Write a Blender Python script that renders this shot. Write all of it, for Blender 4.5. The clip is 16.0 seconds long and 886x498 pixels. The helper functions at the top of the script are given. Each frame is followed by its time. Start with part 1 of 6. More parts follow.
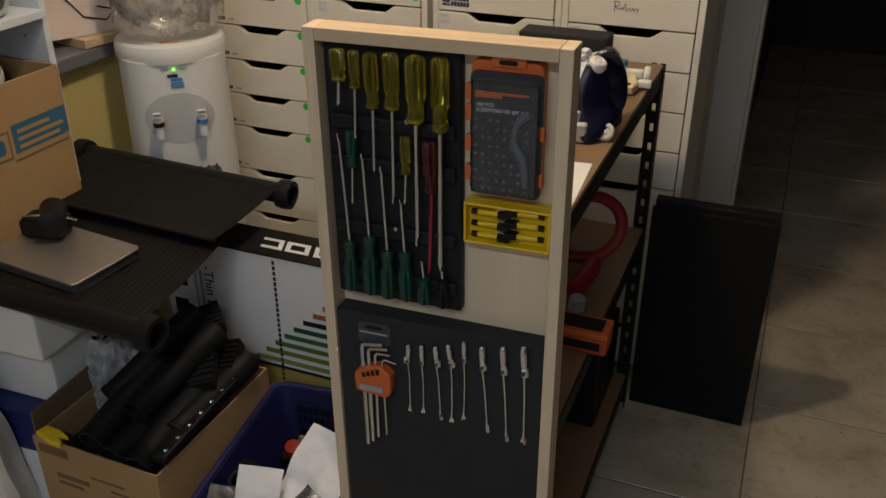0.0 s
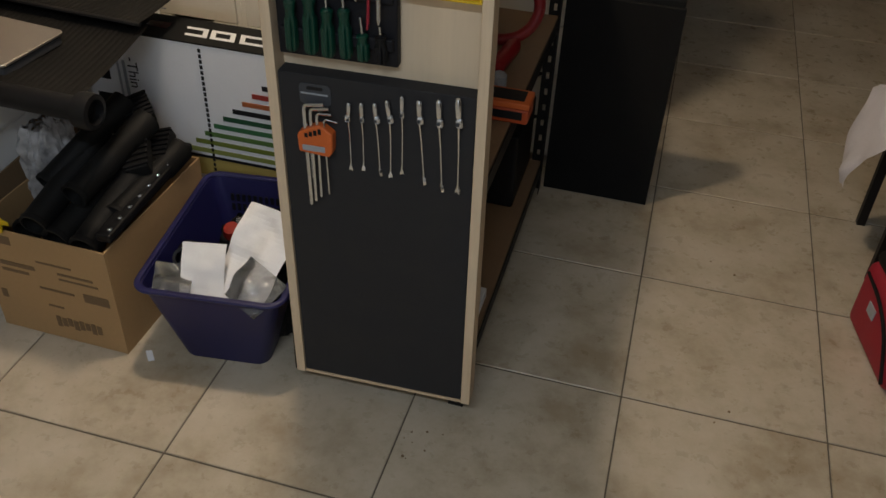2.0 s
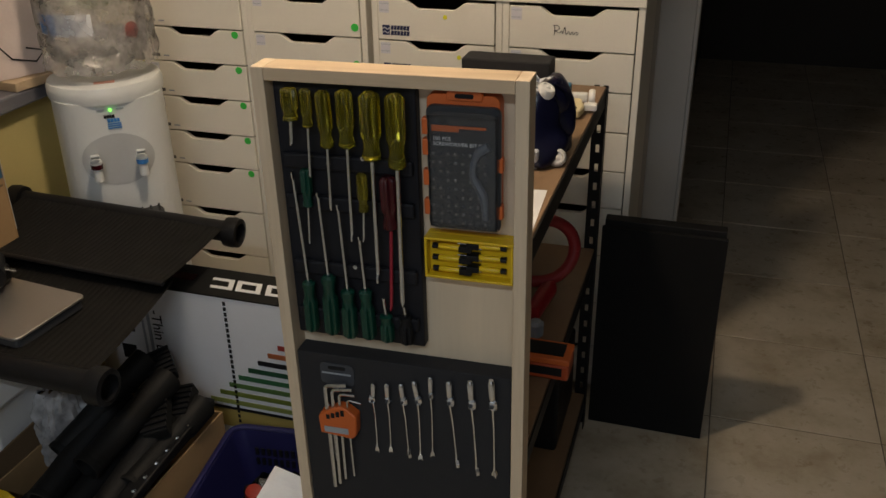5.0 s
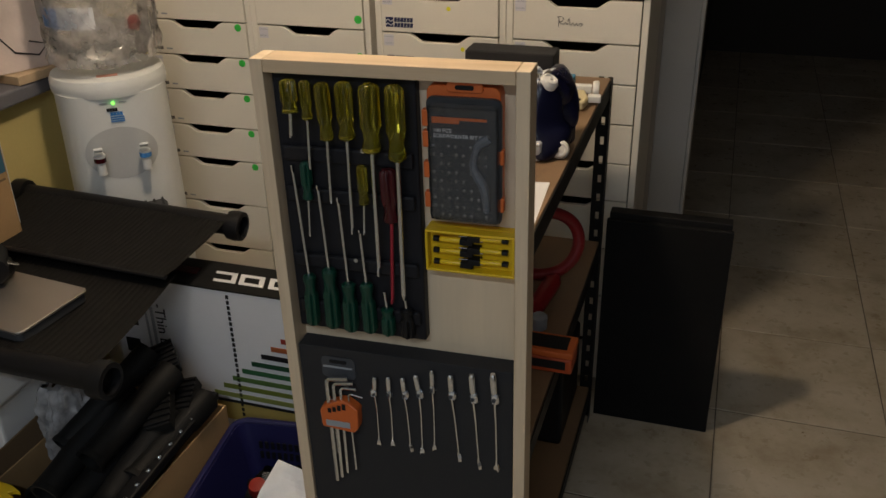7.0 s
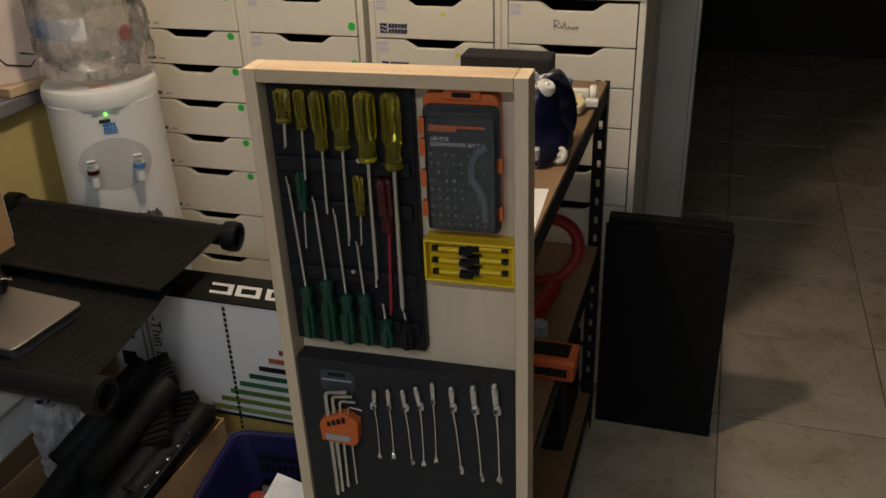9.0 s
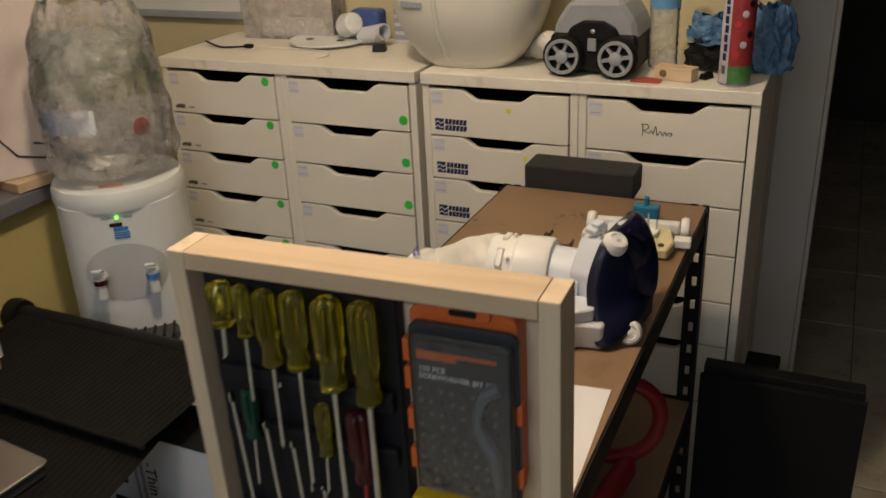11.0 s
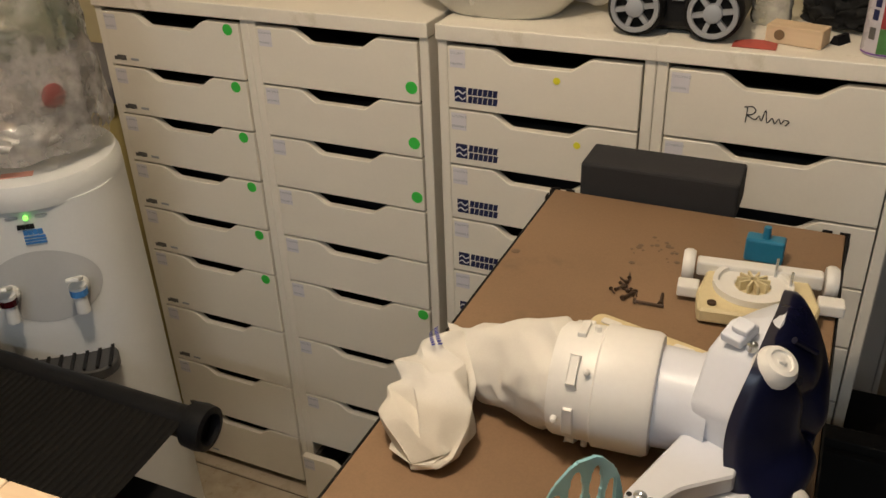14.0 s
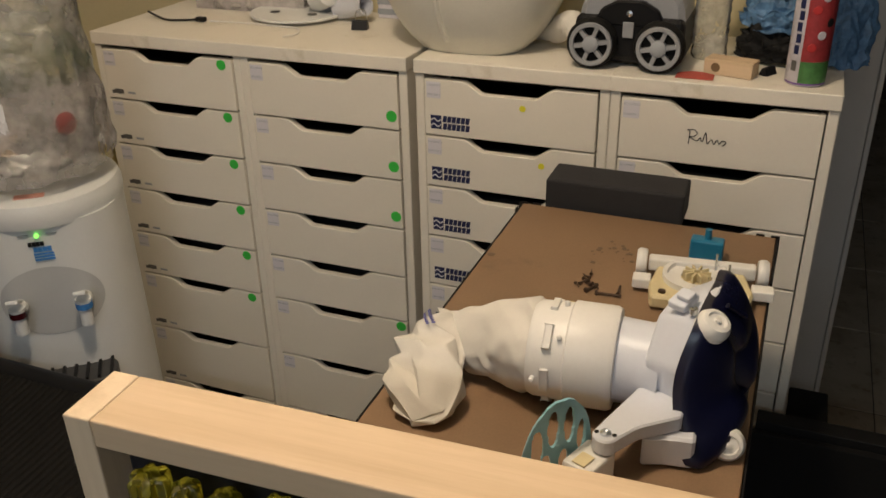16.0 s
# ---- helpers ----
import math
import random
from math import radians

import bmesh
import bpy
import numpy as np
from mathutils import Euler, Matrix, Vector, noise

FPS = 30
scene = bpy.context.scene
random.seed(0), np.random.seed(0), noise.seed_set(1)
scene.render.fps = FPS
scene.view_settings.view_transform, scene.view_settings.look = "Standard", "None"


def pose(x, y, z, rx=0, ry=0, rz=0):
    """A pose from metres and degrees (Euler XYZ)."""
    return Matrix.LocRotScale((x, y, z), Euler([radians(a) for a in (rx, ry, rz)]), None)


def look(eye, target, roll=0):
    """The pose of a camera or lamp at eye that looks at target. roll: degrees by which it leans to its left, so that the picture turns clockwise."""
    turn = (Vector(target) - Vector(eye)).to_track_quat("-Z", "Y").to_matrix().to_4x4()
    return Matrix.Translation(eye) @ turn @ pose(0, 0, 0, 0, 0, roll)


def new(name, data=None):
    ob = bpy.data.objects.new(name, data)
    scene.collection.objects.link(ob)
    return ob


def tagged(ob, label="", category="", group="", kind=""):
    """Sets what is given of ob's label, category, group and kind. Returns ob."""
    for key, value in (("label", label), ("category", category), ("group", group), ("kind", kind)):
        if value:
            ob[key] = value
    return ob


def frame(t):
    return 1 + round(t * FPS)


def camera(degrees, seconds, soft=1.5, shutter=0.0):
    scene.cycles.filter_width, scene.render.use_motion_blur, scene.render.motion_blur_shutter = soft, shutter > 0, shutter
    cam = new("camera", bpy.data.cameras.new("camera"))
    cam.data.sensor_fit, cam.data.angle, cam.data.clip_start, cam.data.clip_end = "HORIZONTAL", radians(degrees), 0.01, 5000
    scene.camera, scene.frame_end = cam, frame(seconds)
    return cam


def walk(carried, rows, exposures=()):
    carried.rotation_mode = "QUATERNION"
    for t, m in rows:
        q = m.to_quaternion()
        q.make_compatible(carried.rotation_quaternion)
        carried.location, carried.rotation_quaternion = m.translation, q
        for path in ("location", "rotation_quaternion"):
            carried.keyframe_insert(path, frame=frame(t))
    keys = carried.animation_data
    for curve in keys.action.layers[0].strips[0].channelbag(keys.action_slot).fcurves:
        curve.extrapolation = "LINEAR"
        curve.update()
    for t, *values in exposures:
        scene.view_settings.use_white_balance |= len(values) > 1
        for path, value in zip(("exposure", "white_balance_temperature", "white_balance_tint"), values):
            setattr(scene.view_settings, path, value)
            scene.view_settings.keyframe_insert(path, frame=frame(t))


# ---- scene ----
cam = camera(53.0, 16.0, shutter=0.4)
PATH = [
    (0, (0.126, 0.134, 1.575), (-0.531, 1.773, 0.636), 0.1),
    (0.5, (0.136, 0.128, 1.572), (-0.558, 1.749, 0.629), -0.3),
    (1, (0.148, 0.089, 1.548), (-0.555, 1.649, 0.512), -0.5),
    (1.5, (0.139, 0.026, 1.527), (-0.373, 1.589, 0.389), 1.1),
    (2, (0.127, -0.044, 1.507), (-0.259, 1.486, 0.278), 2.6),
    (2.5, (0.125, -0.054, 1.524), (-0.294, 1.528, 0.375), 2.3),
    (3, (0.124, 0.005, 1.558), (-0.447, 1.641, 0.558), 0.2),
    (3.5, (0.128, 0.076, 1.577), (-0.562, 1.717, 0.666), -0.8),
    (4, (0.089, 0.115, 1.589), (-0.456, 1.822, 0.701), -0.6),
    (6.5, (0.088, 0.157, 1.58), (-0.448, 1.854, 0.669), -1.0),
    (7, (0.095, 0.158, 1.581), (-0.457, 1.85, 0.67), -1.2),
    (7.5, (0.099, 0.16, 1.58), (-0.469, 1.846, 0.665), -1.4),
    (8, (0.104, 0.164, 1.58), (-0.466, 1.846, 0.659), -1.5),
    (10.3, (0.045, 0.314, 1.577), (-0.469, 2.040, 0.707), -2.7),
    (10.5, (0.042, 0.405, 1.592), (-0.547, 2.112, 0.732), -2.9),
    (11, (0.049, 0.627, 1.604), (-0.726, 2.279, 0.785), -2.7),
    (11.5, (-0.037, 0.785, 1.585), (-0.749, 2.447, 0.73), -1.3),
    (12, (-0.161, 0.932, 1.576), (-0.742, 2.62, 0.675), -0.4),
    (12.5, (-0.207, 1.009, 1.564), (-0.847, 2.652, 0.619), -0.6),
    (13, (-0.209, 1.057, 1.563), (-0.914, 2.665, 0.604), -1.8),
    (13.5, (-0.203, 1.076, 1.556), (-0.93, 2.66, 0.574), -2.0),
    (14, (-0.197, 1.086, 1.551), (-0.941, 2.658, 0.563), -2.1),
    (14.5, (-0.194, 1.088, 1.554), (-0.949, 2.655, 0.568), -2.3),
    (15, (-0.191, 1.069, 1.557), (-0.923, 2.646, 0.568), -2.1),
    (15.5, (-0.203, 0.984, 1.564), (-0.844, 2.613, 0.597), -0.5),
    (16, (-0.167, 0.926, 1.576), (-0.839, 2.579, 0.672), -1.2),
]
walk(cam, [(t, look(eye, target, roll)) for t, eye, target, roll in PATH],
     exposures=[(0, 0.0), (1.0, -0.05), (1.5, 0.0), (2.0, 0.42), (2.5, 0.27), (3.0, 0.0), (3.5, 0.0), (12.5, 0.05), (13.5, 0.17), (15.0, 0.17), (16, 0.0)])

# ---- world and light ----
world = bpy.data.worlds.new("night")
scene.world = world
world.use_nodes = True
world.node_tree.nodes["Background"].inputs[0].default_value = (0.30, 0.36, 0.5, 1)
world.node_tree.nodes["Background"].inputs[1].default_value = 0.02


def lamp(name, kind, m, energy, color, size=0.1, size_y=0.0):
    d = bpy.data.lights.new(name, kind)
    d.energy, d.color = energy, color
    if kind == "AREA":
        d.shape = "RECTANGLE" if size_y else "DISK"
        d.size = size
        if size_y:
            d.size_y = size_y
    else:
        d.shadow_soft_size = size
    ob = new(name, d)
    ob.matrix_world = m
    return ob


CEIL = 2.45
lamp("ceiling_bulb_light", "POINT", pose(-0.62, 1.50, 2.32), 39.0, (1.0, 0.81, 0.595), 0.07)
# Added cool fill for bluish light from behind; its source is unseen.
lamp("cool_fill_light", "AREA", pose(0.25, -2.10, 1.55, 90, 0, 0), 6.5, (0.86, 0.92, 1.0), 1.5, 1.1)
# Second cool fill, overhead and unseen, added to lift the near floor.
lamp("overhead_fill_light", "AREA", pose(-0.10, -0.55, 2.385), 16.0, (0.78, 0.89, 1.0), 1.15, 0.06)


# ---- materials ----
def shader(name):
    m = bpy.data.materials.new(name)
    m.use_nodes = True
    nt = m.node_tree
    return m, nt, nt.nodes["Principled BSDF"]


def node(nt, kind, **kw):
    n = nt.nodes.new(kind)
    for k, v in kw.items():
        n.inputs[k].default_value = v
    return n


def ramp(nt, fac, stops):
    r = nt.nodes.new("ShaderNodeValToRGB")
    e = r.color_ramp.elements
    while len(e) < len(stops):
        e.new(0.5)
    for el, (p, c) in zip(e, stops):
        el.position, el.color = p, (*c, 1)
    nt.links.new(fac, r.inputs[0])
    return r.outputs[0]


def mix(nt, fac, a, b):
    n = nt.nodes.new("ShaderNodeMix")
    n.data_type = "RGBA"
    for sock, v in ((n.inputs[0], fac), (n.inputs[6], a), (n.inputs[7], b)):
        if isinstance(v, (int, float)):
            sock.default_value = v
        elif isinstance(v, tuple):
            sock.default_value = (*v, 1)
        else:
            nt.links.new(v, sock)
    return n.outputs[2]


def coords(nt, scale=(1, 1, 1)):
    tc = nt.nodes.new("ShaderNodeTexCoord")
    mp = nt.nodes.new("ShaderNodeMapping")
    mp.inputs["Scale"].default_value = scale
    nt.links.new(tc.outputs["Object"], mp.inputs[0])
    return mp.outputs[0]


def noise_tex(nt, vec, scale, detail=4, rough=0.55):
    n = node(nt, "ShaderNodeTexNoise", Scale=scale, Detail=detail, Roughness=rough)
    nt.links.new(vec, n.inputs["Vector"])
    return n.outputs[0]


def bump(nt, bs, height, strength, dist):
    b = node(nt, "ShaderNodeBump", Strength=strength, Distance=dist)
    nt.links.new(height, b.inputs["Height"])
    nt.links.new(b.outputs[0], bs.inputs["Normal"])


def plain(name, col, rough=0.5, metal=0.0, vary=0.12, grain=180.0, blot=9.0, bumpy=0.08, coat=0.0, dirt=None, sheen=0.0):
    """A painted, moulded or woven surface: broad blotches, fine grain and a little relief."""
    m, nt, bs = shader(name)
    v = coords(nt)
    a = noise_tex(nt, v, blot, 5)
    g = noise_tex(nt, v, grain, 2)
    lo = tuple(c * (1 - vary) for c in col)
    hi = tuple(min(1, c * (1 + vary)) for c in col)
    c1 = ramp(nt, a, [(0.3, lo), (0.7, hi)])
    c2 = mix(nt, 0.25, c1, ramp(nt, g, [(0.35, lo), (0.65, hi)]))
    if dirt:
        w = noise_tex(nt, v, blot * 2.3, 8, 0.7)
        spots = ramp(nt, w, [(0.58, (0, 0, 0)), (0.74, (1, 1, 1))])
        c2 = mix(nt, spots, c2, dirt)
    nt.links.new(c2, bs.inputs["Base Color"])
    r = ramp(nt, a, [(0.25, (rough * 0.85,) * 3), (0.75, (min(1, rough * 1.15),) * 3)])
    nt.links.new(r, bs.inputs["Roughness"])
    bs.inputs["Metallic"].default_value = metal
    bs.inputs["Specular IOR Level"].default_value = 0.5 if max(col) > 0.02 else 0.22
    bs.inputs["Coat Weight"].default_value = coat
    bs.inputs["Sheen Weight"].default_value = sheen
    if bumpy:
        bump(nt, bs, g, bumpy, 0.002)
    return m


def timber(name, light, dark, axis=2, ring=26.0, rough=0.6):
    """Pale sawn timber, its grain along one axis."""
    m, nt, bs = shader(name)
    sc = [ring, ring, ring]
    sc[axis] = ring * 0.06
    v = coords(nt, tuple(sc))
    a = noise_tex(nt, v, 1.0, 6, 0.6)
    f = noise_tex(nt, v, 7.0, 3, 0.7)
    c = ramp(nt, a, [(0.3, dark), (0.5, light), (0.62, tuple(x * 0.9 for x in light)), (0.75, light)])
    c = mix(nt, 0.25, c, ramp(nt, f, [(0.3, dark), (0.7, light)]))
    nt.links.new(c, bs.inputs["Base Color"])
    bs.inputs["Roughness"].default_value = rough
    bump(nt, bs, f, 0.12, 0.002)
    return m


def glassy(name, col, rough=0.05, alpha=0.2, ior=1.45):
    """Thin clear plastic: mostly let through, a little milky, with sharp gloss on its creases."""
    m, nt, bs = shader(name)
    bs.inputs["Base Color"].default_value = (*col, 1)
    bs.inputs["Roughness"].default_value = 0.6
    v = coords(nt)
    a = noise_tex(nt, v, 30, 3)
    milk = ramp(nt, a, [(0.3, (alpha * 0.5,) * 3), (0.7, (min(1, alpha * 1.4),) * 3)])
    clear = nt.nodes.new("ShaderNodeBsdfTransparent")
    body = nt.nodes.new("ShaderNodeMixShader")
    nt.links.new(milk, body.inputs[0])
    nt.links.new(clear.outputs[0], body.inputs[1])
    back = nt.nodes.new("ShaderNodeBsdfTranslucent")
    back.inputs["Color"].default_value = (*col, 1)
    haze = nt.nodes.new("ShaderNodeMixShader")
    nt.links.new(bs.outputs[0], haze.inputs[1])
    nt.links.new(back.outputs[0], haze.inputs[2])
    nt.links.new(haze.outputs[0], body.inputs[2])
    shine = nt.nodes.new("ShaderNodeBsdfGlossy")
    shine.inputs["Roughness"].default_value = rough
    bmp = nt.nodes.new("ShaderNodeBump")
    bmp.inputs["Strength"].default_value = 0.25
    bmp.inputs["Distance"].default_value = 0.004
    nt.links.new(a, bmp.inputs["Height"])
    nt.links.new(bmp.outputs[0], shine.inputs["Normal"])
    nt.links.new(bmp.outputs[0], bs.inputs["Normal"])
    fres = nt.nodes.new("ShaderNodeFresnel")
    fres.inputs["IOR"].default_value = ior
    nt.links.new(bmp.outputs[0], fres.inputs["Normal"])
    whole = nt.nodes.new("ShaderNodeMixShader")
    nt.links.new(fres.outputs[0], whole.inputs[0])
    nt.links.new(body.outputs[0], whole.inputs[1])
    nt.links.new(shine.outputs[0], whole.inputs[2])
    out = next(n for n in nt.nodes if n.type == "OUTPUT_MATERIAL")
    nt.links.new(whole.outputs[0], out.inputs[0])
    return m


def glow(name, col, power):
    m, nt, bs = shader(name)
    bs.inputs["Base Color"].default_value = (*col, 1)
    bs.inputs["Emission Color"].default_value = (*col, 1)
    bs.inputs["Emission Strength"].default_value = power
    return m


M_CAB = plain("cabinet_white_foil", (0.77, 0.725, 0.635), 0.42, vary=0.03, blot=5, bumpy=0.02, dirt=None)
M_CABTOP = plain("cabinet_top_foil", (0.77, 0.725, 0.635), 0.42, vary=0.05, blot=7, bumpy=0.02, dirt=(0.55, 0.50, 0.38))
# Dark colour stands in for shade inside the cabinets, behind the drawer notches.
M_CABIN = plain("drawer_box_shaded", (0.05, 0.045, 0.04), 0.7, vary=0.1)
M_YELLOW = plain("wall_cream_yellow", (0.62, 0.52, 0.22), 0.75, vary=0.05, blot=4, grain=120, bumpy=0.2)
M_WALL = plain("wall_cream", (0.60, 0.53, 0.33), 0.8, vary=0.05, blot=3, grain=120, bumpy=0.2)
M_WHITEWALL = plain("wall_white", (0.56, 0.53, 0.49), 0.7, vary=0.04, blot=3, grain=140, bumpy=0.15)
# Near-black brown puts the darkness of the unlit hallway into the wall colour.
M_UNLITWALL = plain("hallway_wall_unlit", (0.05, 0.042, 0.035), 0.8, vary=0.08, blot=3, bumpy=0.1)
M_CEIL = plain("ceiling_white", (0.50, 0.49, 0.47), 0.85, vary=0.03, bumpy=0.1)
M_GROUT = plain("grout_grey_brown", (0.12, 0.10, 0.075), 0.9, vary=0.25, blot=14, grain=300, bumpy=0.3)
M_MDF = plain("bench_board_brown", (0.225, 0.138, 0.076), 0.55, vary=0.14, blot=6, grain=350, bumpy=0.06, dirt=(0.175, 0.105, 0.06))
M_STEEL_BLACK = plain("black_painted_steel", (0.011, 0.010, 0.010), 0.5, vary=0.2, bumpy=0.05)
M_PINE_V = timber("pine_upright", (0.73, 0.58, 0.41), (0.56, 0.42, 0.27), 2)
M_PINE_H = timber("pine_rail", (0.63, 0.475, 0.315), (0.49, 0.35, 0.21), 0)
M_PLY = timber("plywood_back", (0.74, 0.60, 0.43), (0.60, 0.47, 0.32), 2, 9.0)
M_FELT = plain("black_foam_sheet", (0.0195, 0.019, 0.021), 0.9, vary=0.18, blot=12, grain=420, bumpy=0.25)
M_BLACK = plain("black_plastic", (0.008, 0.008, 0.009), 0.45, vary=0.2, bumpy=0.08)
M_BLACKMATT = plain("black_rubber", (0.007, 0.007, 0.007), 0.7, vary=0.25, bumpy=0.2)
M_CARD = plain("brown_cardboard", (0.38, 0.235, 0.108), 0.85, vary=0.08, blot=5, grain=90, bumpy=0.1)
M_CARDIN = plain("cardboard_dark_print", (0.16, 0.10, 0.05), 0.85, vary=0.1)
M_WHITEPLAST = plain("white_plastic", (0.72, 0.73, 0.72), 0.35, vary=0.03, bumpy=0.02)
M_FOAMWHITE = plain("white_polystyrene", (0.80, 0.79, 0.77), 0.7, vary=0.03, blot=10, grain=260, bumpy=0.25)
M_SILL = plain("grey_sill_paint", (0.16, 0.16, 0.19), 0.55, vary=0.1)
M_BLUEBASKET = plain("navy_basket_plastic", (0.011, 0.011, 0.070), 0.45, vary=0.15, bumpy=0.05)
M_SILVER = plain("brushed_steel", (0.58, 0.62, 0.67), 0.25, 1.0, vary=0.08, grain=300)
M_CHROME = plain("chrome", (0.80, 0.84, 0.90), 0.22, 1.0, vary=0.03, bumpy=0.0)
M_PAPER = plain("white_paper", (0.78, 0.78, 0.80), 0.8, vary=0.03, blot=12, bumpy=0.1)


# ---- mesh helpers ----
def thing(name, m, label, category, group="", kind=""):
    e = new(name)
    e.empty_display_size = 0.05
    e.matrix_world = m
    return tagged(e, label, category, group, kind)


def part(name, bm, material, parent=None, label="", smooth=False):
    """Links a bmesh as one mesh object, under a thing or part if given."""
    me = bpy.data.meshes.new(name)
    bmesh.ops.recalc_face_normals(bm, faces=bm.faces)
    bm.to_mesh(me)
    bm.free()
    me.materials.append(material)
    if smooth:
        for p in me.polygons:
            p.use_smooth = True
        me.set_sharp_from_angle(angle=radians(38))
    ob = new(name, me)
    if parent:
        ob.parent = parent
    if label:
        tagged(ob, label)
    return ob


def solid(name, bm, material, label="", category="", group="", kind="", smooth=False):
    """A top-level thing of one mesh."""
    return tagged(part(name, bm, material, None, "", smooth), label, category, group, kind)


def box(bm, x0, x1, y0, y1, z0, z1, bev=0.0, seg=2, m=None):
    """Adds a box, its edges rounded if bev is given."""
    g = bmesh.ops.create_cube(bm, size=1.0)
    vs = g["verts"]
    for v in vs:
        v.co = Vector(((x0 + x1) / 2 + v.co.x * (x1 - x0), (y0 + y1) / 2 + v.co.y * (y1 - y0), (z0 + z1) / 2 + v.co.z * (z1 - z0)))
        if m is not None:
            v.co = m @ v.co
    if bev:
        es = list({e for v in vs for e in v.link_edges})
        bmesh.ops.bevel(bm, geom=es, offset=bev, segments=seg, affect="EDGES", profile=0.5)
    return bm


def boxed(*a, **k):
    return box(bmesh.new(), *a, **k)


def lathe(bm, prof, n=24, m=None, arc=360.0, caps=True):
    """Turns a profile of (radius, height) about z."""
    rings = []
    closed = arc >= 360
    for k in range(n if closed else n + 1):
        a = radians(arc) * k / n
        rings.append([bm.verts.new((r * math.cos(a), r * math.sin(a), h)) for r, h in prof])
    cnt = len(rings)
    for k in range(cnt if closed else cnt - 1):
        p, q = rings[k], rings[(k + 1) % cnt]
        for i in range(len(prof) - 1):
            bm.faces.new((p[i], q[i], q[i + 1], p[i + 1]))
    if closed and caps and prof[0] != prof[-1]:
        for i, flip in ((0, True), (len(prof) - 1, False)):
            if prof[i][0] > 1e-5:
                loop = [r[i] for r in rings]
                bm.faces.new(loop[::-1] if flip else loop)
    vs = [v for r in rings for v in r]
    if closed:
        bmesh.ops.remove_doubles(bm, verts=vs, dist=1e-6)
    if m is not None:
        for v in bm.verts:
            if not v.tag:
                v.co = m @ v.co
    for v in bm.verts:
        v.tag = True
    return bm


def lathed(prof, n=24, m=None, arc=360.0, caps=True):
    return lathe(bmesh.new(), prof, n, m, arc, caps)


def along(a, b):
    """The pose that puts z along the way from a to b, standing at a."""
    a, b = Vector(a), Vector(b)
    return Matrix.Translation(a) @ (b - a).to_track_quat("Z", "Y").to_matrix().to_4x4()


def rod(bm, a, b, r, r2=None, n=12):
    d = (Vector(b) - Vector(a)).length
    return lathe(bm, [(r, 0), (r if r2 is None else r2, d)], n, along(a, b))


def sweep(bm, pts, r, n=8, flat=1.0):
    """A tube along points; r is one radius or one for each point."""
    pts = [Vector(p) for p in pts]
    rs = r if isinstance(r, (list, tuple)) else [r] * len(pts)
    rings = []
    up = Vector((0, 0, 1))
    for i, p in enumerate(pts):
        d = (pts[min(i + 1, len(pts) - 1)] - pts[max(i - 1, 0)]).normalized()
        if abs(d.dot(up)) > 0.95:
            up = Vector((1, 0, 0)) if abs(d.x) < 0.9 else Vector((0, 1, 0))
        s = d.cross(up).normalized()
        u = s.cross(d).normalized()
        rings.append([bm.verts.new(p + s * (rs[i] * math.cos(2 * math.pi * k / n)) + u * (rs[i] * flat * math.sin(2 * math.pi * k / n))) for k in range(n)])
        up = u
    for p, q in zip(rings, rings[1:]):
        for k in range(n):
            bm.faces.new((p[k], p[(k + 1) % n], q[(k + 1) % n], q[k]))
    bm.faces.new(rings[0][::-1])
    bm.faces.new(rings[-1])
    for v in bm.verts:
        v.tag = True
    return bm


def smooth_path(pts, k=6):
    """Catmull-Rom points through the given ones."""
    P = [Vector(p) for p in pts]
    P = [P[0] * 2 - P[1]] + P + [P[-1] * 2 - P[-2]]
    out = []
    for i in range(1, len(P) - 2):
        a, b, c, d = P[i - 1:i + 3]
        for j in range(k):
            t = j / k
            out.append(0.5 * (2 * b + (c - a) * t + (2 * a - 5 * b + 4 * c - d) * t * t + (3 * b - a - 3 * c + d) * t ** 3))
    out.append(P[-2])
    return out


def prism(bm, outline, lo, hi, axis="y", bev=0.0, m=None):
    """A flat outline of (u, v) drawn thick from lo to hi along an axis."""
    def at(u, v, w):
        p = {"y": (u, w, v), "z": (u, v, w), "x": (w, u, v)}[axis]
        return m @ Vector(p) if m is not None else Vector(p)
    a = [bm.verts.new(at(u, v, lo)) for u, v in outline]
    b = [bm.verts.new(at(u, v, hi)) for u, v in outline]
    k = len(a)
    fs = [bm.faces.new(a), bm.faces.new(b[::-1])]
    for i in range(k):
        fs.append(bm.faces.new((a[i], b[i], b[(i + 1) % k], a[(i + 1) % k])))
    bmesh.ops.recalc_face_normals(bm, faces=fs)
    if bev:
        bmesh.ops.bevel(bm, geom=list({e for f in fs for e in f.edges}), offset=bev, segments=1, affect="EDGES")
    for v in bm.verts:
        v.tag = True
    return bm


def arcs(cx, cy, r, a0, a1, n=8):
    return [(cx + r * math.cos(radians(a0 + (a1 - a0) * i / n)), cy + r * math.sin(radians(a0 + (a1 - a0) * i / n))) for i in range(n + 1)]


def round_rect(w, h, r, n=5, cx=0.0, cy=0.0):
    out = []
    for sx, sy, a in ((1, 1, 0), (-1, 1, 90), (-1, -1, 180), (1, -1, 270)):
        out += arcs(cx + sx * (w / 2 - r), cy + sy * (h / 2 - r), r, a, a + 90, n)
    return out


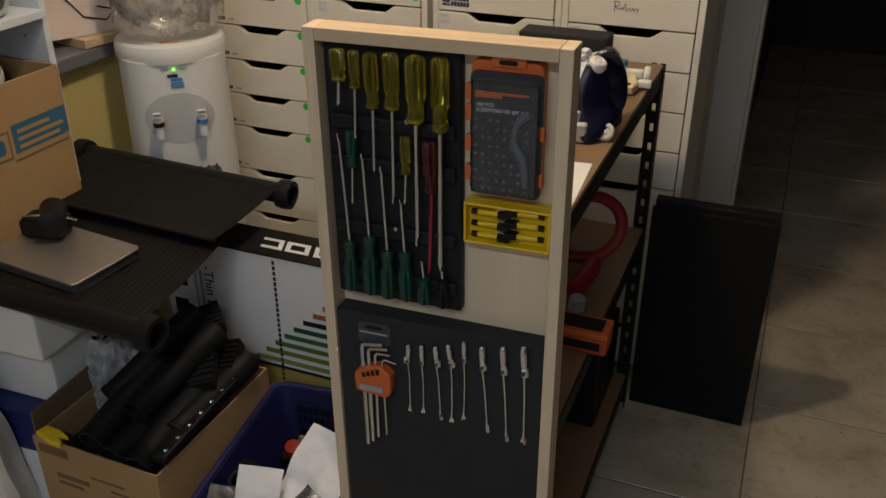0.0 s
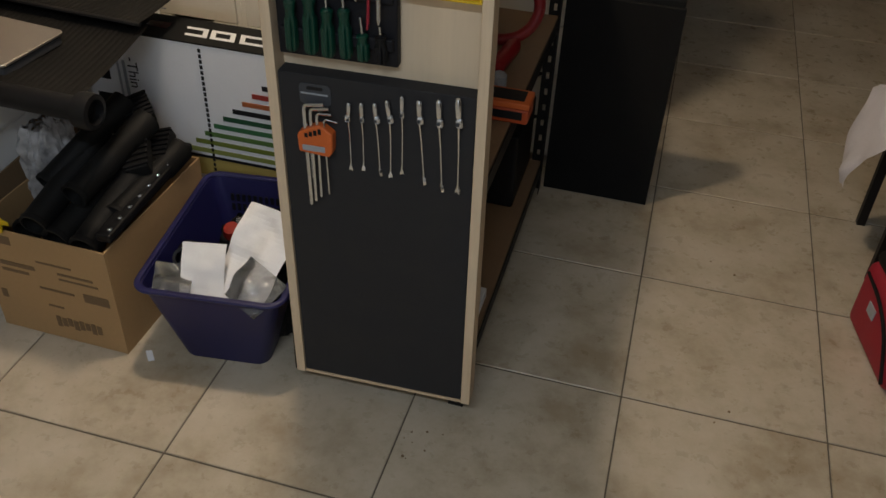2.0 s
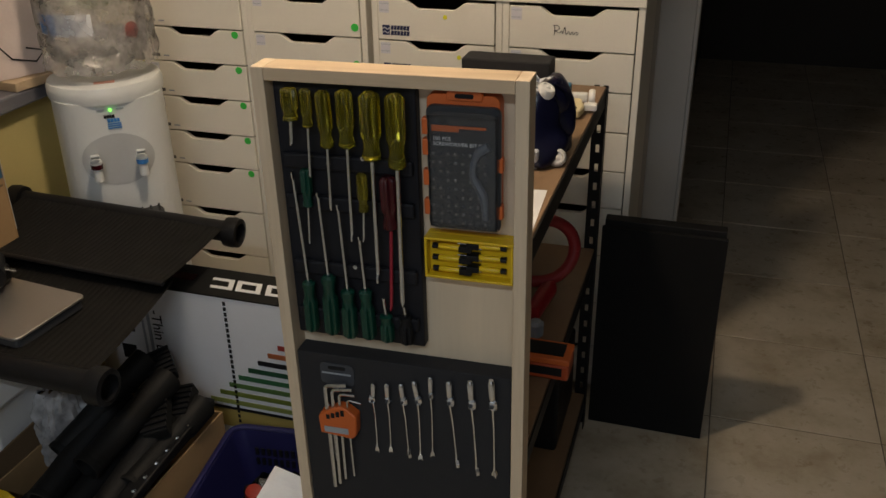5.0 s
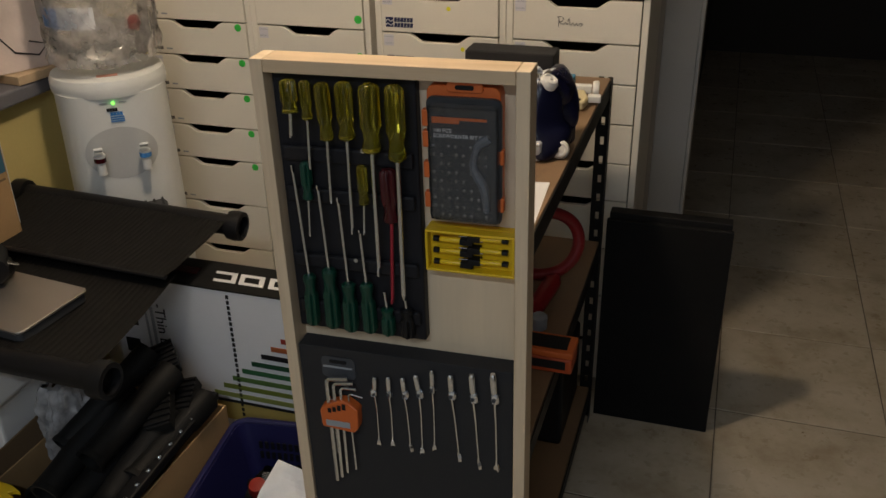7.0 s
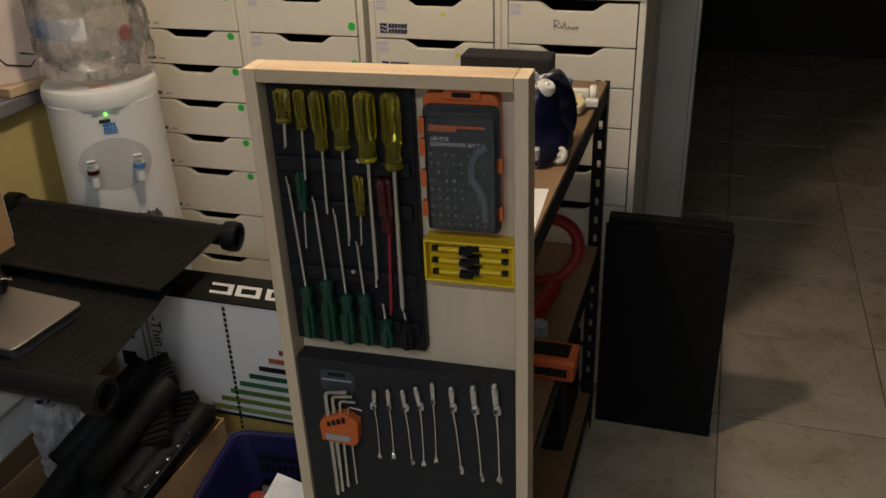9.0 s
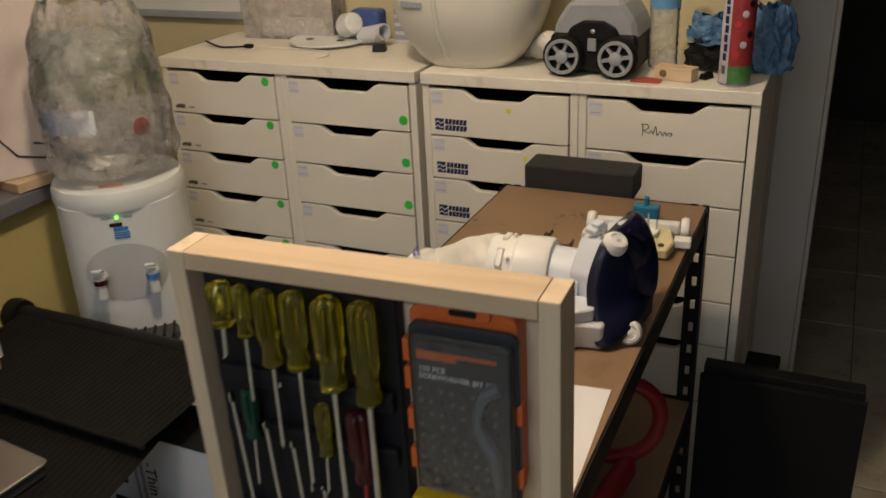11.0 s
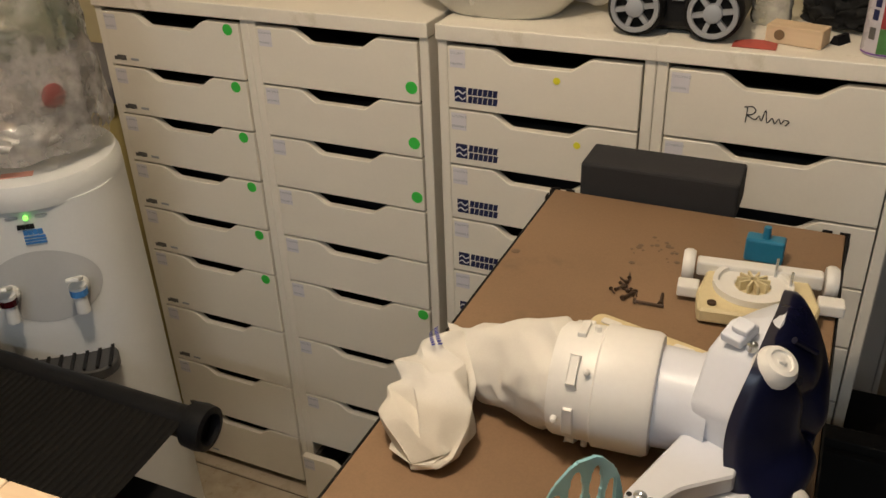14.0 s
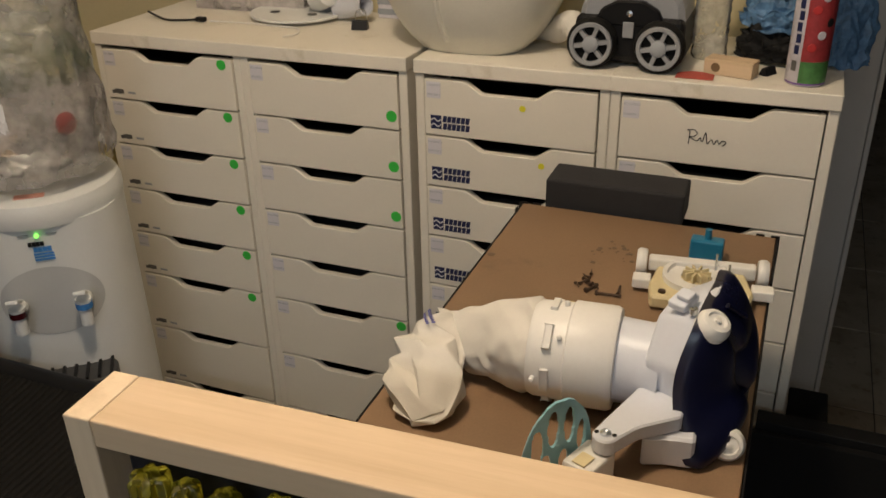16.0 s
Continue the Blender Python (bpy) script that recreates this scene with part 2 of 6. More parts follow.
def sheet(fn, nu, nv, thick=0.0):
    """A sheet from fn(u, v) with u, v in 0..1, given thickness along its normals."""
    bm = bmesh.new()
    g = [[bm.verts.new(fn(i / nu, j / nv)) for j in range(nv + 1)] for i in range(nu + 1)]
    for i in range(nu):
        for j in range(nv):
            bm.faces.new((g[i][j], g[i + 1][j], g[i + 1][j + 1], g[i][j + 1]))
    if thick:
        bmesh.ops.recalc_face_normals(bm, faces=bm.faces)
        bmesh.ops.solidify(bm, geom=bm.faces[:], thickness=thick)
    return bm


def lettering(text, size, material, parent, m, name="lettering", align="LEFT", depth=0.0004, label=""):
    """Words as thin raised letters lying in the local xy plane of m."""
    c = bpy.data.curves.new(name, "FONT")
    c.body, c.size, c.extrude, c.align_x = text, size, depth, align
    c.resolution_u = 3
    tmp = bpy.data.objects.new(name, c)
    me = bpy.data.meshes.new_from_object(tmp)
    bpy.data.objects.remove(tmp)
    bpy.data.curves.remove(c)
    me.materials.clear()
    me.materials.append(material)
    ob = new(name, me)
    ob.parent = parent
    ob.matrix_basis = m
    if label:
        tagged(ob, label)
    return ob


def put(ob, m):
    ob.matrix_basis = m
    return ob


# ---- structure ----
FX0, FX1, FY0, FY1 = -2.42, 2.81, -2.19, 6.4
WALL_Y = 2.72
solid("floor", boxed(FX0 - 0.2, FX1 + 0.2, FY0 - 0.2, FY1 + 0.2, -0.12, -0.003), M_GROUT, "beige ceramic floor tiles with dark grout joints", "floor", kind="structure")
solid("ceiling", boxed(FX0, FX1, FY0, FY1, CEIL, CEIL + 0.1), M_CEIL, "plain white painted ceiling", "ceiling", kind="structure")
solid("wall_north", boxed(FX0, -0.10, WALL_Y, WALL_Y + 0.12, 0, CEIL), M_WALL, "cream yellow painted wall behind the drawer cabinets", "wall", kind="structure")
solid("wall_west", boxed(FX0 - 0.12, FX0, FY0, WALL_Y, 0, CEIL), M_WALL, "cream yellow painted side wall", "wall", kind="structure")
solid("wall_east", boxed(FX1, FX1 + 0.12, FY0, FY1, 0, CEIL), M_UNLITWALL, "wall beyond the walkway, coloured dark to look unlit", "wall", kind="structure")
solid("wall_far", boxed(-0.03, FX1, FY1, FY1 + 0.12, 0, CEIL), M_UNLITWALL, "far wall of the hallway, coloured dark to look unlit", "wall", kind="structure")
solid("wall_return", boxed(-0.22, -0.10, WALL_Y + 0.12, 3.17, 0, CEIL), M_WHITEWALL, "white painted wall return behind the drawer cabinets", "wall", kind="structure")
solid("wall_hall", boxed(-0.15, -0.03, 3.17, FY1, 0, CEIL), M_UNLITWALL, "side wall of the hallway, coloured dark to look unlit", "wall", kind="structure")
# Unseen wall closing the room; its opening is added behind the fill lamp.
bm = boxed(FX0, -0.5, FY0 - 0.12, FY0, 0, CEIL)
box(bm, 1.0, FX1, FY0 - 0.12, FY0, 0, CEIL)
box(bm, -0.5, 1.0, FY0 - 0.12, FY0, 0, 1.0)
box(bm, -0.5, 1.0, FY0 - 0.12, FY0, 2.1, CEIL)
solid("wall_south", bm, M_WHITEWALL, "unseen white closing wall with an opening added behind the cool fill lamp", "wall", kind="structure")
solid("door_jamb", boxed(-0.0998, 0.0098, 3.05, 3.169, 0, CEIL, bev=0.003), M_WHITEWALL, "white painted door jamb at the end of the wall", "door jamb", kind="structure")
solid("door_trim", boxed(0.010, 0.022, 3.042, 3.169, 0, CEIL, bev=0.003), M_WHITEWALL, "white painted door edge strip beside the dark hallway", "door trim", kind="structure")
solid("half_wall", boxed(FX0, -1.66, 1.74, WALL_Y, 0, 0.89), M_YELLOW, "cream yellow painted half wall under the sill", "wall", kind="structure")
solid("window_sill", boxed(FX0, -1.625, 1.74, WALL_Y, 0.89, 0.93, bev=0.006), M_SILL, "grey painted window sill on the half wall", "window sill", kind="structure")

# ---- drawer cabinets ----
CAB_Y, CAB_W, CAB_D = 2.371, 0.356, 0.33
STEPS = [1.131, 1.023, 0.922, 0.817, 0.709, 0.603, 0.458, 0.307, 0.162, 0.025]


def cabinet(x, label):
    c = thing("drawer_cabinet", pose(x, CAB_Y, 0), label, "drawer cabinet", "row of drawer cabinets")
    part("side_panel", boxed(0, 0.017, 0.0, CAB_D, 0, 1.136, bev=0.0015, seg=1), M_CAB, c)
    part("side_panel", boxed(CAB_W - 0.017, CAB_W, 0.0, CAB_D, 0, 1.136, bev=0.0015, seg=1), M_CAB, c)
    part("top_panel", boxed(-0.001, CAB_W + 0.001, -0.006, CAB_D, 1.136, 1.162, bev=0.002), M_CABTOP, c)
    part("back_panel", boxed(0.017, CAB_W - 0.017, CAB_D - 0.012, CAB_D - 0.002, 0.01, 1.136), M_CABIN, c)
    for k in range(9):
        hi, lo = STEPS[k], STEPS[k + 1]
        h = hi - lo - 0.004
        w = CAB_W - 0.034 - 0.005
        xc = CAB_W / 2
        out = [(-w / 2, 0), (w / 2, 0), (w / 2, h), (0.083, h), (0.074, h - 0.004), (0.053, h - 0.019), (0.048, h - 0.021), (-0.048, h - 0.021), (-0.053, h - 0.019), (-0.074, h - 0.004), (-0.083, h), (-w / 2, h)]
        d = part("drawer", prism(bmesh.new(), out, -0.004, 0.012, "y", 0.001), M_CAB, c)
        d.location = (xc, 0, lo)
        inner = bmesh.new()
        box(inner, -w / 2 + 0.004, w / 2 - 0.004, 0.0121, CAB_D - 0.02, 0.004, 0.012)
        box(inner, -w / 2 + 0.004, -w / 2 + 0.014, 0.0121, CAB_D - 0.02, 0.012, h - 0.03)
        box(inner, w / 2 - 0.014, w / 2 - 0.004, 0.0121, CAB_D - 0.02, 0.012, h - 0.03)
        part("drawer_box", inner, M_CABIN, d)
    return c


cabs = [cabinet(x, l) for x, l in (
    (-1.530, "white nine-drawer cabinet with green dots and small black labels"),
    (-1.174, "white nine-drawer cabinet with green dots beside blank fronts"),
    (-0.802, "white nine-drawer cabinet with blue logo stickers and yellow dots"),
    (-0.445, "white nine-drawer cabinet with a handwritten name, behind the bench"))]


# ---- light fittings ----
M_GLOBE = glow("lit_globe", (1.0, 0.86, 0.62), 6.0)
lf = thing("ceiling_lamp", pose(-0.62, 1.50, CEIL), "round ceiling lamp holder with a bare lit bulb", "ceiling lamp")
part("lamp_base", lathed([(0.0, 0.0), (0.055, 0.0), (0.050, -0.028), (0.020, -0.034), (0.018, -0.052), (0, -0.052)], 28), M_WHITEPLAST, lf, smooth=True)
# Batten and glowing tube are made up to hold the overhead fill.
tf = thing("tube_light", pose(-0.10, -0.55, CEIL), "unseen white batten fitting with a tube, added for the cool fill", "ceiling lamp")
part("batten", boxed(-0.62, 0.62, -0.03, 0.03, -0.035, 0.0, bev=0.003), M_WHITEPLAST, tf)
part("tube", rod(bmesh.new(), (-0.58, 0, -0.048), (0.58, 0, -0.048), 0.013, 0.013, 14), glow("fill_tube_glow", (0.80, 0.90, 1.0), 4.0), tf)


# ---- workbench ----
BX0, BX1, BY0, BY1, BZ = -0.548, -0.150, 1.292, 2.212, 0.982
bench = thing("workbench", pose(0, 0, 0), "black steel shelving bench with brown board shelves", "workbench")
part("bench_top", boxed(BX0 + 0.003, BX1 - 0.003, BY0, BY1, BZ - 0.016, BZ, bev=0.0015), M_MDF, bench, "brown fibreboard top with dark stains")
for z in (0.555, 0.10):
    part("shelf_board", boxed(BX0 + 0.004, BX1 - 0.004, BY0 + 0.004, BY1 - 0.004, z - 0.014, z), M_MDF, bench)
for z, h in ((BZ, 0.042), (0.555, 0.04), (0.10, 0.04)):
    for x in (BX0, BX1):
        s = 1 if x == BX0 else -1
        bm = boxed(min(x, x + s * 0.002), max(x, x + s * 0.002), BY0, BY1, z - h, z - 0.001)
        box(bm, min(x, x + s * 0.022), max(x, x + s * 0.022), BY0, BY1, z - 0.0185, z - 0.0165)
        part("side_beam", bm, M_STEEL_BLACK, bench)
    for y in (BY0, BY1):
        s = 1 if y == BY0 else -1
        part("end_beam", boxed(BX0 + 0.003, BX1 - 0.003, min(y, y + s * 0.002), max(y, y + s * 0.002), z - h, z - 0.018), M_STEEL_BLACK, bench)


def keyhole_post(x, y, sx, sy):
    """An angle post, its two leaves pierced by a row of keyhole slots."""
    bm = bmesh.new()
    w, t = 0.034, 0.002
    for leaf in (0, 1):
        z = 0.0
        top = BZ + 0.002
        pitch = 0.05
        while z < top - 0.02:
            z1 = min(z + pitch, top)
            for (u0, u1, a, b) in ((0, 0.0125, z, z1), (0.0215, w, z, z1), (0.0125, 0.0215, z, z + 0.016), (0.0125, 0.0215, z + 0.036, z1)):
                if b <= a:
                    continue
                if leaf == 0:
                    xs = sorted((x, x + sx * t))
                    ys = sorted((y + sy * u0, y + sy * u1))
                else:
                    xs = sorted((x + sx * u0, x + sx * u1))
                    ys = sorted((y, y + sy * t))
                box(bm, xs[0], xs[1], ys[0], ys[1], a, b)
            z = z1
    bmesh.ops.remove_doubles(bm, verts=bm.verts, dist=0.0002)
    return part("post", bm, M_STEEL_BLACK, bench)


for x, sx in ((BX0 - 0.0025, 1), (BX1 + 0.0025, -1)):
    for y, sy in ((BY0 - 0.0025, 1), (BY1 + 0.0025, -1)):
        keyhole_post(x, y, sx, sy)

# ---- tool board ----
TW, TH, TD = 0.395, 1.262, 0.047
board = thing("tool_board", pose(-0.519, 1.234, 0.022, 0.2, -0.57, 1.6), "tall pine framed tool board standing at the bench end", "tool board")
TH -= 0.022
part("upright", boxed(0, 0.019, 0, TD, 0.035, TH, bev=0.0012), M_PINE_V, board)
part("upright", boxed(TW - 0.019, TW, 0, TD, 0.035, TH, bev=0.0012), M_PINE_V, board)
part("rail", boxed(0.0195, TW - 0.0195, 0, TD, TH - 0.019, TH, bev=0.0012), M_PINE_H, board)
part("rail", boxed(0.0195, TW - 0.0195, 0.002, TD, 0.035, 0.0413, bev=0.0012), M_PINE_H, board)
part("backing_panel", boxed(0.0195, TW - 0.0195, TD - 0.007, TD - 0.001, 0.0415, TH - 0.0195), M_PLY, board, "pale plywood back")
for x, z in ((0.012, 0.30), (0.012, 0.85), (0.383, 0.30), (0.383, 0.85)):
    part("mounting_cleat", boxed(x - 0.011, x + 0.011, TD + 0.0002, 0.066 - 0.0279 * x / 1.0, z - 0.03, z + 0.03), M_PINE_V, board)
part("foam_sheet", boxed(0.0205, TW - 0.0205, 0.004, TD - 0.0075, 0.0420, 0.795 - 0.022, bev=0.002), M_FELT, board, "black foam sheet")



# ---- tools on the board ----
M_AMBER, nt, bs = shader("amber_clear_handle")
bs.inputs["Base Color"].default_value = (0.74, 0.66, 0.06, 1)
bs.inputs["Roughness"].default_value = 0.05
bs.inputs["Transmission Weight"].default_value = 0.94
bs.inputs["IOR"].default_value = 1.49
M_GREEN = plain("green_handle", (0.002, 0.042, 0.026), 0.35, vary=0.1, bumpy=0.0)
M_REDH = plain("dark_red_handle", (0.05, 0.004, 0.007), 0.25, vary=0.1, bumpy=0.0)
M_SHAFT = plain("steel_shaft", (0.70, 0.74, 0.79), 0.25, 1.0, vary=0.06, bumpy=0.0)
M_REDSHAFT = plain("red_sleeve", (0.30, 0.015, 0.03), 0.4, vary=0.1, bumpy=0.0)
M_TRAY = plain("tray_black_plastic", (0.012, 0.012, 0.015), 0.55, vary=0.2, bumpy=0.1)
M_ORANGE = plain("orange_plastic", (0.62, 0.13, 0.025), 0.45, vary=0.08, bumpy=0.03)
M_SMOKE = plain("smoky_case_inside", (0.030, 0.035, 0.042), 0.3, vary=0.2, bumpy=0.05)
M_LID = glassy("clear_lid", (0.30, 0.31, 0.33), 0.06, 0.06, 1.38)
M_YEL = plain("bright_yellow_plastic", (0.78, 0.52, 0.012), 0.4, vary=0.06, bumpy=0.03)
M_CARDDARK = plain("dark_slate_card", (0.045, 0.05, 0.06), 0.5, vary=0.1)
M_LABELW = plain("white_print", (0.75, 0.75, 0.76), 0.6, vary=0.02, bumpy=0)
M_LABELGREY = plain("grey_print", (0.33, 0.35, 0.38), 0.6, vary=0.04, bumpy=0)
M_BLACKINK = plain("black_ink", (0.012, 0.012, 0.013), 0.6, vary=0.05, bumpy=0)
BD = board.matrix_world

tray = part("tool_tray", boxed(0.0215, 0.234, 0.020, TD - 0.0075, 0.800, TH - 0.0205, bev=0.003), M_TRAY, board, "black moulded tool tray")
for z in (0.842, 0.925, 1.035, 1.100):
    part("tray_ridge", boxed(0.028, 0.228, 0.0105, 0.0198, z - 0.012, z + 0.012, bev=0.004), M_TRAY, tray)
for x, z in ((0.131, 0.935), (0.102, 1.100), (0.155, 1.112)):
    part("screw", lathed([(0.0, 0.0), (0.0035, 0.0), (0.0035, 0.0016), (0.0012, 0.0018), (0.0, 0.001)], 12, pose(x, 0.0104, z, 90)), M_SILVER, tray)


def fluted(r, length, lobes=6):
    """A fluted screwdriver handle from its butt down to the collar, along -z from 0."""
    prof = [(0.0, 0.50), (0.03, 0.86), (0.08, 1.0), (0.60, 1.0), (0.68, 0.78), (0.80, 0.74), (0.90, 0.92), (0.96, 0.90), (1.0, 0.55)]
    bm = bmesh.new()
    n = lobes * 6
    rings = []
    for t, k in prof:
        cut = 0.36 if 0.02 < t < 0.66 else 0.02
        rings.append([bm.verts.new(((r * k * (1 - cut * (0.5 - 0.5 * math.cos(lobes * 2 * math.pi * i / n)) ** 2)) * math.cos(2 * math.pi * i / n), (r * k * (1 - cut * (0.5 - 0.5 * math.cos(lobes * 2 * math.pi * i / n)) ** 2)) * math.sin(2 * math.pi * i / n), -length * t)) for i in range(n)])
    for p, q in zip(rings, rings[1:]):
        for i in range(n):
            bm.faces.new((p[i], p[(i + 1) % n], q[(i + 1) % n], q[i]))
    bm.faces.new(rings[0])
    bm.faces.new(rings[-1][::-1])
    return bm


def screwdriver(butt, collar, tip, r, material, shaft_r, label, flat=True, y=-0.002, sleeve=None):
    """butt, collar and tip are (x, z) on the board."""
    a, b, c = (Vector((p[0], y, p[1])) for p in (butt, collar, tip))
    d = thing("screwdriver", BD @ Matrix.Translation(a), label, "screwdriver", "screwdrivers on the tool board")
    down = (b - a).to_track_quat("-Z", "Y").to_matrix().to_4x4()
    put(part("handle", fluted(r, (b - a).length), material, d, smooth=True), down)
    bm = bmesh.new()
    e = c - a
    s = b - a
    if flat:
        mid = s + (e - s) * 0.93
        rod(bm, s * 0.98, mid, shaft_r)
        m = along(mid, e)
        ln = (e - mid).length
        prism(bm, [(-shaft_r, 0), (shaft_r, 0), (shaft_r * 1.7, ln * 0.45), (shaft_r * 1.5, ln), (-shaft_r * 1.5, ln), (-shaft_r * 1.7, ln * 0.45)], -shaft_r * 0.45, shaft_r * 0.45, "y", 0, m)
    else:
        rod(bm, s * 0.98, s + (e - s) * 0.95, shaft_r)
        lathe(bm, [(shaft_r, 0), (shaft_r * 0.25, (e - s).length * 0.05)], 8, along(s + (e - s) * 0.95, e))
    part("shaft", bm, sleeve or M_SHAFT, d, smooth=True)
    return d


AMBER = "screwdriver with a clear amber fluted handle, held in black tray"
for bt, cl, tp, w, sr, fl in (
        ((0.0557, 1.213), (0.0557, 1.166), (0.053, 1.130), 0.0254, 0.0028, True),
        ((0.0807, 1.213), (0.0807, 1.157), (0.077, 1.081), 0.0174, 0.0022, False),
        ((0.1057, 1.212), (0.1077, 1.129), (0.105, 1.031), 0.0218, 0.0024, False),
        ((0.1377, 1.214), (0.1377, 1.131), (0.1349, 0.986), 0.0261, 0.0026, True),
        ((0.1747, 1.214), (0.1737, 1.115), (0.1719, 0.921), 0.0300, 0.0034, True),
        ((0.2106, 1.214), (0.2106, 1.106), (0.2079, 0.882), 0.0285, 0.0036, False),
        ((0.1557, 1.094), (0.1557, 1.034), (0.1529, 0.987), 0.0163, 0.0018, True)):
    screwdriver(bt, cl, tp, w / 2, M_AMBER, sr, AMBER, fl)
GREENL = "screwdriver with a dark green handle, its steel shaft pointing up"
for bt, cl, tp, w in (
        ((0.0538, 0.816), (0.0548, 0.906), (0.0471, 1.086), 0.022),
        ((0.0878, 0.815), (0.0888, 0.920), (0.0841, 1.058), 0.025),
        ((0.1178, 0.813), (0.1188, 0.899), (0.1141, 1.041), 0.024),
        ((0.1498, 0.815), (0.1478, 0.902), (0.1441, 0.992), 0.023),
        ((0.1798, 0.815), (0.1788, 0.862), (0.1760, 0.892), 0.022)):
    screwdriver(bt, cl, tp, w / 2, M_GREEN, 0.0024, GREENL, True, 0.002)
screwdriver((0.0678, 1.092), (0.0668, 1.032), (0.0631, 0.970), 0.0085, M_GREEN, 0.0017, "small screwdriver with a green handle, pointing down", False, 0.003)
screwdriver((0.1925, 1.091), (0.1945, 1.008), (0.1880, 0.872), 0.0125, M_REDH, 0.0026, "insulated screwdriver with dark red handle and red sleeve", True, 0.003, M_REDSHAFT)
screwdriver((0.2100, 0.812), (0.2085, 0.862), (0.2070, 0.878), 0.011, M_BLACK, 0.002, "short screwdriver with a black handle", False, 0.006)

# bit case
M_BIT = plain("dull_bit_steel", (0.22, 0.22, 0.22), 0.35, 1.0, vary=0.1)
case = thing("bit_case", BD @ pose(0.302, 0, 1.018), "clear lidded orange and grey bit set case on plywood", "bit case")
CW, CH = 0.106, 0.195
part("case_base", prism(bmesh.new(), round_rect(CW - 0.004, CH - 0.003, 0.012, 4, 0, CH / 2 + 0.0015), 0.014, TD - 0.0075, "y", 0.001), M_ORANGE, case, "orange plastic base")
bm = prism(bmesh.new(), round_rect(0.050, 0.014, 0.004, 3, 0.003, CH - 0.001), 0.010, 0.020, "y", 0.001)
part("hang_tab", bm, M_ORANGE, case)
part("tab_slot", prism(bmesh.new(), round_rect(0.026, 0.006, 0.0028, 3, 0.003, CH - 0.001), 0.0085, 0.0099, "y"), M_BLACK, case)
lid = part("lid_rim", prism(bmesh.new(), round_rect(CW - 0.002, CH - 0.013, 0.010, 4, 0.002, CH / 2 - 0.0075), 0.006, 0.0139, "y", 0.0015), M_SMOKE, case, "smoky grey rim")
for k in range(8):
    for j in range(9):
        part("bit", lathed([(0.0024, 0), (0.0024, 0.0016), (0.0012, 0.0022), (0, 0.0022)], 6, pose(-0.041 + k * 0.0105, 0.0058, 0.010 + j * 0.0128, 90)), M_BIT if (k + j) % 3 else M_CARDDARK, case)
part("bit_driver", sweep(bmesh.new(), smooth_path([(0.034, 0.002, 0.020), (0.030, 0.002, 0.055), (0.016, 0.001, 0.085), (0.022, 0.002, 0.115), (0.038, 0.003, 0.128)]), [0.0046 + 0.0022 * math.sin(k / 24 * 5.2) ** 2 for k in range(25)], 8), plain("grey_driver_plastic", (0.13, 0.14, 0.16), 0.35, vary=0.1), case, smooth=True)
part("lid", prism(bmesh.new(), round_rect(CW - 0.014, CH - 0.024, 0.008, 4, 0.003, CH / 2 - 0.0065), -0.006, -0.0045, "y", 0.0005), M_LID, case, "scuffed clear lid")
for x0, x1, z0, z1 in ((-0.045, -0.0438, 0.006, 0.170), (0.0498, 0.051, 0.006, 0.170), (-0.0436, 0.0496, 0.006, 0.0072), (-0.0436, 0.0496, 0.1688, 0.170)):
    part("lid_wall", boxed(x0, x1, -0.0044, 0.0058, z0, z1, bev=0.0004, seg=1), M_LID, case)
for z in (0.030, 0.075, 0.120, 0.150):
    part("hinge", boxed(-CW / 2 - 0.004, -CW / 2 + 0.008, 0.006, 0.018, z - 0.012, z + 0.012, bev=0.002), M_ORANGE, case)
for z in (0.030, 0.100):
    part("latch", boxed(CW / 2 - 0.004, CW / 2 + 0.004, 0.006, 0.018, z - 0.011, z + 0.011, bev=0.002), M_ORANGE, case)
part("print_band", boxed(-0.042, 0.034, 0.0044, 0.0056, 0.150, 0.1535), M_ORANGE, case)
part("print_band", boxed(-0.042, -0.004, 0.0044, 0.0056, 0.1450, 0.1500), M_ORANGE, case)
lettering("100 PCE\nSCREWDRIVER BIT SET", 0.0075, M_LABELW, case, pose(-0.041, 0.0050, 0.132, 90))

# yellow precision set
pset = thing("precision_driver_set", BD @ pose(0.3086, 0, 0.934), "bright yellow tray of six small precision screwdrivers", "screwdriver set")
part("tray_back", boxed(-0.066, 0.066, 0.024, TD - 0.0076, 0.0, 0.066, bev=0.002), M_YEL, pset)
for x0, x1, z0, z1 in ((-0.066, 0.066, 0.062, 0.066), (-0.066, 0.066, 0.0, 0.004), (-0.066, -0.062, 0.0041, 0.0619), (0.062, 0.066, 0.0041, 0.0619)):
    part("tray_wall", boxed(x0, x1, 0.006, 0.0239, z0, z1, bev=0.0012), M_YEL, pset)
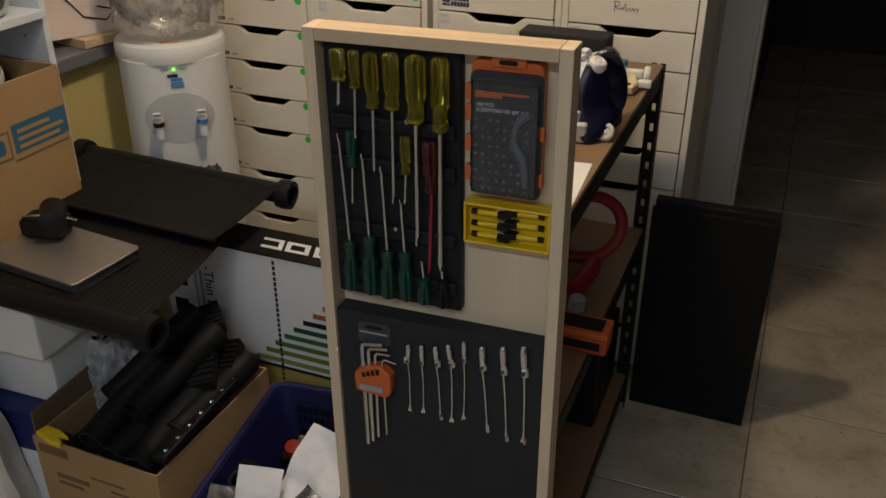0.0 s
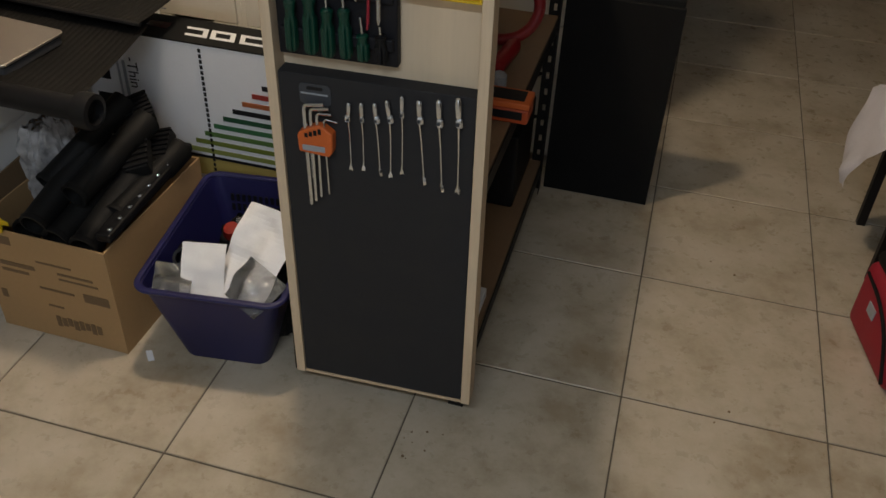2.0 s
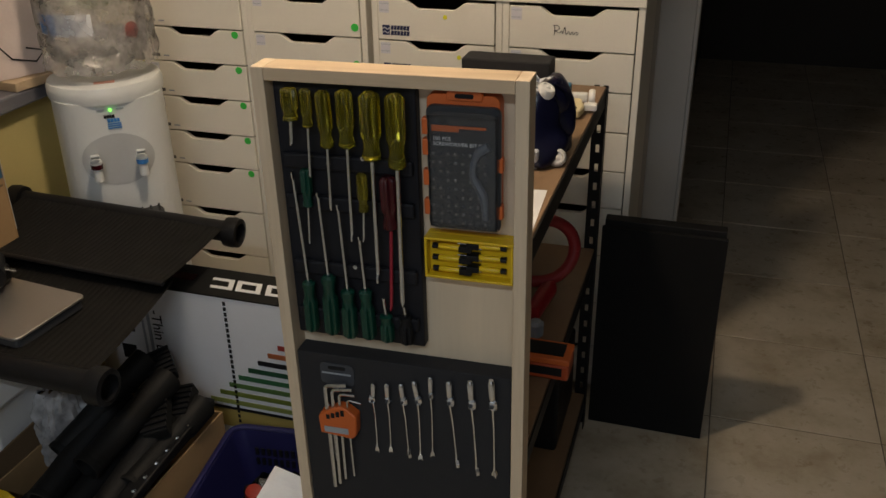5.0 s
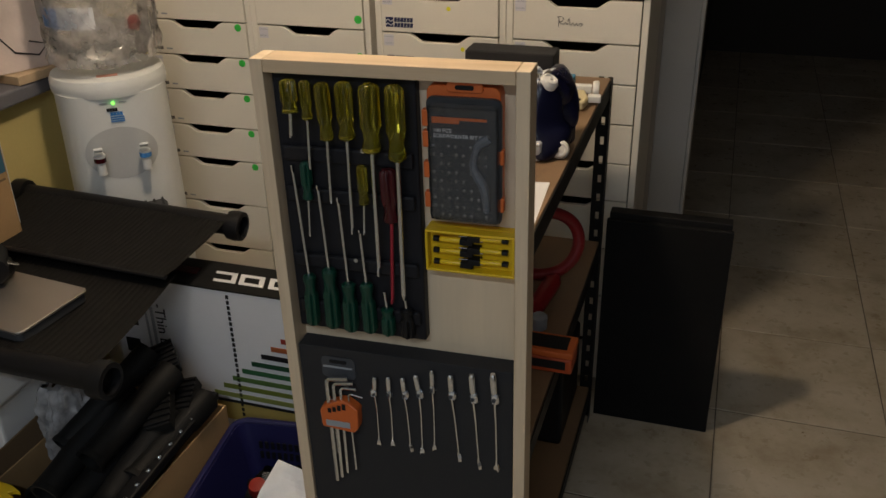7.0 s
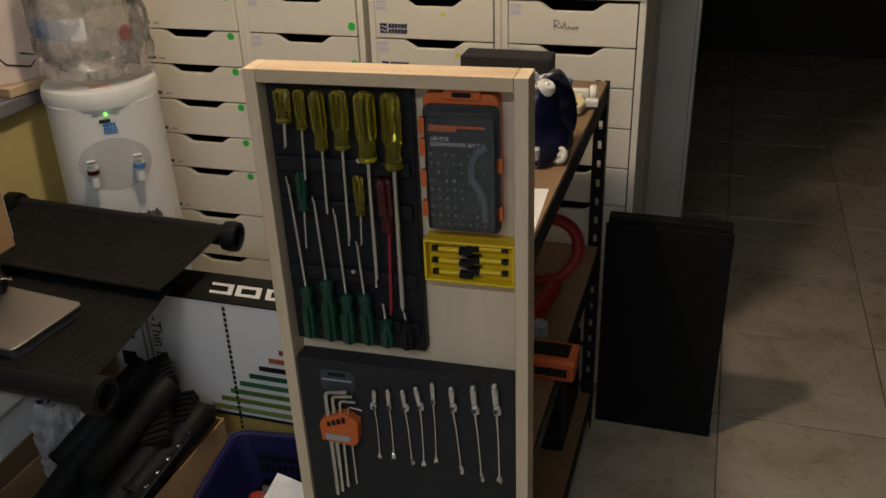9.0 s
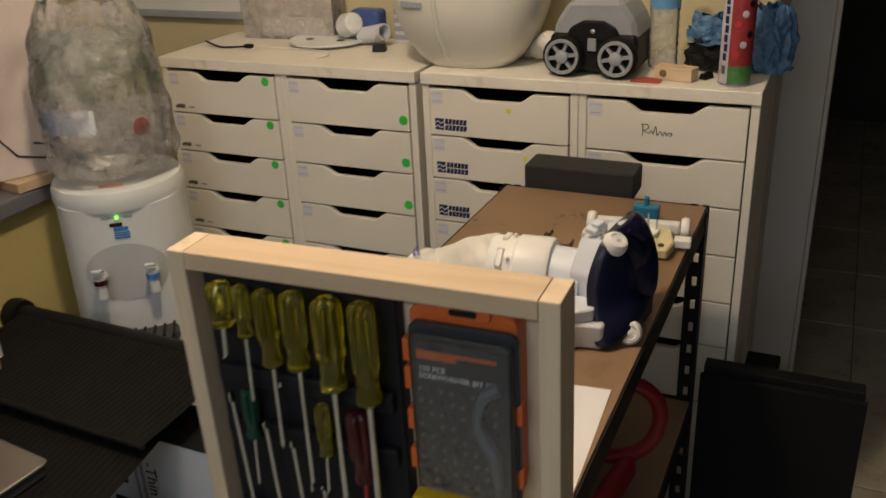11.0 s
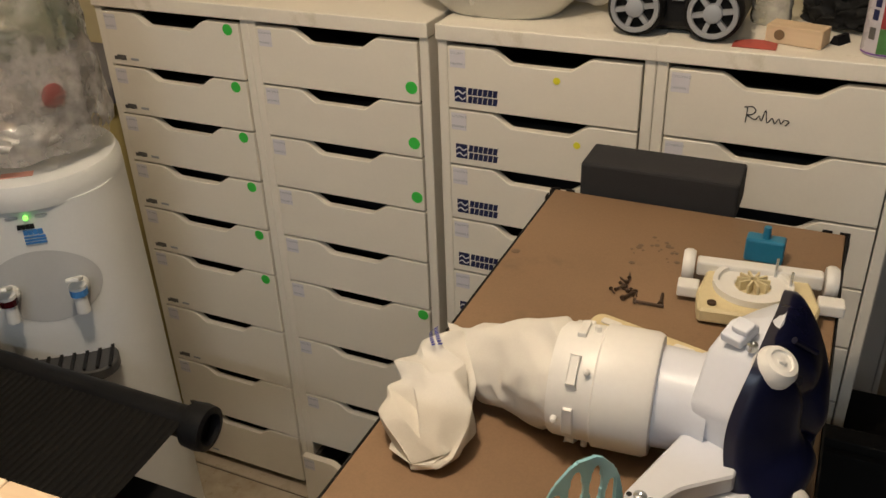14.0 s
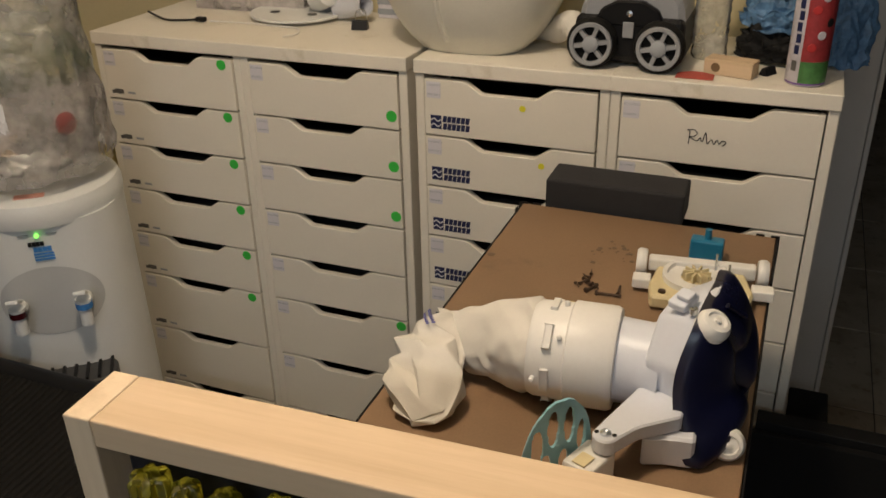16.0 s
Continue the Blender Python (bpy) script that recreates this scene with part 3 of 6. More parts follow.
for k in range(3):
    z = 0.013 + k * 0.0185
    for s in (-1, 1):
        zz = z + (0.006 if s > 0 else 0.0)
        drv = part("small_driver", lathed([(0.003, 0), (0.0042, 0.003), (0.0042, 0.036), (0.003, 0.038)], 10, along((s * 0.046, 0.014, zz), (s * 0.006, 0.014, zz))), M_YEL, pset, "yellow handled precision driver", smooth=True)
        part("driver_cap", lathed([(0.0045, 0), (0.0045, 0.008), (0.003, 0.009)], 10, along((s * 0.055, 0.014, zz), (s * 0.046, 0.014, zz))), M_BLACK, drv)
        part("driver_shank", rod(bmesh.new(), (s * 0.006, 0.016, zz), (-s * 0.018, 0.016, zz), 0.0011), M_SHAFT, drv)
        part("clip_block", boxed(min(0, s * 0.011) - 0.004, max(0, s * 0.011) + 0.004, 0.008, 0.0235, zz - 0.005, zz + 0.004, bev=0.001), M_BLACK, drv)

# hex keys
hexset = thing("hex_key_set", BD @ pose(0.088, 0.0, 0.511), "steel hex keys in an orange holder on a dark hang card", "hex keys")
part("hang_card", prism(bmesh.new(), round_rect(0.058, 0.040, 0.008, 4, 0.0, 0.226), 0.0025, 0.0038, "y"), M_CARDDARK, hexset, "dark slate hang card")
part("card_slot", prism(bmesh.new(), round_rect(0.030, 0.006, 0.003, 3, 0.0, 0.238), 0.0012, 0.0023, "y"), M_BLACKINK, hexset)
part("card_print", boxed(-0.026, 0.024, 0.0012, 0.0023, 0.226, 0.229), M_LABELGREY, hexset)
for i, (xb, zb, xt, zt, xe, ze, r) in enumerate(((-0.016, 0.0, -0.0173, 0.211, 0.020, 0.216, 0.0036), (-0.0065, 0.009, -0.0060, 0.204, 0.029, 0.209, 0.0031), (0.0045, 0.021, 0.0055, 0.197, 0.033, 0.198, 0.0026), (0.0205, 0.030, 0.0180, 0.187, 0.043, 0.184, 0.0018), (-0.0215, 0.060, -0.0225, 0.165, -0.008, 0.170, 0.0012), (-0.012, 0.055, -0.013, 0.160, 0.0, 0.166, 0.0013))):
    y = -0.010 if i < 4 else -0.005
    pts = [(xb, y, zb), (xt, y, zt - 0.008)] + [(xt + 0.006 * (1 - math.cos(a)), y, zt - 0.008 + 0.008 * math.sin(a)) for a in (0.5, 1.0, 1.5)] + [(xe, y, ze)]
    part("hex_key", sweep(bmesh.new(), pts, r, 6), M_SHAFT, hexset)
holder = part("holder", prism(bmesh.new(), [(-0.030, 0.118), (0.025, 0.113), (0.033, 0.122), (0.035, 0.160), (0.016, 0.174), (0.004, 0.174), (-0.028, 0.158), (-0.032, 0.150)], -0.017, 0.0038, "y", 0.002), M_ORANGE, hexset, "orange plastic key holder")
for k in range(4):
    part("holder_slot", boxed(-0.017 + k * 0.0085, -0.011 + k * 0.0085, -0.0185, -0.0172, 0.150 + k * 0.003, 0.158 + k * 0.004), M_BLACKINK, holder)
part("holder_print", boxed(-0.022, 0.020, -0.0185, -0.0172, 0.123, 0.134), M_LABELGREY, holder)

# flex-head spanners
for hx, hz, jx, jz, tx, tz, k in ((0.1569, 0.735, 0.1549, 0.698, 0.1549, 0.592, 0.9), (0.1798, 0.739, 0.1798, 0.700, 0.1788, 0.595, 0.92), (0.2038, 0.742, 0.2058, 0.703, 0.2098, 0.590, 0.95), (0.2258, 0.751, 0.2308, 0.708, 0.2298, 0.587, 1.0), (0.2528, 0.763, 0.2528, 0.721, 0.2508, 0.598, 0.9), (0.2828, 0.760, 0.2838, 0.715, 0.2928, 0.585, 1.15), (0.3168, 0.766, 0.3188, 0.715, 0.3258, 0.574, 1.2), (0.3498, 0.772, 0.3528, 0.719, 0.3548, 0.574, 1.25)):
    s = thing("flex_spanner", BD @ pose(hx - 0.005, 0.0, hz), "chrome flex-head ratchet spanner stuck into black foam", "spanner", "spanners on the tool board")
    h, j, t = Vector((0, -0.004, 0)), Vector((jx - hx, -0.004, jz - hz)), Vector((tx - hx, 0.0, tz - hz))
    md = along(h, j)
    ln = (j - h).length
    bm = sweep(bmesh.new(), [h, h + (j - h) * 0.10, h + (j - h) * 0.62, h + (j - h) * 0.72], [0.0030 * k, 0.0048 * k, 0.0046 * k, 0.0030 * k], 12)
    head = part("ratchet_head", bm, M_CHROME, s, smooth=True)
    part("knuckle", prism(bmesh.new(), round_rect(0.0085 * k, ln * 0.34, 0.0035 * k, 4, 0, ln * 0.86), -0.004 * k, 0.0078, "y", 0.0024, md), M_CHROME, s)
    c = h + (j - h) * 0.86
    part("pivot_pin", lathed([(0.0028 * k, 0), (0.0028 * k, 0.002), (0, 0.0022)], 10, Matrix.Translation(c + Vector((0, -0.0042 * k, 0))) @ pose(0, 0, 0, 90)), M_CARDDARK, s)
    part("shank", sweep(bmesh.new(), [j, j + (t - j) * 0.3 + Vector((0, 0.0035, 0)), j + (t - j) * 0.8 + Vector((0, 0.002, 0)), t + (j - t) * 0.12], [0.0017 * k, 0.0013 * k, 0.0013 * k, 0.0022 * k], 8), M_CHROME, s, smooth=True)
    me = along(t + (j - t) * 0.14, t)
    part("open_end", prism(bmesh.new(), [(-0.0016, 0), (0.0016, 0), (0.0040 * k, 0.007), (0.0038 * k, 0.014), (0.0014, 0.011), (-0.0014, 0.011), (-0.0038 * k, 0.014), (-0.0040 * k, 0.007)], -0.002, 0.0038, "y", 0.0006, me), M_CHROME, s)


# ---- on the bench ----
M_CREAM = plain("cream_white_plastic", (0.75, 0.73, 0.69), 0.4, vary=0.04, bumpy=0.02)
M_AGED = plain("yellowed_plastic", (0.66, 0.56, 0.33), 0.45, vary=0.08, blot=20, bumpy=0.03)
M_PALE = plain("pale_grey_plastic", (0.62, 0.64, 0.70), 0.38, vary=0.03, bumpy=0.02)
M_NAVY = plain("navy_flexible_vinyl", (0.004, 0.005, 0.024), 0.3, vary=0.15, bumpy=0.05)
M_CLOTH = plain("white_woven_bag", (0.64, 0.61, 0.55), 0.85, vary=0.07, blot=16, grain=700, bumpy=0.12, sheen=0.15)
M_TEAL = plain("pale_teal_plastic", (0.25, 0.50, 0.58), 0.35, vary=0.06, bumpy=0.02)
M_TURB = plain("teal_blue_plastic", (0.015, 0.17, 0.30), 0.3, vary=0.1, bumpy=0.02)
M_RUST = plain("rusty_screw_steel", (0.10, 0.065, 0.045), 0.55, 0.7, vary=0.3, grain=500)
M_BLUEINK = plain("blue_print", (0.10, 0.11, 0.45), 0.7, vary=0.1, bumpy=0)

part_foam = solid("foam_block", boxed(-0.512, -0.292, 2.222, 2.300, 0.972, 1.025, bev=0.004), M_FELT, "black foam block wedged behind the bench top", "foam block")
paper = solid("printed_sheet", sheet(lambda u, v: Vector((-0.288 + 0.135 * u - 0.012 * v, 1.320 + 0.225 * v + 0.010 * u, BZ + 0.0012 + 0.0009 * math.sin(3 * u + 4 * v))), 8, 10, 0.0004), M_PAPER, "white printed sheet of paper lying on the bench", "paper")
part("print_line", boxed(-0.020, 0.020, -0.004, 0.004, 0, 0.0004), M_LABELGREY, paper).matrix_basis = pose(-0.205, 1.47, BZ + 0.0028, 0, 0, 68)

cl = thing("pool_cleaner", pose(-0.34, 1.705, BZ), "white pool cleaner with navy skirt and cloth bag, on its side", "pool cleaner")
AX = pose(0, 0.020, 0.0575, 0, 90, 4)
drum = part("drum", lathed([(0.044, -0.046), (0.050, -0.045), (0.0525, -0.040), (0.0535, -0.006), (0.0565, -0.004), (0.0565, 0.040), (0.054, 0.045), (0.047, 0.046)], 40, AX), M_CREAM, cl, "cream white collar drum", smooth=True)
for k in range(7):
    a = radians(20 + 51 * k)
    c = AX @ Vector((0.0535 * math.cos(a), 0.0535 * math.sin(a), -0.024))
    out = (AX.to_3x3() @ Vector((math.cos(a), math.sin(a), 0)))
    ma = Matrix.Translation(c) @ out.to_track_quat("Z", "X").to_matrix().to_4x4()
    part("collar_lug", boxed(-0.013, 0.013, -0.004, 0.004, -0.003, 0.0022, bev=0.001, m=ma), M_CREAM, drum)
    part("collar_peg", lathed([(0.003, -0.002), (0.003, 0.0045), (0.0022, 0.005), (0, 0.006)], 8, ma @ pose(0, 0.012 if k % 2 else -0.012, 0)), M_CREAM, drum)
part("neck", lathed([(0.042, 0.03), (0.046, 0.046), (0.044, 0.078), (0.049, 0.090)], 32, AX), M_PALE, cl, "pale grey neck", smooth=True)


def loft(rings, closed_ends=True):
    """A skin over rings of equal length, each a list of points."""
    bm = bmesh.new()
    vs = [[bm.verts.new(p) for p in r] for r in rings]
    n = len(rings[0])
    for r0, r1 in zip(vs, vs[1:]):
        for i in range(n):
            bm.faces.new((r0[i], r0[(i + 1) % n], r1[(i + 1) % n], r1[i]))
    if closed_ends:
        bm.faces.new(vs[0][::-1])
        bm.faces.new(vs[-1])
    bmesh.ops.recalc_face_normals(bm, faces=bm.faces[:])
    return bm


# slanted housing: small by the neck, tall and wide by the skirt
near = [(0.076, -0.008, 0.040), (0.077, -0.012, 0.086), (0.082, 0.020, 0.122), (0.093, 0.056, 0.132), (0.112, 0.080, 0.125), (0.114, 0.078, 0.080), (0.100, 0.060, 0.036), (0.086, 0.025, 0.028)]
far = [(0.122, -0.028, 0.030), (0.123, -0.033, 0.090), (0.131, -0.008, 0.140), (0.139, 0.046, 0.146), (0.144, 0.108, 0.138), (0.142, 0.112, 0.090), (0.140, 0.090, 0.030), (0.130, 0.020, 0.016)]
mid = [tuple(p + (q - p) * 0.72 for p, q in zip(u, v)) for u, v in zip(near, far)]
bm = loft([near, mid, far])
bmesh.ops.bevel(bm, geom=[e for e in bm.edges if e.calc_face_angle(0) > 0.35], offset=0.0055, segments=3, affect="EDGES", profile=0.5)
housing = part("housing", bm, M_PALE, cl, "pale grey slanted housing", smooth=True)


def rim(v):
    """The skirt's edge, once round."""
    pts = ((0.131, -0.014, 0.137), (0.121, -0.036, 0.092), (0.125, -0.046, 0.050), (0.143, -0.064, 0.008), (0.160, -0.030, 0.003), (0.168, 0.030, 0.006), (0.170, 0.084, 0.040), (0.162, 0.112, 0.090), (0.144, 0.119, 0.132), (0.140, 0.070, 0.141), (0.135, 0.020, 0.143))
    n = len(pts)
    t = (v % 1.0) * n
    i = int(t)
    f = t - i
    p0, p1, p2, p3 = (Vector(pts[(i + k) % n]) for k in (-1, 0, 1, 2))
    return 0.5 * (2 * p1 + (p2 - p0) * f + (2 * p0 - 5 * p1 + 4 * p2 - p3) * f * f + (3 * p1 - p0 - 3 * p2 + p3) * f ** 3)


def foot(u, v):
    """The navy skirt: a lip, then a bulging dish with a long valley down it."""
    r = rim(v)
    if u < 0.12:
        return r + Vector((-0.010 * (1 - u / 0.12), 0, 0))
    k = (u - 0.12) / 0.88
    c = Vector((0.170, 0.030, 0.072))
    p = r.lerp(c, k)
    p.x += 0.016 * math.sin(math.pi * min(1, k * 1.15)) ** 0.7
    d = (p.y - 0.026 + 0.22 * (p.z - 0.08)) / 0.011
    p.x -= 0.026 * math.exp(-d * d) * min(1, k * 3)
    return p


bm = sheet(foot, 26, 66)
bmesh.ops.remove_doubles(bm, verts=bm.verts, dist=0.0004)
foot_ob = part("skirt", bm, M_NAVY, cl, "glossy navy vinyl skirt with a long valley", smooth=True)
part("skirt_flap", prism(bmesh.new(), [(0.150, 0.010), (0.178, 0.040), (0.181, 0.062), (0.160, 0.050)], 0.004, 0.036, "z", 0.002), M_NAVY, foot_ob)
part("skirt_rib", rod(bmesh.new(), (0.148, 0.030, 0.140), (0.166, 0.046, 0.122), 0.0028), M_NAVY, foot_ob)
for m in (pose(0.138, -0.002, 0.133, 12, 26, 0), pose(0.168, -0.026, 0.016, 62, 24, 0)):
    w = part("guide_wheel", lathed([(0.004, -0.012), (0.0145, -0.012), (0.0175, -0.006), (0.0175, 0.003), (0.014, 0.009), (0.010, 0.010), (0.009, 0.008), (0.004, 0.008)], 24, m), M_CREAM, cl, "cream guide wheel", smooth=True)
    part("wheel_bolt", lathed([(0.0035, 0.007), (0.0035, 0.0105), (0, 0.011)], 6, m), M_CREAM, w)
GR = pose(0.106, 0.022, 0.1415, 0, -14, 62)
part("grip", boxed(-0.013, 0.013, -0.010, 0.010, -0.004, 0.005, bev=0.002, m=GR), M_PALE, housing)
part("grip_catch", boxed(-0.006, 0.008, -0.011, 0.004, 0.005, 0.011, bev=0.0015, m=GR), M_PALE, housing)
part("housing_screw", lathed([(0.0045, -0.003), (0.0045, 0.003), (0.002, 0.0035), (0, 0.0025)], 12, pose(0.118, 0.004, 0.1425)), M_SILVER, housing)
tip = [(0.060 + 0.0125 * math.cos(radians(k)), -0.103 + 0.0125 * math.sin(radians(k))) for k in range(165, 346, 15)]
arm = part("bracket_arm", prism(bmesh.new(), [(0.078, -0.008)] + tip + [(0.086, -0.084), (0.092, -0.078), (0.124, -0.052), (0.124, -0.020)], 0.038, 0.056, "z", 0.002), M_PALE, cl, "pale grey bracket arm")
part("arm_web", prism(bmesh.new(), [(0.090, -0.074), (0.112, -0.066), (0.140, -0.062), (0.138, -0.030), (0.100, -0.020)], 0.002, 0.0378, "z", 0.003), M_PALE, arm)
part("arm_boss", boxed(-0.016, 0.016, -0.034, 0.010, 0.0015, 0.037, bev=0.003, m=pose(0.053, -0.106, 0, 0, 0, -22)), M_CREAM, arm)
part("arm_slot", boxed(-0.007, 0.007, -0.030, -0.012, 0.0375, 0.039, bev=0.0005, m=pose(0.053, -0.106, 0, 0, 0, -22)), M_AGED, arm)
part("arm_screw", lathed([(0.0055, 0), (0.0055, 0.002), (0.002, 0.003), (0, 0.002)], 12, pose(0.060, -0.103, 0.0562)), M_SILVER, arm)
for x in (-0.0085, 0.0085):
    part("rivet_hole", lathed([(0.0024, 0), (0.0024, 0.0006), (0, 0.0006)], 10, pose(0.060 + x, -0.103, 0.0561)), M_BLACKINK, arm)


def tri(x):
    return abs((x % 1.0) * 2 - 1)


def saw(x):
    """A fold that rises slowly and tucks back under steeply."""
    f = x % 1.0
    return f / 0.82 if f < 0.82 else (1.0 - f) / 0.18


def along_rows(rows, w):
    """Smooth in-between of rows of numbers."""
    n = len(rows)
    w = min(max(w, 0.0), 1.0) * (n - 1)
    i = min(int(w), n - 2)
    f = w - i
    g = [rows[min(max(i + k, 0), n - 1)] for k in (-1, 0, 1, 2)]
    return [0.5 * (2 * q + (r - p) * f + (2 * p - 5 * q + 4 * r - o) * f * f + (3 * q - p - 3 * r + o) * f ** 3) for p, q, r, o in zip(*g)]


def faceted(fn, nu, nv, jitter, seed):
    """A limp cloth skin: flat facets with softly broken edges between them."""
    rnd = random.Random(seed)
    bm_ = sheet(fn, nu, nv)
    bmesh.ops.remove_doubles(bm_, verts=bm_.verts, dist=0.0002)
    for w_ in bm_.verts:
        if not w_.is_boundary:
            w_.co += Vector((rnd.uniform(-1, 1), rnd.uniform(-1, 1), rnd.uniform(-1, 1))) * jitter
            w_.co.z = max(0.0015, w_.co.z)
    bmesh.ops.triangulate(bm_, faces=bm_.faces[:], quad_method="ALTERNATE")
    bmesh.ops.subdivide_edges(bm_, edges=bm_.edges[:], cuts=3, use_grid_fill=True)
    for _ in range(1):
        bmesh.ops.smooth_vert(bm_, verts=[w_ for w_ in bm_.verts if not w_.is_boundary], factor=0.45, use_axis_x=True, use_axis_y=True, use_axis_z=True)
    return bm_


def bag_neck(u, v):
    """The bag's first length: round at the drum, pressed to a slanting fold at its far end."""
    x, y, z, ax, ay, az, bx, by, bz = along_rows((
        (-0.040, 0.020, 0.0575, 0.0, 0.050, 0.0, 0.0, 0.0, 0.050),
        (-0.062, 0.021, 0.0550, 0.0, 0.048, 0.006, 0.0, 0.0, 0.048),
        (-0.088, 0.026, 0.0480, -0.008, 0.041, 0.018, -0.004, -0.012, 0.038),
        (-0.116, 0.031, 0.0410, -0.020, 0.037, 0.020, -0.005, -0.014, 0.024),
        (-0.140, 0.034, 0.0370, -0.030, 0.034, 0.022, -0.005, -0.010, 0.016),
        (-0.150, 0.036, 0.0340, -0.032, 0.034, 0.021, -0.002, -0.003, 0.003)), u)
    a = 2 * math.pi * v
    c, s_ = math.cos(a), math.sin(a)
    p = Vector((x + ax * c + bx * s_, y + ay * c + by * s_, z + az * c + bz * s_))
    mid_ = Vector((x, y, z))
    k = 1 - 0.26 * saw(v * 3 + 0.8 * u) * u * min(1, u * 5)
    k += 0.16 * math.exp(-((u - 0.42) / 0.16) ** 2) * max(0, math.cos(a - 0.75)) ** 8
    p = mid_ + (p - mid_) * k
    p.z = max(0.0015, p.z)
    return p


def bag_end(u, v):
    """The bag's second length: it comes out below the fold and turns back as a half-filled pouch."""
    x, y, z, w, h, tx = along_rows((
        (-0.150, 0.052, 0.038, 0.020, 0.012, 0.6),
        (-0.164, 0.042, 0.038, 0.026, 0.026, 0.5),
        (-0.166, 0.020, 0.036, 0.030, 0.029, 0.25),
        (-0.158, -0.008, 0.033, 0.038, 0.030, 0.08),
        (-0.150, -0.036, 0.029, 0.045, 0.029, -0.05),
        (-0.146, -0.062, 0.024, 0.046, 0.024, -0.08),
        (-0.144, -0.084, 0.016, 0.036, 0.014, -0.05),
        (-0.144, -0.094, 0.009, 0.001, 0.001, 0.0)), u)
    a = 2 * math.pi * v
    c, s_ = math.cos(a), math.sin(a)
    env = min(1, u * 6) * min(1, (1 - u) * 7)
    pleat = (0.5 - saw(v * 4 + 0.75 * u + 0.25 * noise.noise(Vector((u * 3, 0, 4))))) * (0.62 * (1 - u) ** 1.1 + 0.10)
    hem = -0.16 * math.exp(-((u - 0.72 - 0.05 * c) / 0.045) ** 2)
    k = 1 + env * (pleat + hem * max(0, s_))
    return Vector((x + w * c * k, y + w * c * tx * k, max(0.0015, z + h * s_ * k)))


bm = faceted(bag_neck, 8, 13, 0.0052, 5)
other = faceted(bag_end, 10, 12, 0.0080, 8)
tmp = bpy.data.meshes.new("pouch")
other.to_mesh(tmp)
other.free()
bm.from_mesh(tmp)
bpy.data.meshes.remove(tmp)
bagob = part("filter_bag", bm, M_CLOTH, cl, "crumpled white woven filter bag", smooth=True)
bm = bmesh.new()
for i in range(12):
    u0 = 0.17 + 0.016 * i
    for j in range(2):
        v0 = 0.29 - 0.006 * i + 0.030 * j
        q = [bag_end(u0 + du, v0 + dv) + Vector((-0.001, -0.001, 0.0022)) for du, dv in ((0, 0), (0.011, 0), (0.011, 0.018), (0, 0.018))]
        bm.faces.new([bm.verts.new(p) for p in q])
bmesh.ops.solidify(bm, geom=bm.faces[:], thickness=0.0005)
part("printed_stripe", bm, M_BLUEINK, bagob, "faded blue print")

# turtle-like chassis behind the cleaner
ch = thing("cleaner_chassis", pose(-0.238, 2.000, BZ, 0, 0, 6), "yellowed white cleaner chassis with four wheels, lid off", "cleaner part")
part("base_plate", prism(bmesh.new(), [(-0.062, -0.055), (0.058, -0.055), (0.066, -0.020), (0.055, 0.040), (0.030, 0.058), (-0.030, 0.058), (-0.056, 0.040), (-0.066, -0.020)], 0.003, 0.021, "z", 0.003), M_AGED, ch, "yellowed base plate")
part("gear_ring", lathed([(0.020, 0.0282), (0.044, 0.0282), (0.044, 0.036), (0.038, 0.036), (0.037, 0.031), (0.020, 0.031), (0.020, 0.0282)], 36, pose(-0.006, 0.004, -0.007)), M_CREAM, ch, smooth=True)
for k in range(10):
    a = radians(36 * k)
    part("impeller_blade", boxed(0.004, 0.018, -0.0012, 0.0012, 0.0285, 0.040, m=pose(-0.006, 0.004, -0.007, 0, 0, 36 * k)), M_AGED, ch)
part("axle_bar", boxed(-0.070, 0.070, 0.030, 0.048, 0.012, 0.031, bev=0.003), M_CREAM, ch)
part("cross_bar", boxed(-0.088, -0.064, -0.012, 0.010, 0.006, 0.020, bev=0.002), M_CREAM, ch)
part("cross_bar", boxed(0.064, 0.092, -0.012, 0.010, 0.006, 0.020, bev=0.002), M_CREAM, ch)
for s in (-1, 1):
    part("wheel", lathed([(0.005, -0.007), (0.017, -0.007), (0.0195, -0.003), (0.0195, 0.003), (0.017, 0.007), (0.005, 0.007)], 22, pose(s * 0.079, 0.040, 0.0200, 0, 90, 0)), M_CREAM, ch, smooth=True)
for x, y in ((-0.048, -0.042), (0.046, -0.042), (-0.040, 0.040)):
    part("screw_post", lathed([(0.005, 0.0282), (0.005, 0.031), (0.002, 0.031), (0.0, 0.0305)], 10, pose(x, y, -0.007)), M_RUST, ch)
part("pin", rod(bmesh.new(), (0.018, 0.030, 0.019), (0.018, 0.030, 0.048), 0.0016), M_SILVER, ch)
part("pin", rod(bmesh.new(), (0.034, 0.006, 0.019), (0.034, 0.006, 0.046), 0.0016), M_SILVER, ch)
tb = thing("turbine_cover", pose(-0.243, 2.110, BZ), "teal blue plastic turbine cover standing on the bench", "cleaner part")
part("cover", boxed(-0.023, 0.023, -0.010, 0.012, 0, 0.031, bev=0.003), M_TURB, tb)
part("spigot", lathed([(0.005, 0.031), (0.0045, 0.046), (0, 0.046)], 12), M_TURB, tb)
strip = thing("cream_side_rail", pose(-0.320, 1.850, BZ, 0, 0, -14), "long cream plastic side rail with slots", "cleaner part")
part("rail_body", prism(bmesh.new(), round_rect(0.150, 0.028, 0.012, 5), 0.0, 0.030, "z", 0.002), M_AGED, strip)
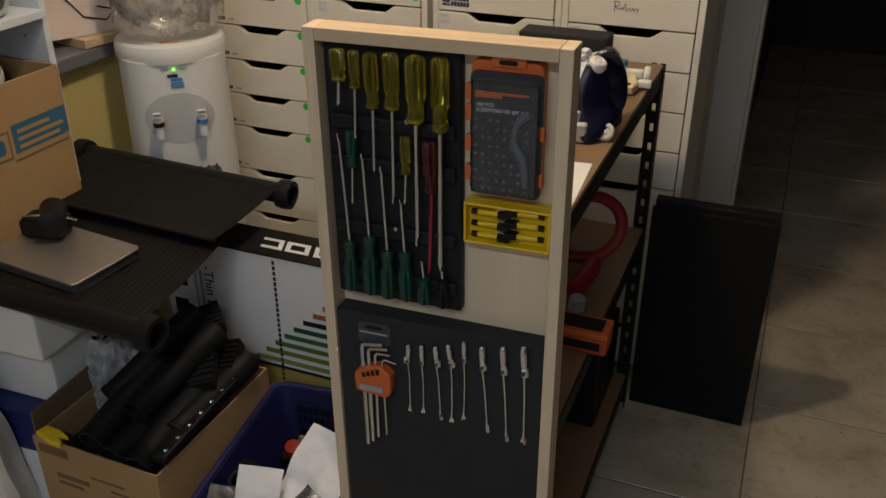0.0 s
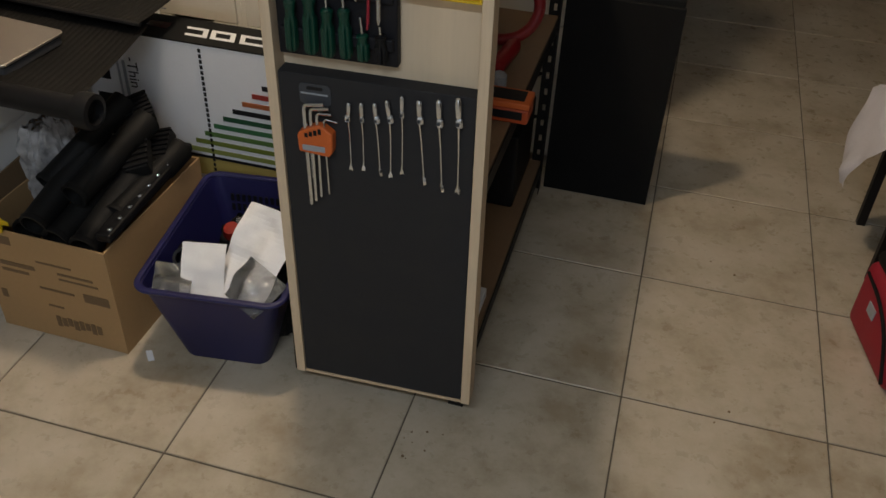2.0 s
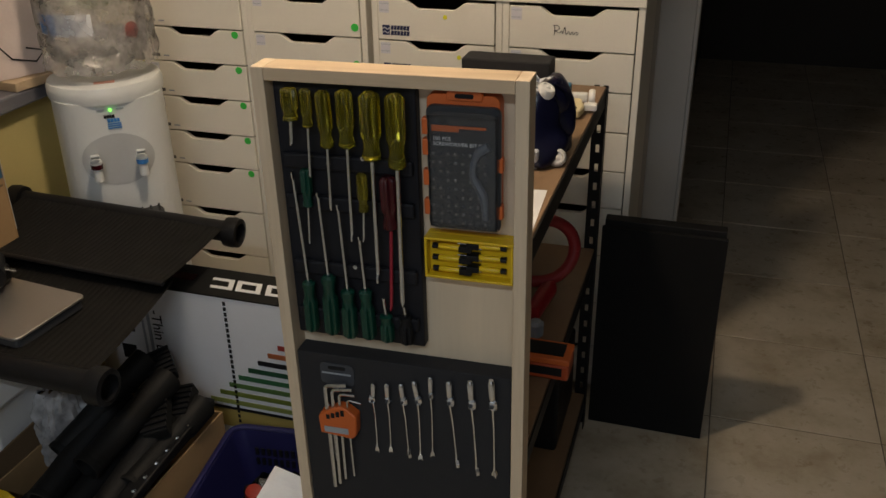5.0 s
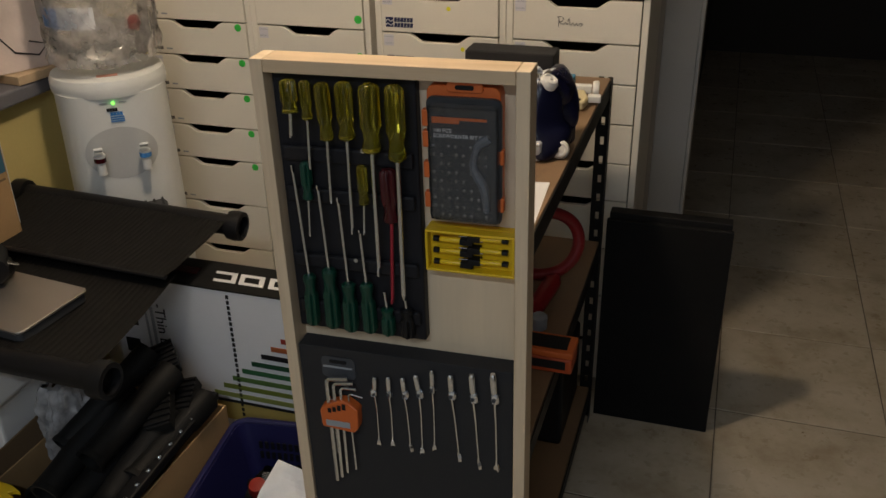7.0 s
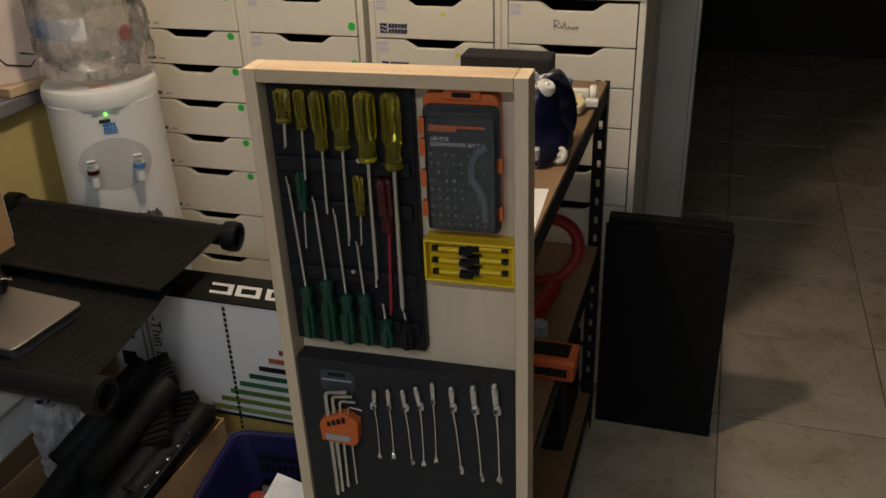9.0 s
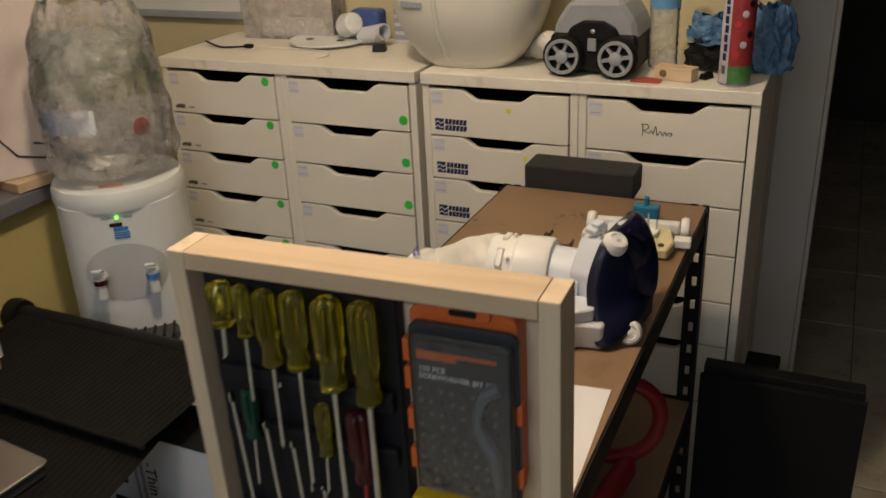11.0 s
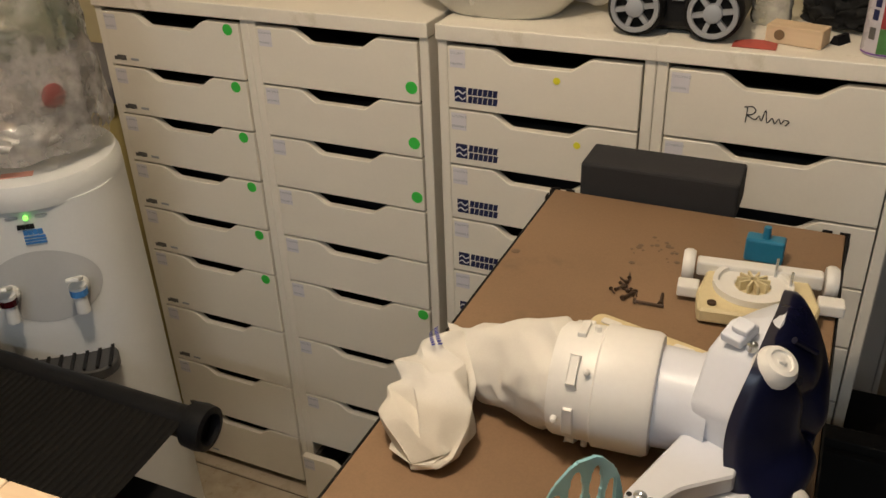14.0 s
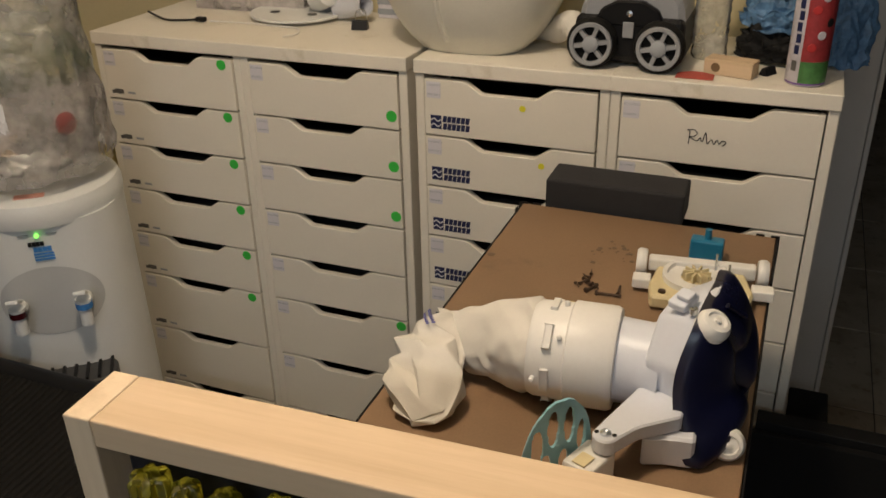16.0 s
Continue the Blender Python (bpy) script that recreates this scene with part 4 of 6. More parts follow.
for x in (-0.052, -0.012, 0.030):
    part("rail_slot", prism(bmesh.new(), round_rect(0.022, 0.010, 0.003, 3, x, 0), 0.0302, 0.0315, "z"), M_CREAM, strip)

# half-round slotted disc
fan = thing("slotted_disc", pose(-0.318, 1.584, BZ, 0, 0, 48), "pale teal slotted plastic half disc standing upright", "cleaner part")
bm = bmesh.new()
ring = [(0.042 * math.cos(radians(a)), 0.012 + 0.086 * math.sin(radians(a))) for a in range(0, 181, 12)]
slots = [(-0.025, 0.048, 0.0055, 0.020), (-0.009, 0.066, 0.0055, 0.020), (0.009, 0.066, 0.0055, 0.020), (0.025, 0.048, 0.0055, 0.018), (-0.016, 0.024, 0.0055, 0.013), (0.004, 0.026, 0.0055, 0.013), (0.022, 0.020, 0.0045, 0.011)]


def in_slot(x, z):
    return any(((x - a) / w) ** 2 + ((z - b) / h) ** 2 < 1 for a, b, w, h in slots)


N = 60
g = {}
for i in range(N + 1):
    for j in range(N + 1):
        g[i, j] = (-0.045 + 0.090 * i / N, 0.106 * j / N)
vs = {}
for i in range(N):
    for j in range(N):
        x, z = g[i, j][0] + 0.090 / N / 2, g[i, j][1] + 0.106 / N / 2
        if (x / 0.042) ** 2 + (max(0, z - 0.012) / 0.086) ** 2 < 1 and not in_slot(x, z):
            quad = []
            for c in ((i, j), (i + 1, j), (i + 1, j + 1), (i, j + 1)):
                if c not in vs:
                    vs[c] = bm.verts.new((g[c][0], 0.010 * (g[c][0] / 0.05) ** 2, g[c][1]))
                quad.append(vs[c])
            bm.faces.new(quad)
for _ in range(3):
    bmesh.ops.smooth_vert(bm, verts=[v for v in bm.verts if v.is_boundary and v.co.z > 0.002], factor=0.5, use_axis_x=True, use_axis_z=True)
bmesh.ops.solidify(bm, geom=bm.faces[:], thickness=0.003)
part("disc_face", bm, M_TEAL, fan)

random.seed(4)
for k in range(14):
    x, y, a = -0.387 + random.gauss(0, 0.010), 1.988 + random.gauss(0, 0.014), random.uniform(0, 360)
    s = thing("loose_screw", pose(x, y, BZ + 0.003, 0, 0, a), "short rusty screw lying on the bench top", "screw", "loose screws")
    part("screw_shaft", rod(bmesh.new(), (0, 0, 0), (0.011, 0, 0), 0.0012, 0.0007, 8), M_RUST, s)
    part("screw_head", rod(bmesh.new(), (-0.0016, 0, 0), (0, 0, 0), 0.0024, 0.0024, 8), M_RUST, s)
for k, (x, y, l, a) in enumerate(((-0.365, 1.955, 0.032, 2), (-0.338, 1.962, 0.020, 95), (-0.380, 1.958, 0.018, 60))):
    s = thing("loose_bolt", pose(x, y, BZ + 0.0035, 0, 0, a), "dark bolt lying beside the loose screws", "bolt", "loose bolts")
    part("bolt_shaft", rod(bmesh.new(), (0, 0, 0), (l, 0, 0), 0.0018, 0.0018, 8), M_RUST, s)
    part("bolt_head", rod(bmesh.new(), (-0.003, 0, 0), (0, 0, 0), 0.0035, 0.0035, 6), M_RUST, s)
M_SOOT = plain("dark_oil_stain", (0.13, 0.08, 0.046), 0.5, vary=0.3, blot=40)
stain = bmesh.new()
for k in range(26):
    x, y = -0.385 + 0.045 * random.random() + 0.012 * random.gauss(0, 1), 2.085 + 0.02 * random.gauss(0, 1)
    r = random.uniform(0.001, 0.0042)
    lathe(stain, [(r, 0), (r * 0.8, 0.0004), (0, 0.0005)], 7, pose(x, y, BZ + 0.0001))
x = lathe(stain, [(0.006, 0), (0.004, 0.0004), (0, 0.0005)], 9, pose(-0.536, 2.02, BZ + 0.0001))
tagged(part("oil_specks", stain, M_SOOT), "dark oil specks on the brown bench top", "stain", kind="stuff")


# ---- water cooler ----
M_COOLGREY = plain("cooler_recess_grey", (0.50, 0.51, 0.51), 0.4, vary=0.04, bumpy=0.02)
M_DKGREY = plain("dark_grey_plastic", (0.05, 0.05, 0.052), 0.5, vary=0.1)
M_LED = glow("green_led", (0.25, 1.0, 0.12), 1.6)
M_BOTTLE = glassy("clear_bottle_plastic", (0.85, 0.86, 0.80), 0.05, 0.12, 1.25)
M_FILM = glassy("clear_wrapping_film", (0.92, 0.87, 0.86), 0.06, 0.32, 1.22)
M_SKYB = plain("sky_blue_print", (0.05, 0.22, 0.55), 0.5, vary=0.25, blot=40)
co = thing("water_cooler", pose(-1.452, 2.080, 0, 0, 0, 38) @ Matrix.Diagonal((0.90, 0.92, 1.0, 1.0)), "white water cooler with two taps and an upturned bottle socket", "water cooler")


def cooler_wall(u, v):
    """A slightly flared cabinet, round in front and flat behind."""
    a = 2 * math.pi * v
    c, s = math.cos(a), math.sin(a)
    k = 0.62 if s < 0 else 0.42
    w = 0.156 + 0.010 * (1 - u)
    return Vector((w * math.copysign(abs(c) ** k, c), (0.150 + 0.008 * (1 - u)) * math.copysign(abs(s) ** (0.9 if s < 0 else 0.5), s), 0.012 + 0.908 * u))


bm = sheet(cooler_wall, 6, 56)
bmesh.ops.remove_doubles(bm, verts=bm.verts, dist=0.0004)
bmesh.ops.holes_fill(bm, edges=[e for e in bm.edges if e.is_boundary])
part("body", bm, M_WHITEPLAST, co, smooth=True)
part("plinth", boxed(-0.14, 0.14, -0.11, 0.13, 0, 0.0118), M_DKGREY, co)
cap = part("top_collar", lathed([(0.150, 0.912), (0.161, 0.915), (0.1635, 0.928), (0.1630, 0.944), (0.157, 0.957), (0.140, 0.965), (0.112, 0.967), (0.095, 0.960), (0.0, 0.956)], 48), M_WHITEPLAST, co, "white rounded top collar", smooth=True)
part("warning_mark", boxed(-0.030, 0.026, -0.1340, -0.1140, 0.9645, 0.9668), plain("faded_red_print", (0.75, 0.36, 0.28), 0.6, vary=0.2, bumpy=0), cap)


def recess(u, v):
    """A shallow oval laid on the curved front."""
    a = 2 * math.pi * v
    x, z = 0.100 * u * math.cos(a), 0.768 + 0.070 * u * math.sin(a)
    s = math.sqrt(1 - (abs(x) / 0.160) ** (2 / 0.62))
    return Vector((x, -0.1518 * s ** 0.9 - 0.0012, z))


bm = sheet(recess, 8, 40)
bmesh.ops.remove_doubles(bm, verts=bm.verts, dist=0.0003)
part("tap_recess", bm, M_COOLGREY, co, "shallow grey tap recess", smooth=True)
for s, ink in ((-1, M_REDH), (1, M_SKYB)):
    tap = part("tap", lathed([(0.014, 0), (0.016, 0.012), (0.012, 0.03), (0.012, 0.05)], 14, pose(s * 0.062, -0.1460, 0.765, 90)), M_WHITEPLAST, co, smooth=True)
    part("spout", lathed([(0.013, 0), (0.012, 0.035), (0.016, 0.040), (0.016, 0.052)], 14, pose(s * 0.062, -0.1860, 0.728)), M_WHITEPLAST, tap, smooth=True)
    part("lever", boxed(-0.012, 0.012, -0.030, 0.014, -0.003, 0.004, bev=0.002, m=pose(s * 0.062, -0.1880, 0.792, -24)), M_WHITEPLAST, tap)
    part("lever_band", lathed([(0.0165, 0), (0.0165, 0.012)], 14, pose(s * 0.062, -0.1860, 0.762)), ink, tap)
tr = part("drip_tray", prism(bmesh.new(), round_rect(0.20, 0.09, 0.04, 6, 0, -0.1740), 0.600, 0.622, "z", 0.003), M_DKGREY, co, "dark grey drip tray")
for k in range(8):
    part("grille_bar", boxed(-0.084 + k * 0.024, -0.078 + k * 0.024, -0.2120, -0.1390, 0.6222, 0.6265), M_BLACK, tr)
part("indicator_lamp", lathed([(0.0045, 0), (0.0045, 0.003), (0, 0.004)], 12, pose(0.0, -0.1555, 0.902, 90)), M_LED, co, "lit green lamp")
for s in (-1, 1):
    part("indicator_print", boxed(s * 0.026 - 0.010, s * 0.026 + 0.010, -0.1530, -0.1460, 0.9015, 0.9035), M_LABELGREY, co)
for k in range(4):
    part("maker_mark", boxed(-0.020 + 0.0075 * k, -0.0135 + 0.0075 * k, -0.1535, -0.1460, 0.880, 0.888), M_BLACKINK, co)
for k in range(4):
    part("maker_mark", boxed(-0.012 + 0.0085 * k, -0.0045 + 0.0085 * k, -0.1535, -0.1460, 0.869, 0.8775), M_SKYB, co)
for k in range(3):
    part("maker_line", boxed(-0.013, 0.024, -0.1535, -0.1460, 0.852 + 0.0055 * k, 0.8545 + 0.0055 * k), M_SKYB, co)

wb = thing("water_bottle", pose(-1.452, 2.080, 0.957, 0, 0, 30), "large clear water bottle upturned on the cooler", "water bottle")
part("bottle_wall", lathed([(0.024, 0.0), (0.026, 0.014), (0.075, 0.030), (0.118, 0.060), (0.128, 0.085), (0.126, 0.130), (0.130, 0.145), (0.128, 0.20), (0.131, 0.215), (0.129, 0.315), (0.115, 0.345), (0.0, 0.350)], 40), M_BOTTLE, wb, smooth=True)
lb = part("bottle_label", lathed([(0.1318, 0.128), (0.1318, 0.182)], 26, pose(0, 0, 0, 0, 0, 206), arc=70), M_LABELW, wb, "blue and white paper label")
part("label_band", lathed([(0.1326, 0.131), (0.1326, 0.179)], 12, pose(0, 0, 0, 0, 0, 209), arc=26), M_SKYB, lb)


def crumple(cx, cy, r, h, z0, seed, sq=1.0, amp=1.0):
    def fn(u, v):
        a = 2 * math.pi * u
        k = r * (1 - 0.35 * v ** 3)
        n = noise.noise(Vector((math.cos(a) * 2.2 + seed, math.sin(a) * 2.2, v * 3.1)))
        m2 = noise.noise(Vector((math.cos(a) * 6 + seed, math.sin(a) * 6, v * 8)))
        k *= 1 + amp * (0.22 * n + 0.13 * m2) + amp * 0.20 * (0.2 - abs(noise.noise(Vector((math.cos(a) * 3.1 + seed * 2, math.sin(a) * 3.1, v * 4.4 + 2)))))
        return Vector((cx + k * math.cos(a), cy + k * sq * math.sin(a), z0 + h * v + 0.02 * n))
    return sheet(fn, 88, 44)


part("film_wrap", crumple(0, 0, 0.141, 0.36, 0.035, 3.1, 1.0, 0.38), M_FILM, wb, "crumpled clear film round the bottle", smooth=True)
part("film_print", crumple(0, 0, 0.136, 0.12, 0.20, 7.7, 1.0, 0.3), glassy("film_print_green", (0.25, 0.55, 0.25), 0.3, 0.10), wb, smooth=True)
part("film_mark", lathed([(0.020, 0), (0.018, 0.001), (0, 0.0015)], 14, pose(0.10, -0.105, 0.135, 90, 0, 45)), glassy("film_print_red", (0.6, 0.08, 0.08), 0.3, 0.32, 1.2), wb)

# ---- on the sill ----
solid("timber_offcut", boxed(-0.20, 0.0, -0.11, 0.12, 0, 0.024, bev=0.002), M_PINE_H, "pale timber board offcut lying on the sill", "timber").matrix_basis = pose(-1.612, 2.06, 0.931, 0, 0, -8)
sk = thing("plastic_bag", pose(-1.81, 2.09, 0.957), "glossy clear plastic bag printed with a dark line drawing", "plastic bag")


def sack(u, v):
    a = 2 * math.pi * u
    n = noise.noise(Vector((math.cos(a) * 1.8, math.sin(a) * 1.8, v * 2.4 + 5)))
    n2 = noise.noise(Vector((math.cos(a) * 5, math.sin(a) * 5, v * 7)))
    k = (1 - 0.25 * v) * (1 + 0.25 * n + 0.07 * n2)
    return Vector((0.185 * k * math.cos(a), 0.24 * k * math.sin(a), 0.46 * v))


M_BAGW = plain("milky_bag_film", (0.66, 0.57, 0.55), 0.12, vary=0.08, blot=6, bumpy=0.05)
part("bag_film", sheet(sack, 46, 26), M_BAGW, sk, smooth=True)
part("line_drawing", sweep(bmesh.new(), [sack(u, v) * 1.02 for u, v in ((0.80, 0.10), (0.79, 0.25), (0.82, 0.33), (0.85, 0.28), (0.86, 0.36), (0.89, 0.34), (0.90, 0.20), (0.93, 0.10), (0.97, 0.07), (0.99, 0.12), (0.96, 0.15))], 0.0022, 6), M_BLACKINK, sk)

# whiteboard on the back wall
wbd = thing("whiteboard", pose(-1.80, WALL_Y, 1.195), "grey framed whiteboard hung on the yellow wall", "whiteboard")
part("writing_surface", boxed(-0.20, 0.29, -0.014, -0.003, 0.02, 0.62), M_WHITEPLAST, wbd)
for x0, x1, z0, z1 in ((-0.22, 0.31, 0.0, 0.0198), (-0.22, 0.31, 0.6202, 0.64), (-0.22, -0.2002, 0.02, 0.62), (0.2902, 0.31, 0.02, 0.62)):
    part("board_frame", boxed(x0, x1, -0.022, -0.001, z0, z1, bev=0.002), M_LABELGREY, wbd)

# ---- white shelf with boxes ----
sh = thing("bookshelf", pose(0, 0, 0), "tall white bookshelf opening towards the bench", "bookshelf")
M_SHELFW = plain("shelf_white_laminate", (0.62, 0.66, 0.72), 0.45, vary=0.03, bumpy=0.02)
part("side_panel", boxed(-1.86, -1.490, 1.690, 1.708, 0, 2.1, bev=0.001), M_SHELFW, sh)
part("side_panel", boxed(-1.86, -1.475, 0.80, 0.818, 0, 2.1, bev=0.001), M_SHELFW, sh)
part("back_panel", boxed(-1.868, -1.8602, 0.80, 1.708, 0, 2.1), M_SHELFW, sh)
for z in (0.08, 0.62, 1.105, 1.55, 2.09):
    part("shelf_board", boxed(-1.8598, -1.477, 0.8182, 1.6898, z - 0.018, z, bev=0.001), M_SHELFW, sh)
for k in range(12):
    for x in (-1.78, -1.55):
        part("pin_hole", lathed([(0.003, 0), (0.003, 0.0008), (0, 0.0008)], 8, pose(x, 1.6897, 0.68 + 0.09 * k, 90)), M_BLACKINK, sh)


def carton_on_shelf(y0, y1, h, z, label):
    c = thing("cardboard_box", pose(-1.475, y0, z), label, "cardboard box", "cartons on the shelf")
    d = y1 - y0
    for nm, q in (("front_wall", (-0.004, 0.0, 0.0042, d - 0.0042)), ("back_wall", (-0.30, -0.296, 0.0042, d - 0.0042)), ("side_wall", (-0.30, 0.0, 0.0, 0.004)), ("side_wall", (-0.30, 0.0, d - 0.004, d))):
        part(nm, boxed(*q, 0.0, h, bev=0.0008, seg=1), M_CARD, c)
    part("box_floor", boxed(-0.2958, -0.0042, 0.0042, d - 0.0042, 0, 0.004), M_CARD, c)
    return c


bx = carton_on_shelf(1.400, 1.672, 0.365, 0.621, "open brown carton with a printed blue label band")
bx.location.x = -1.455
M_BLUELAB = plain("blue_carton_print", (0.03, 0.12, 0.20), 0.8, vary=0.15, blot=30, bumpy=0)
pr = part("label_band", boxed(0.0003, 0.0012, 0.105, 0.268, 0.205, 0.270), M_BLUELAB, bx)
for z, a, b in ((0.252, 0.118, 0.215), (0.234, 0.118, 0.255), (0.216, 0.118, 0.240)):
    part("band_print", boxed(0.0013, 0.0018, a, b, z - 0.0045, z + 0.0045), M_CARD, pr)
part("label_frame", boxed(0.0003, 0.0010, 0.015, 0.095, 0.197, 0.262), M_CARDIN, bx)
part("label_patch", boxed(0.0011, 0.0016, 0.020, 0.090, 0.202, 0.257), M_CARD, bx)
part("label_emblem", prism(bmesh.new(), round_rect(0.046, 0.034, 0.008, 4, 0.055, 0.230), 0.0017, 0.0024, "x"), M_BLUELAB, bx)
part("print_line", boxed(0.0003, 0.0008, 0.100, 0.262, 0.186, 0.191), M_CARDIN, bx)
bowl = solid("white_round_lid", lathed([(0.0, 0.0), (0.080, 0.0), (0.105, 0.012), (0.108, 0.030), (0.104, 0.030), (0.098, 0.016), (0.0, 0.010)], 32, pose(-1.62, 1.530, 0.935, 12)), M_WHITEPLAST, "white round plastic lid resting in the open carton", "lid", smooth=True)
# Dark brown block fills the carton up to just below the lid.
solid("carton_filling", boxed(-1.745, -1.465, 1.4062, 1.666, 0.6255, 0.934, bev=0.004), M_CARDIN, "dark brown block filling the inside of the carton", "packing")
carton_on_shelf(1.10, 1.385, 0.22, 0.621, "low brown cardboard carton with closed sides")
toy = thing("wheeled_cleaner", pose(-1.60, 1.52, 1.106), "dark cleaner body with grey spoked wheels on the shelf", "cleaner")
part("lower_body", boxed(-0.08, 0.08, -0.11, 0.11, 0.015, 0.12, bev=0.02), M_BLACK, toy)
for y in (-0.065, 0.065):
    w = part("wheel", lathed([(0.022, 0), (0.038, 0.002), (0.040, 0.012), (0.034, 0.018), (0.012, 0.020), (0.0, 0.020)], 24, pose(0.078, y, 0.040, 0, 90, 0)), M_DKGREY, toy, smooth=True)
    part("wheel_rim", lathed([(0.026, 0.0185), (0.036, 0.0185), (0.036, 0.021), (0.026, 0.021), (0.026, 0.0185)], 24, pose(0.078, y, 0.040, 0, 90, 0)), M_LABELGREY, w, smooth=True)

# ---- pool heating mat ----
M_MAT = plain("black_mat_rubber", (0.005, 0.0045, 0.004), 0.75, vary=0.2, blot=8, grain=260, bumpy=0.2)
mt = thing("solar_heating_mat", pose(0, 0, 0), "black rubber strip mat with header pipes over foam boxes", "heating mat")
A, B = Vector((-1.610, 1.855, 0.675)), Vector((-1.005, 1.890, 0.640))
C, D = Vector((-1.605, 1.592, 0.654)), Vector((-0.997, 1.572, 0.648))
E_, F = Vector((-1.60, 1.262, 0.630)), Vector((-0.930, 1.256, 0.626))


def pipe_end(m, parent):
    part("end_flange", lathed([(0.024, -0.020), (0.036, -0.018), (0.038, 0.0), (0.036, 0.016), (0.026, 0.018), (0.025, -0.002), (0.0, -0.004)], 24, m), M_BLACK, parent, smooth=True)


for n_, (p, q, r) in enumerate(((A, B, 0.026), (E_, F, 0.025))):
    pp = part("header_pipe", rod(bmesh.new(), p, q, r, r, 20), M_BLACK, mt, smooth=True)
    pipe_end(along(p, q) @ pose(0, 0, (q - p).length), pp)
    pipe_end(along(q, p) @ pose(0, 0, (q - p).length), pp)


def ribbed(p, q, r, s, sag, amp):
    """A sheet between the edges p-q and r-s, with strips running from one to the other."""
    def fn(u, v):
        a, b = p + (q - p) * u, r + (s - r) * u
        w = a + (b - a) * v
        return w + Vector((0, 0, -sag * 4 * v * (1 - v) + amp * abs(math.sin(math.pi * 44 * u))))
    return sheet(fn, 264, 10)


up = Vector((0, 0, 0.020))
part("upper_sheet", ribbed(A + Vector((0.03, 0, 0.018)), B + Vector((-0.02, 0, 0.018)), C + up * 0.9 + Vector((0.02, 0, 0)), D + up, 0.006, 0.0016), M_MAT, mt)
part("fold_edge", sweep(bmesh.new(), smooth_path([C + up * 0.6, C + (D - C) * 0.3 + up * 0.9, C + (D - C) * 0.7 + up * 0.8, D + up * 0.8]), 0.007, 8, 0.7), M_BLACK, mt, smooth=True)
part("lower_sheet", ribbed(C + Vector((0, 0.05, -0.006)), D + Vector((-0.01, 0.05, -0.006)), E_ + Vector((0.0, 0, 0.020)), F + Vector((-0.02, 0, 0.020)), 0.006, 0.0008), M_MAT, mt)

sc = thing("digital_scale", pose(-1.272, 1.400, 0.6455, 0.6, 0, -6.0), "silver topped flat digital scale on the black mat", "scale")
part("scale_base", prism(bmesh.new(), round_rect(0.276, 0.182, 0.014, 5), -0.004, 0.016, "z", 0.002), M_DKGREY, sc)
part("weighing_plate", prism(bmesh.new(), round_rect(0.284, 0.188, 0.014, 5), 0.0165, 0.024, "z", 0.002), plain("brushed_plate", (0.42, 0.39, 0.36), 0.38, 0.85, vary=0.05, grain=400), sc, "brushed silver plate")
pl = thing("black_fitting", pose(-1.355, 1.452, 0.670, 0, 0, 12), "shiny black moulded plastic fitting on the scale", "fitting")
part("fitting_body", boxed(-0.048, 0.048, -0.034, 0.034, 0.0, 0.045, bev=0.012, seg=3), M_BLACK, pl)
part("fitting_collar", lathed([(0.024, -0.05), (0.030, -0.046), (0.030, 0.046), (0.024, 0.05)], 18, pose(0.02, 0, 0.040, 90, 0, 30)), M_BLACK, pl, smooth=True)
part("fitting_wire", sweep(bmesh.new(), smooth_path([(-0.04, -0.02, 0.046), (0.0, -0.03, 0.058), (0.05, -0.01, 0.05), (0.062, 0.02, 0.030)]), 0.003, 6), M_SILVER, pl)

# ---- white foam boxes on a blue printed box ----
def foam_box(m, w, d, h):
    f = thing("foam_box", m, "white polystyrene box with rounded edges, stacked under the mat", "foam box", "stack of foam boxes")
    part("box_body", boxed(-w, 0, 0, d, 0, h - 0.022, bev=0.006), M_FOAMWHITE, f)
    part("box_lid", boxed(-w - 0.001, 0.001, -0.001, d + 0.001, h - 0.0215, h, bev=0.006), M_FOAMWHITE, f)


foam_box(pose(-1.294, 1.322, 0.3005, 0, 0, 2), 0.30, 0.31, 0.148)
foam_box(pose(-1.270, 1.284, 0.449, 0, 0, 2), 0.30, 0.29, 0.168)
M_BLUEBOX = plain("blue_box_print", (0.012, 0.022, 0.13), 0.5, vary=0.15)
blb = thing("monitor_carton", pose(-1.290, 1.270, 0, 0, 0, 2), "white carton with a dark blue printed top and edge", "carton")
part("carton_body", boxed(-0.36, 0, 0, 0.38, 0.0, 0.190, bev=0.002), M_PAPER, blb)
part("printed_top", boxed(-0.361, 0.001, -0.001, 0.381, 0.1905, 0.2995, bev=0.002), M_BLUEBOX, blb, "dark blue printed top")
part("printed_edge", boxed(-0.361, 0.001, -0.002, 0.380, 0.001, 0.022), M_BLUEBOX, blb)
part("print_mark", boxed(-0.052, -0.008, -0.0024, -0.0012, 0.215, 0.240), M_LABELGREY, blb)

# white sack with a roll end
rs = thing("cloth_roll", pose(-1.485, 1.165, 0), "upright off-white fabric roll with a tan cardboard core", "fabric roll")


def drape(u, v):
    a = 2 * math.pi * u
    n = noise.noise(Vector((math.cos(a) * 2, math.sin(a) * 2, v * 3 + 9)))
    k = 0.150 - 0.075 * v ** 1.7 + 0.022 * n + 0.006 * math.sin(11 * a)
    return Vector((k * math.cos(a), k * math.sin(a), 0.002 + 0.47 * v))


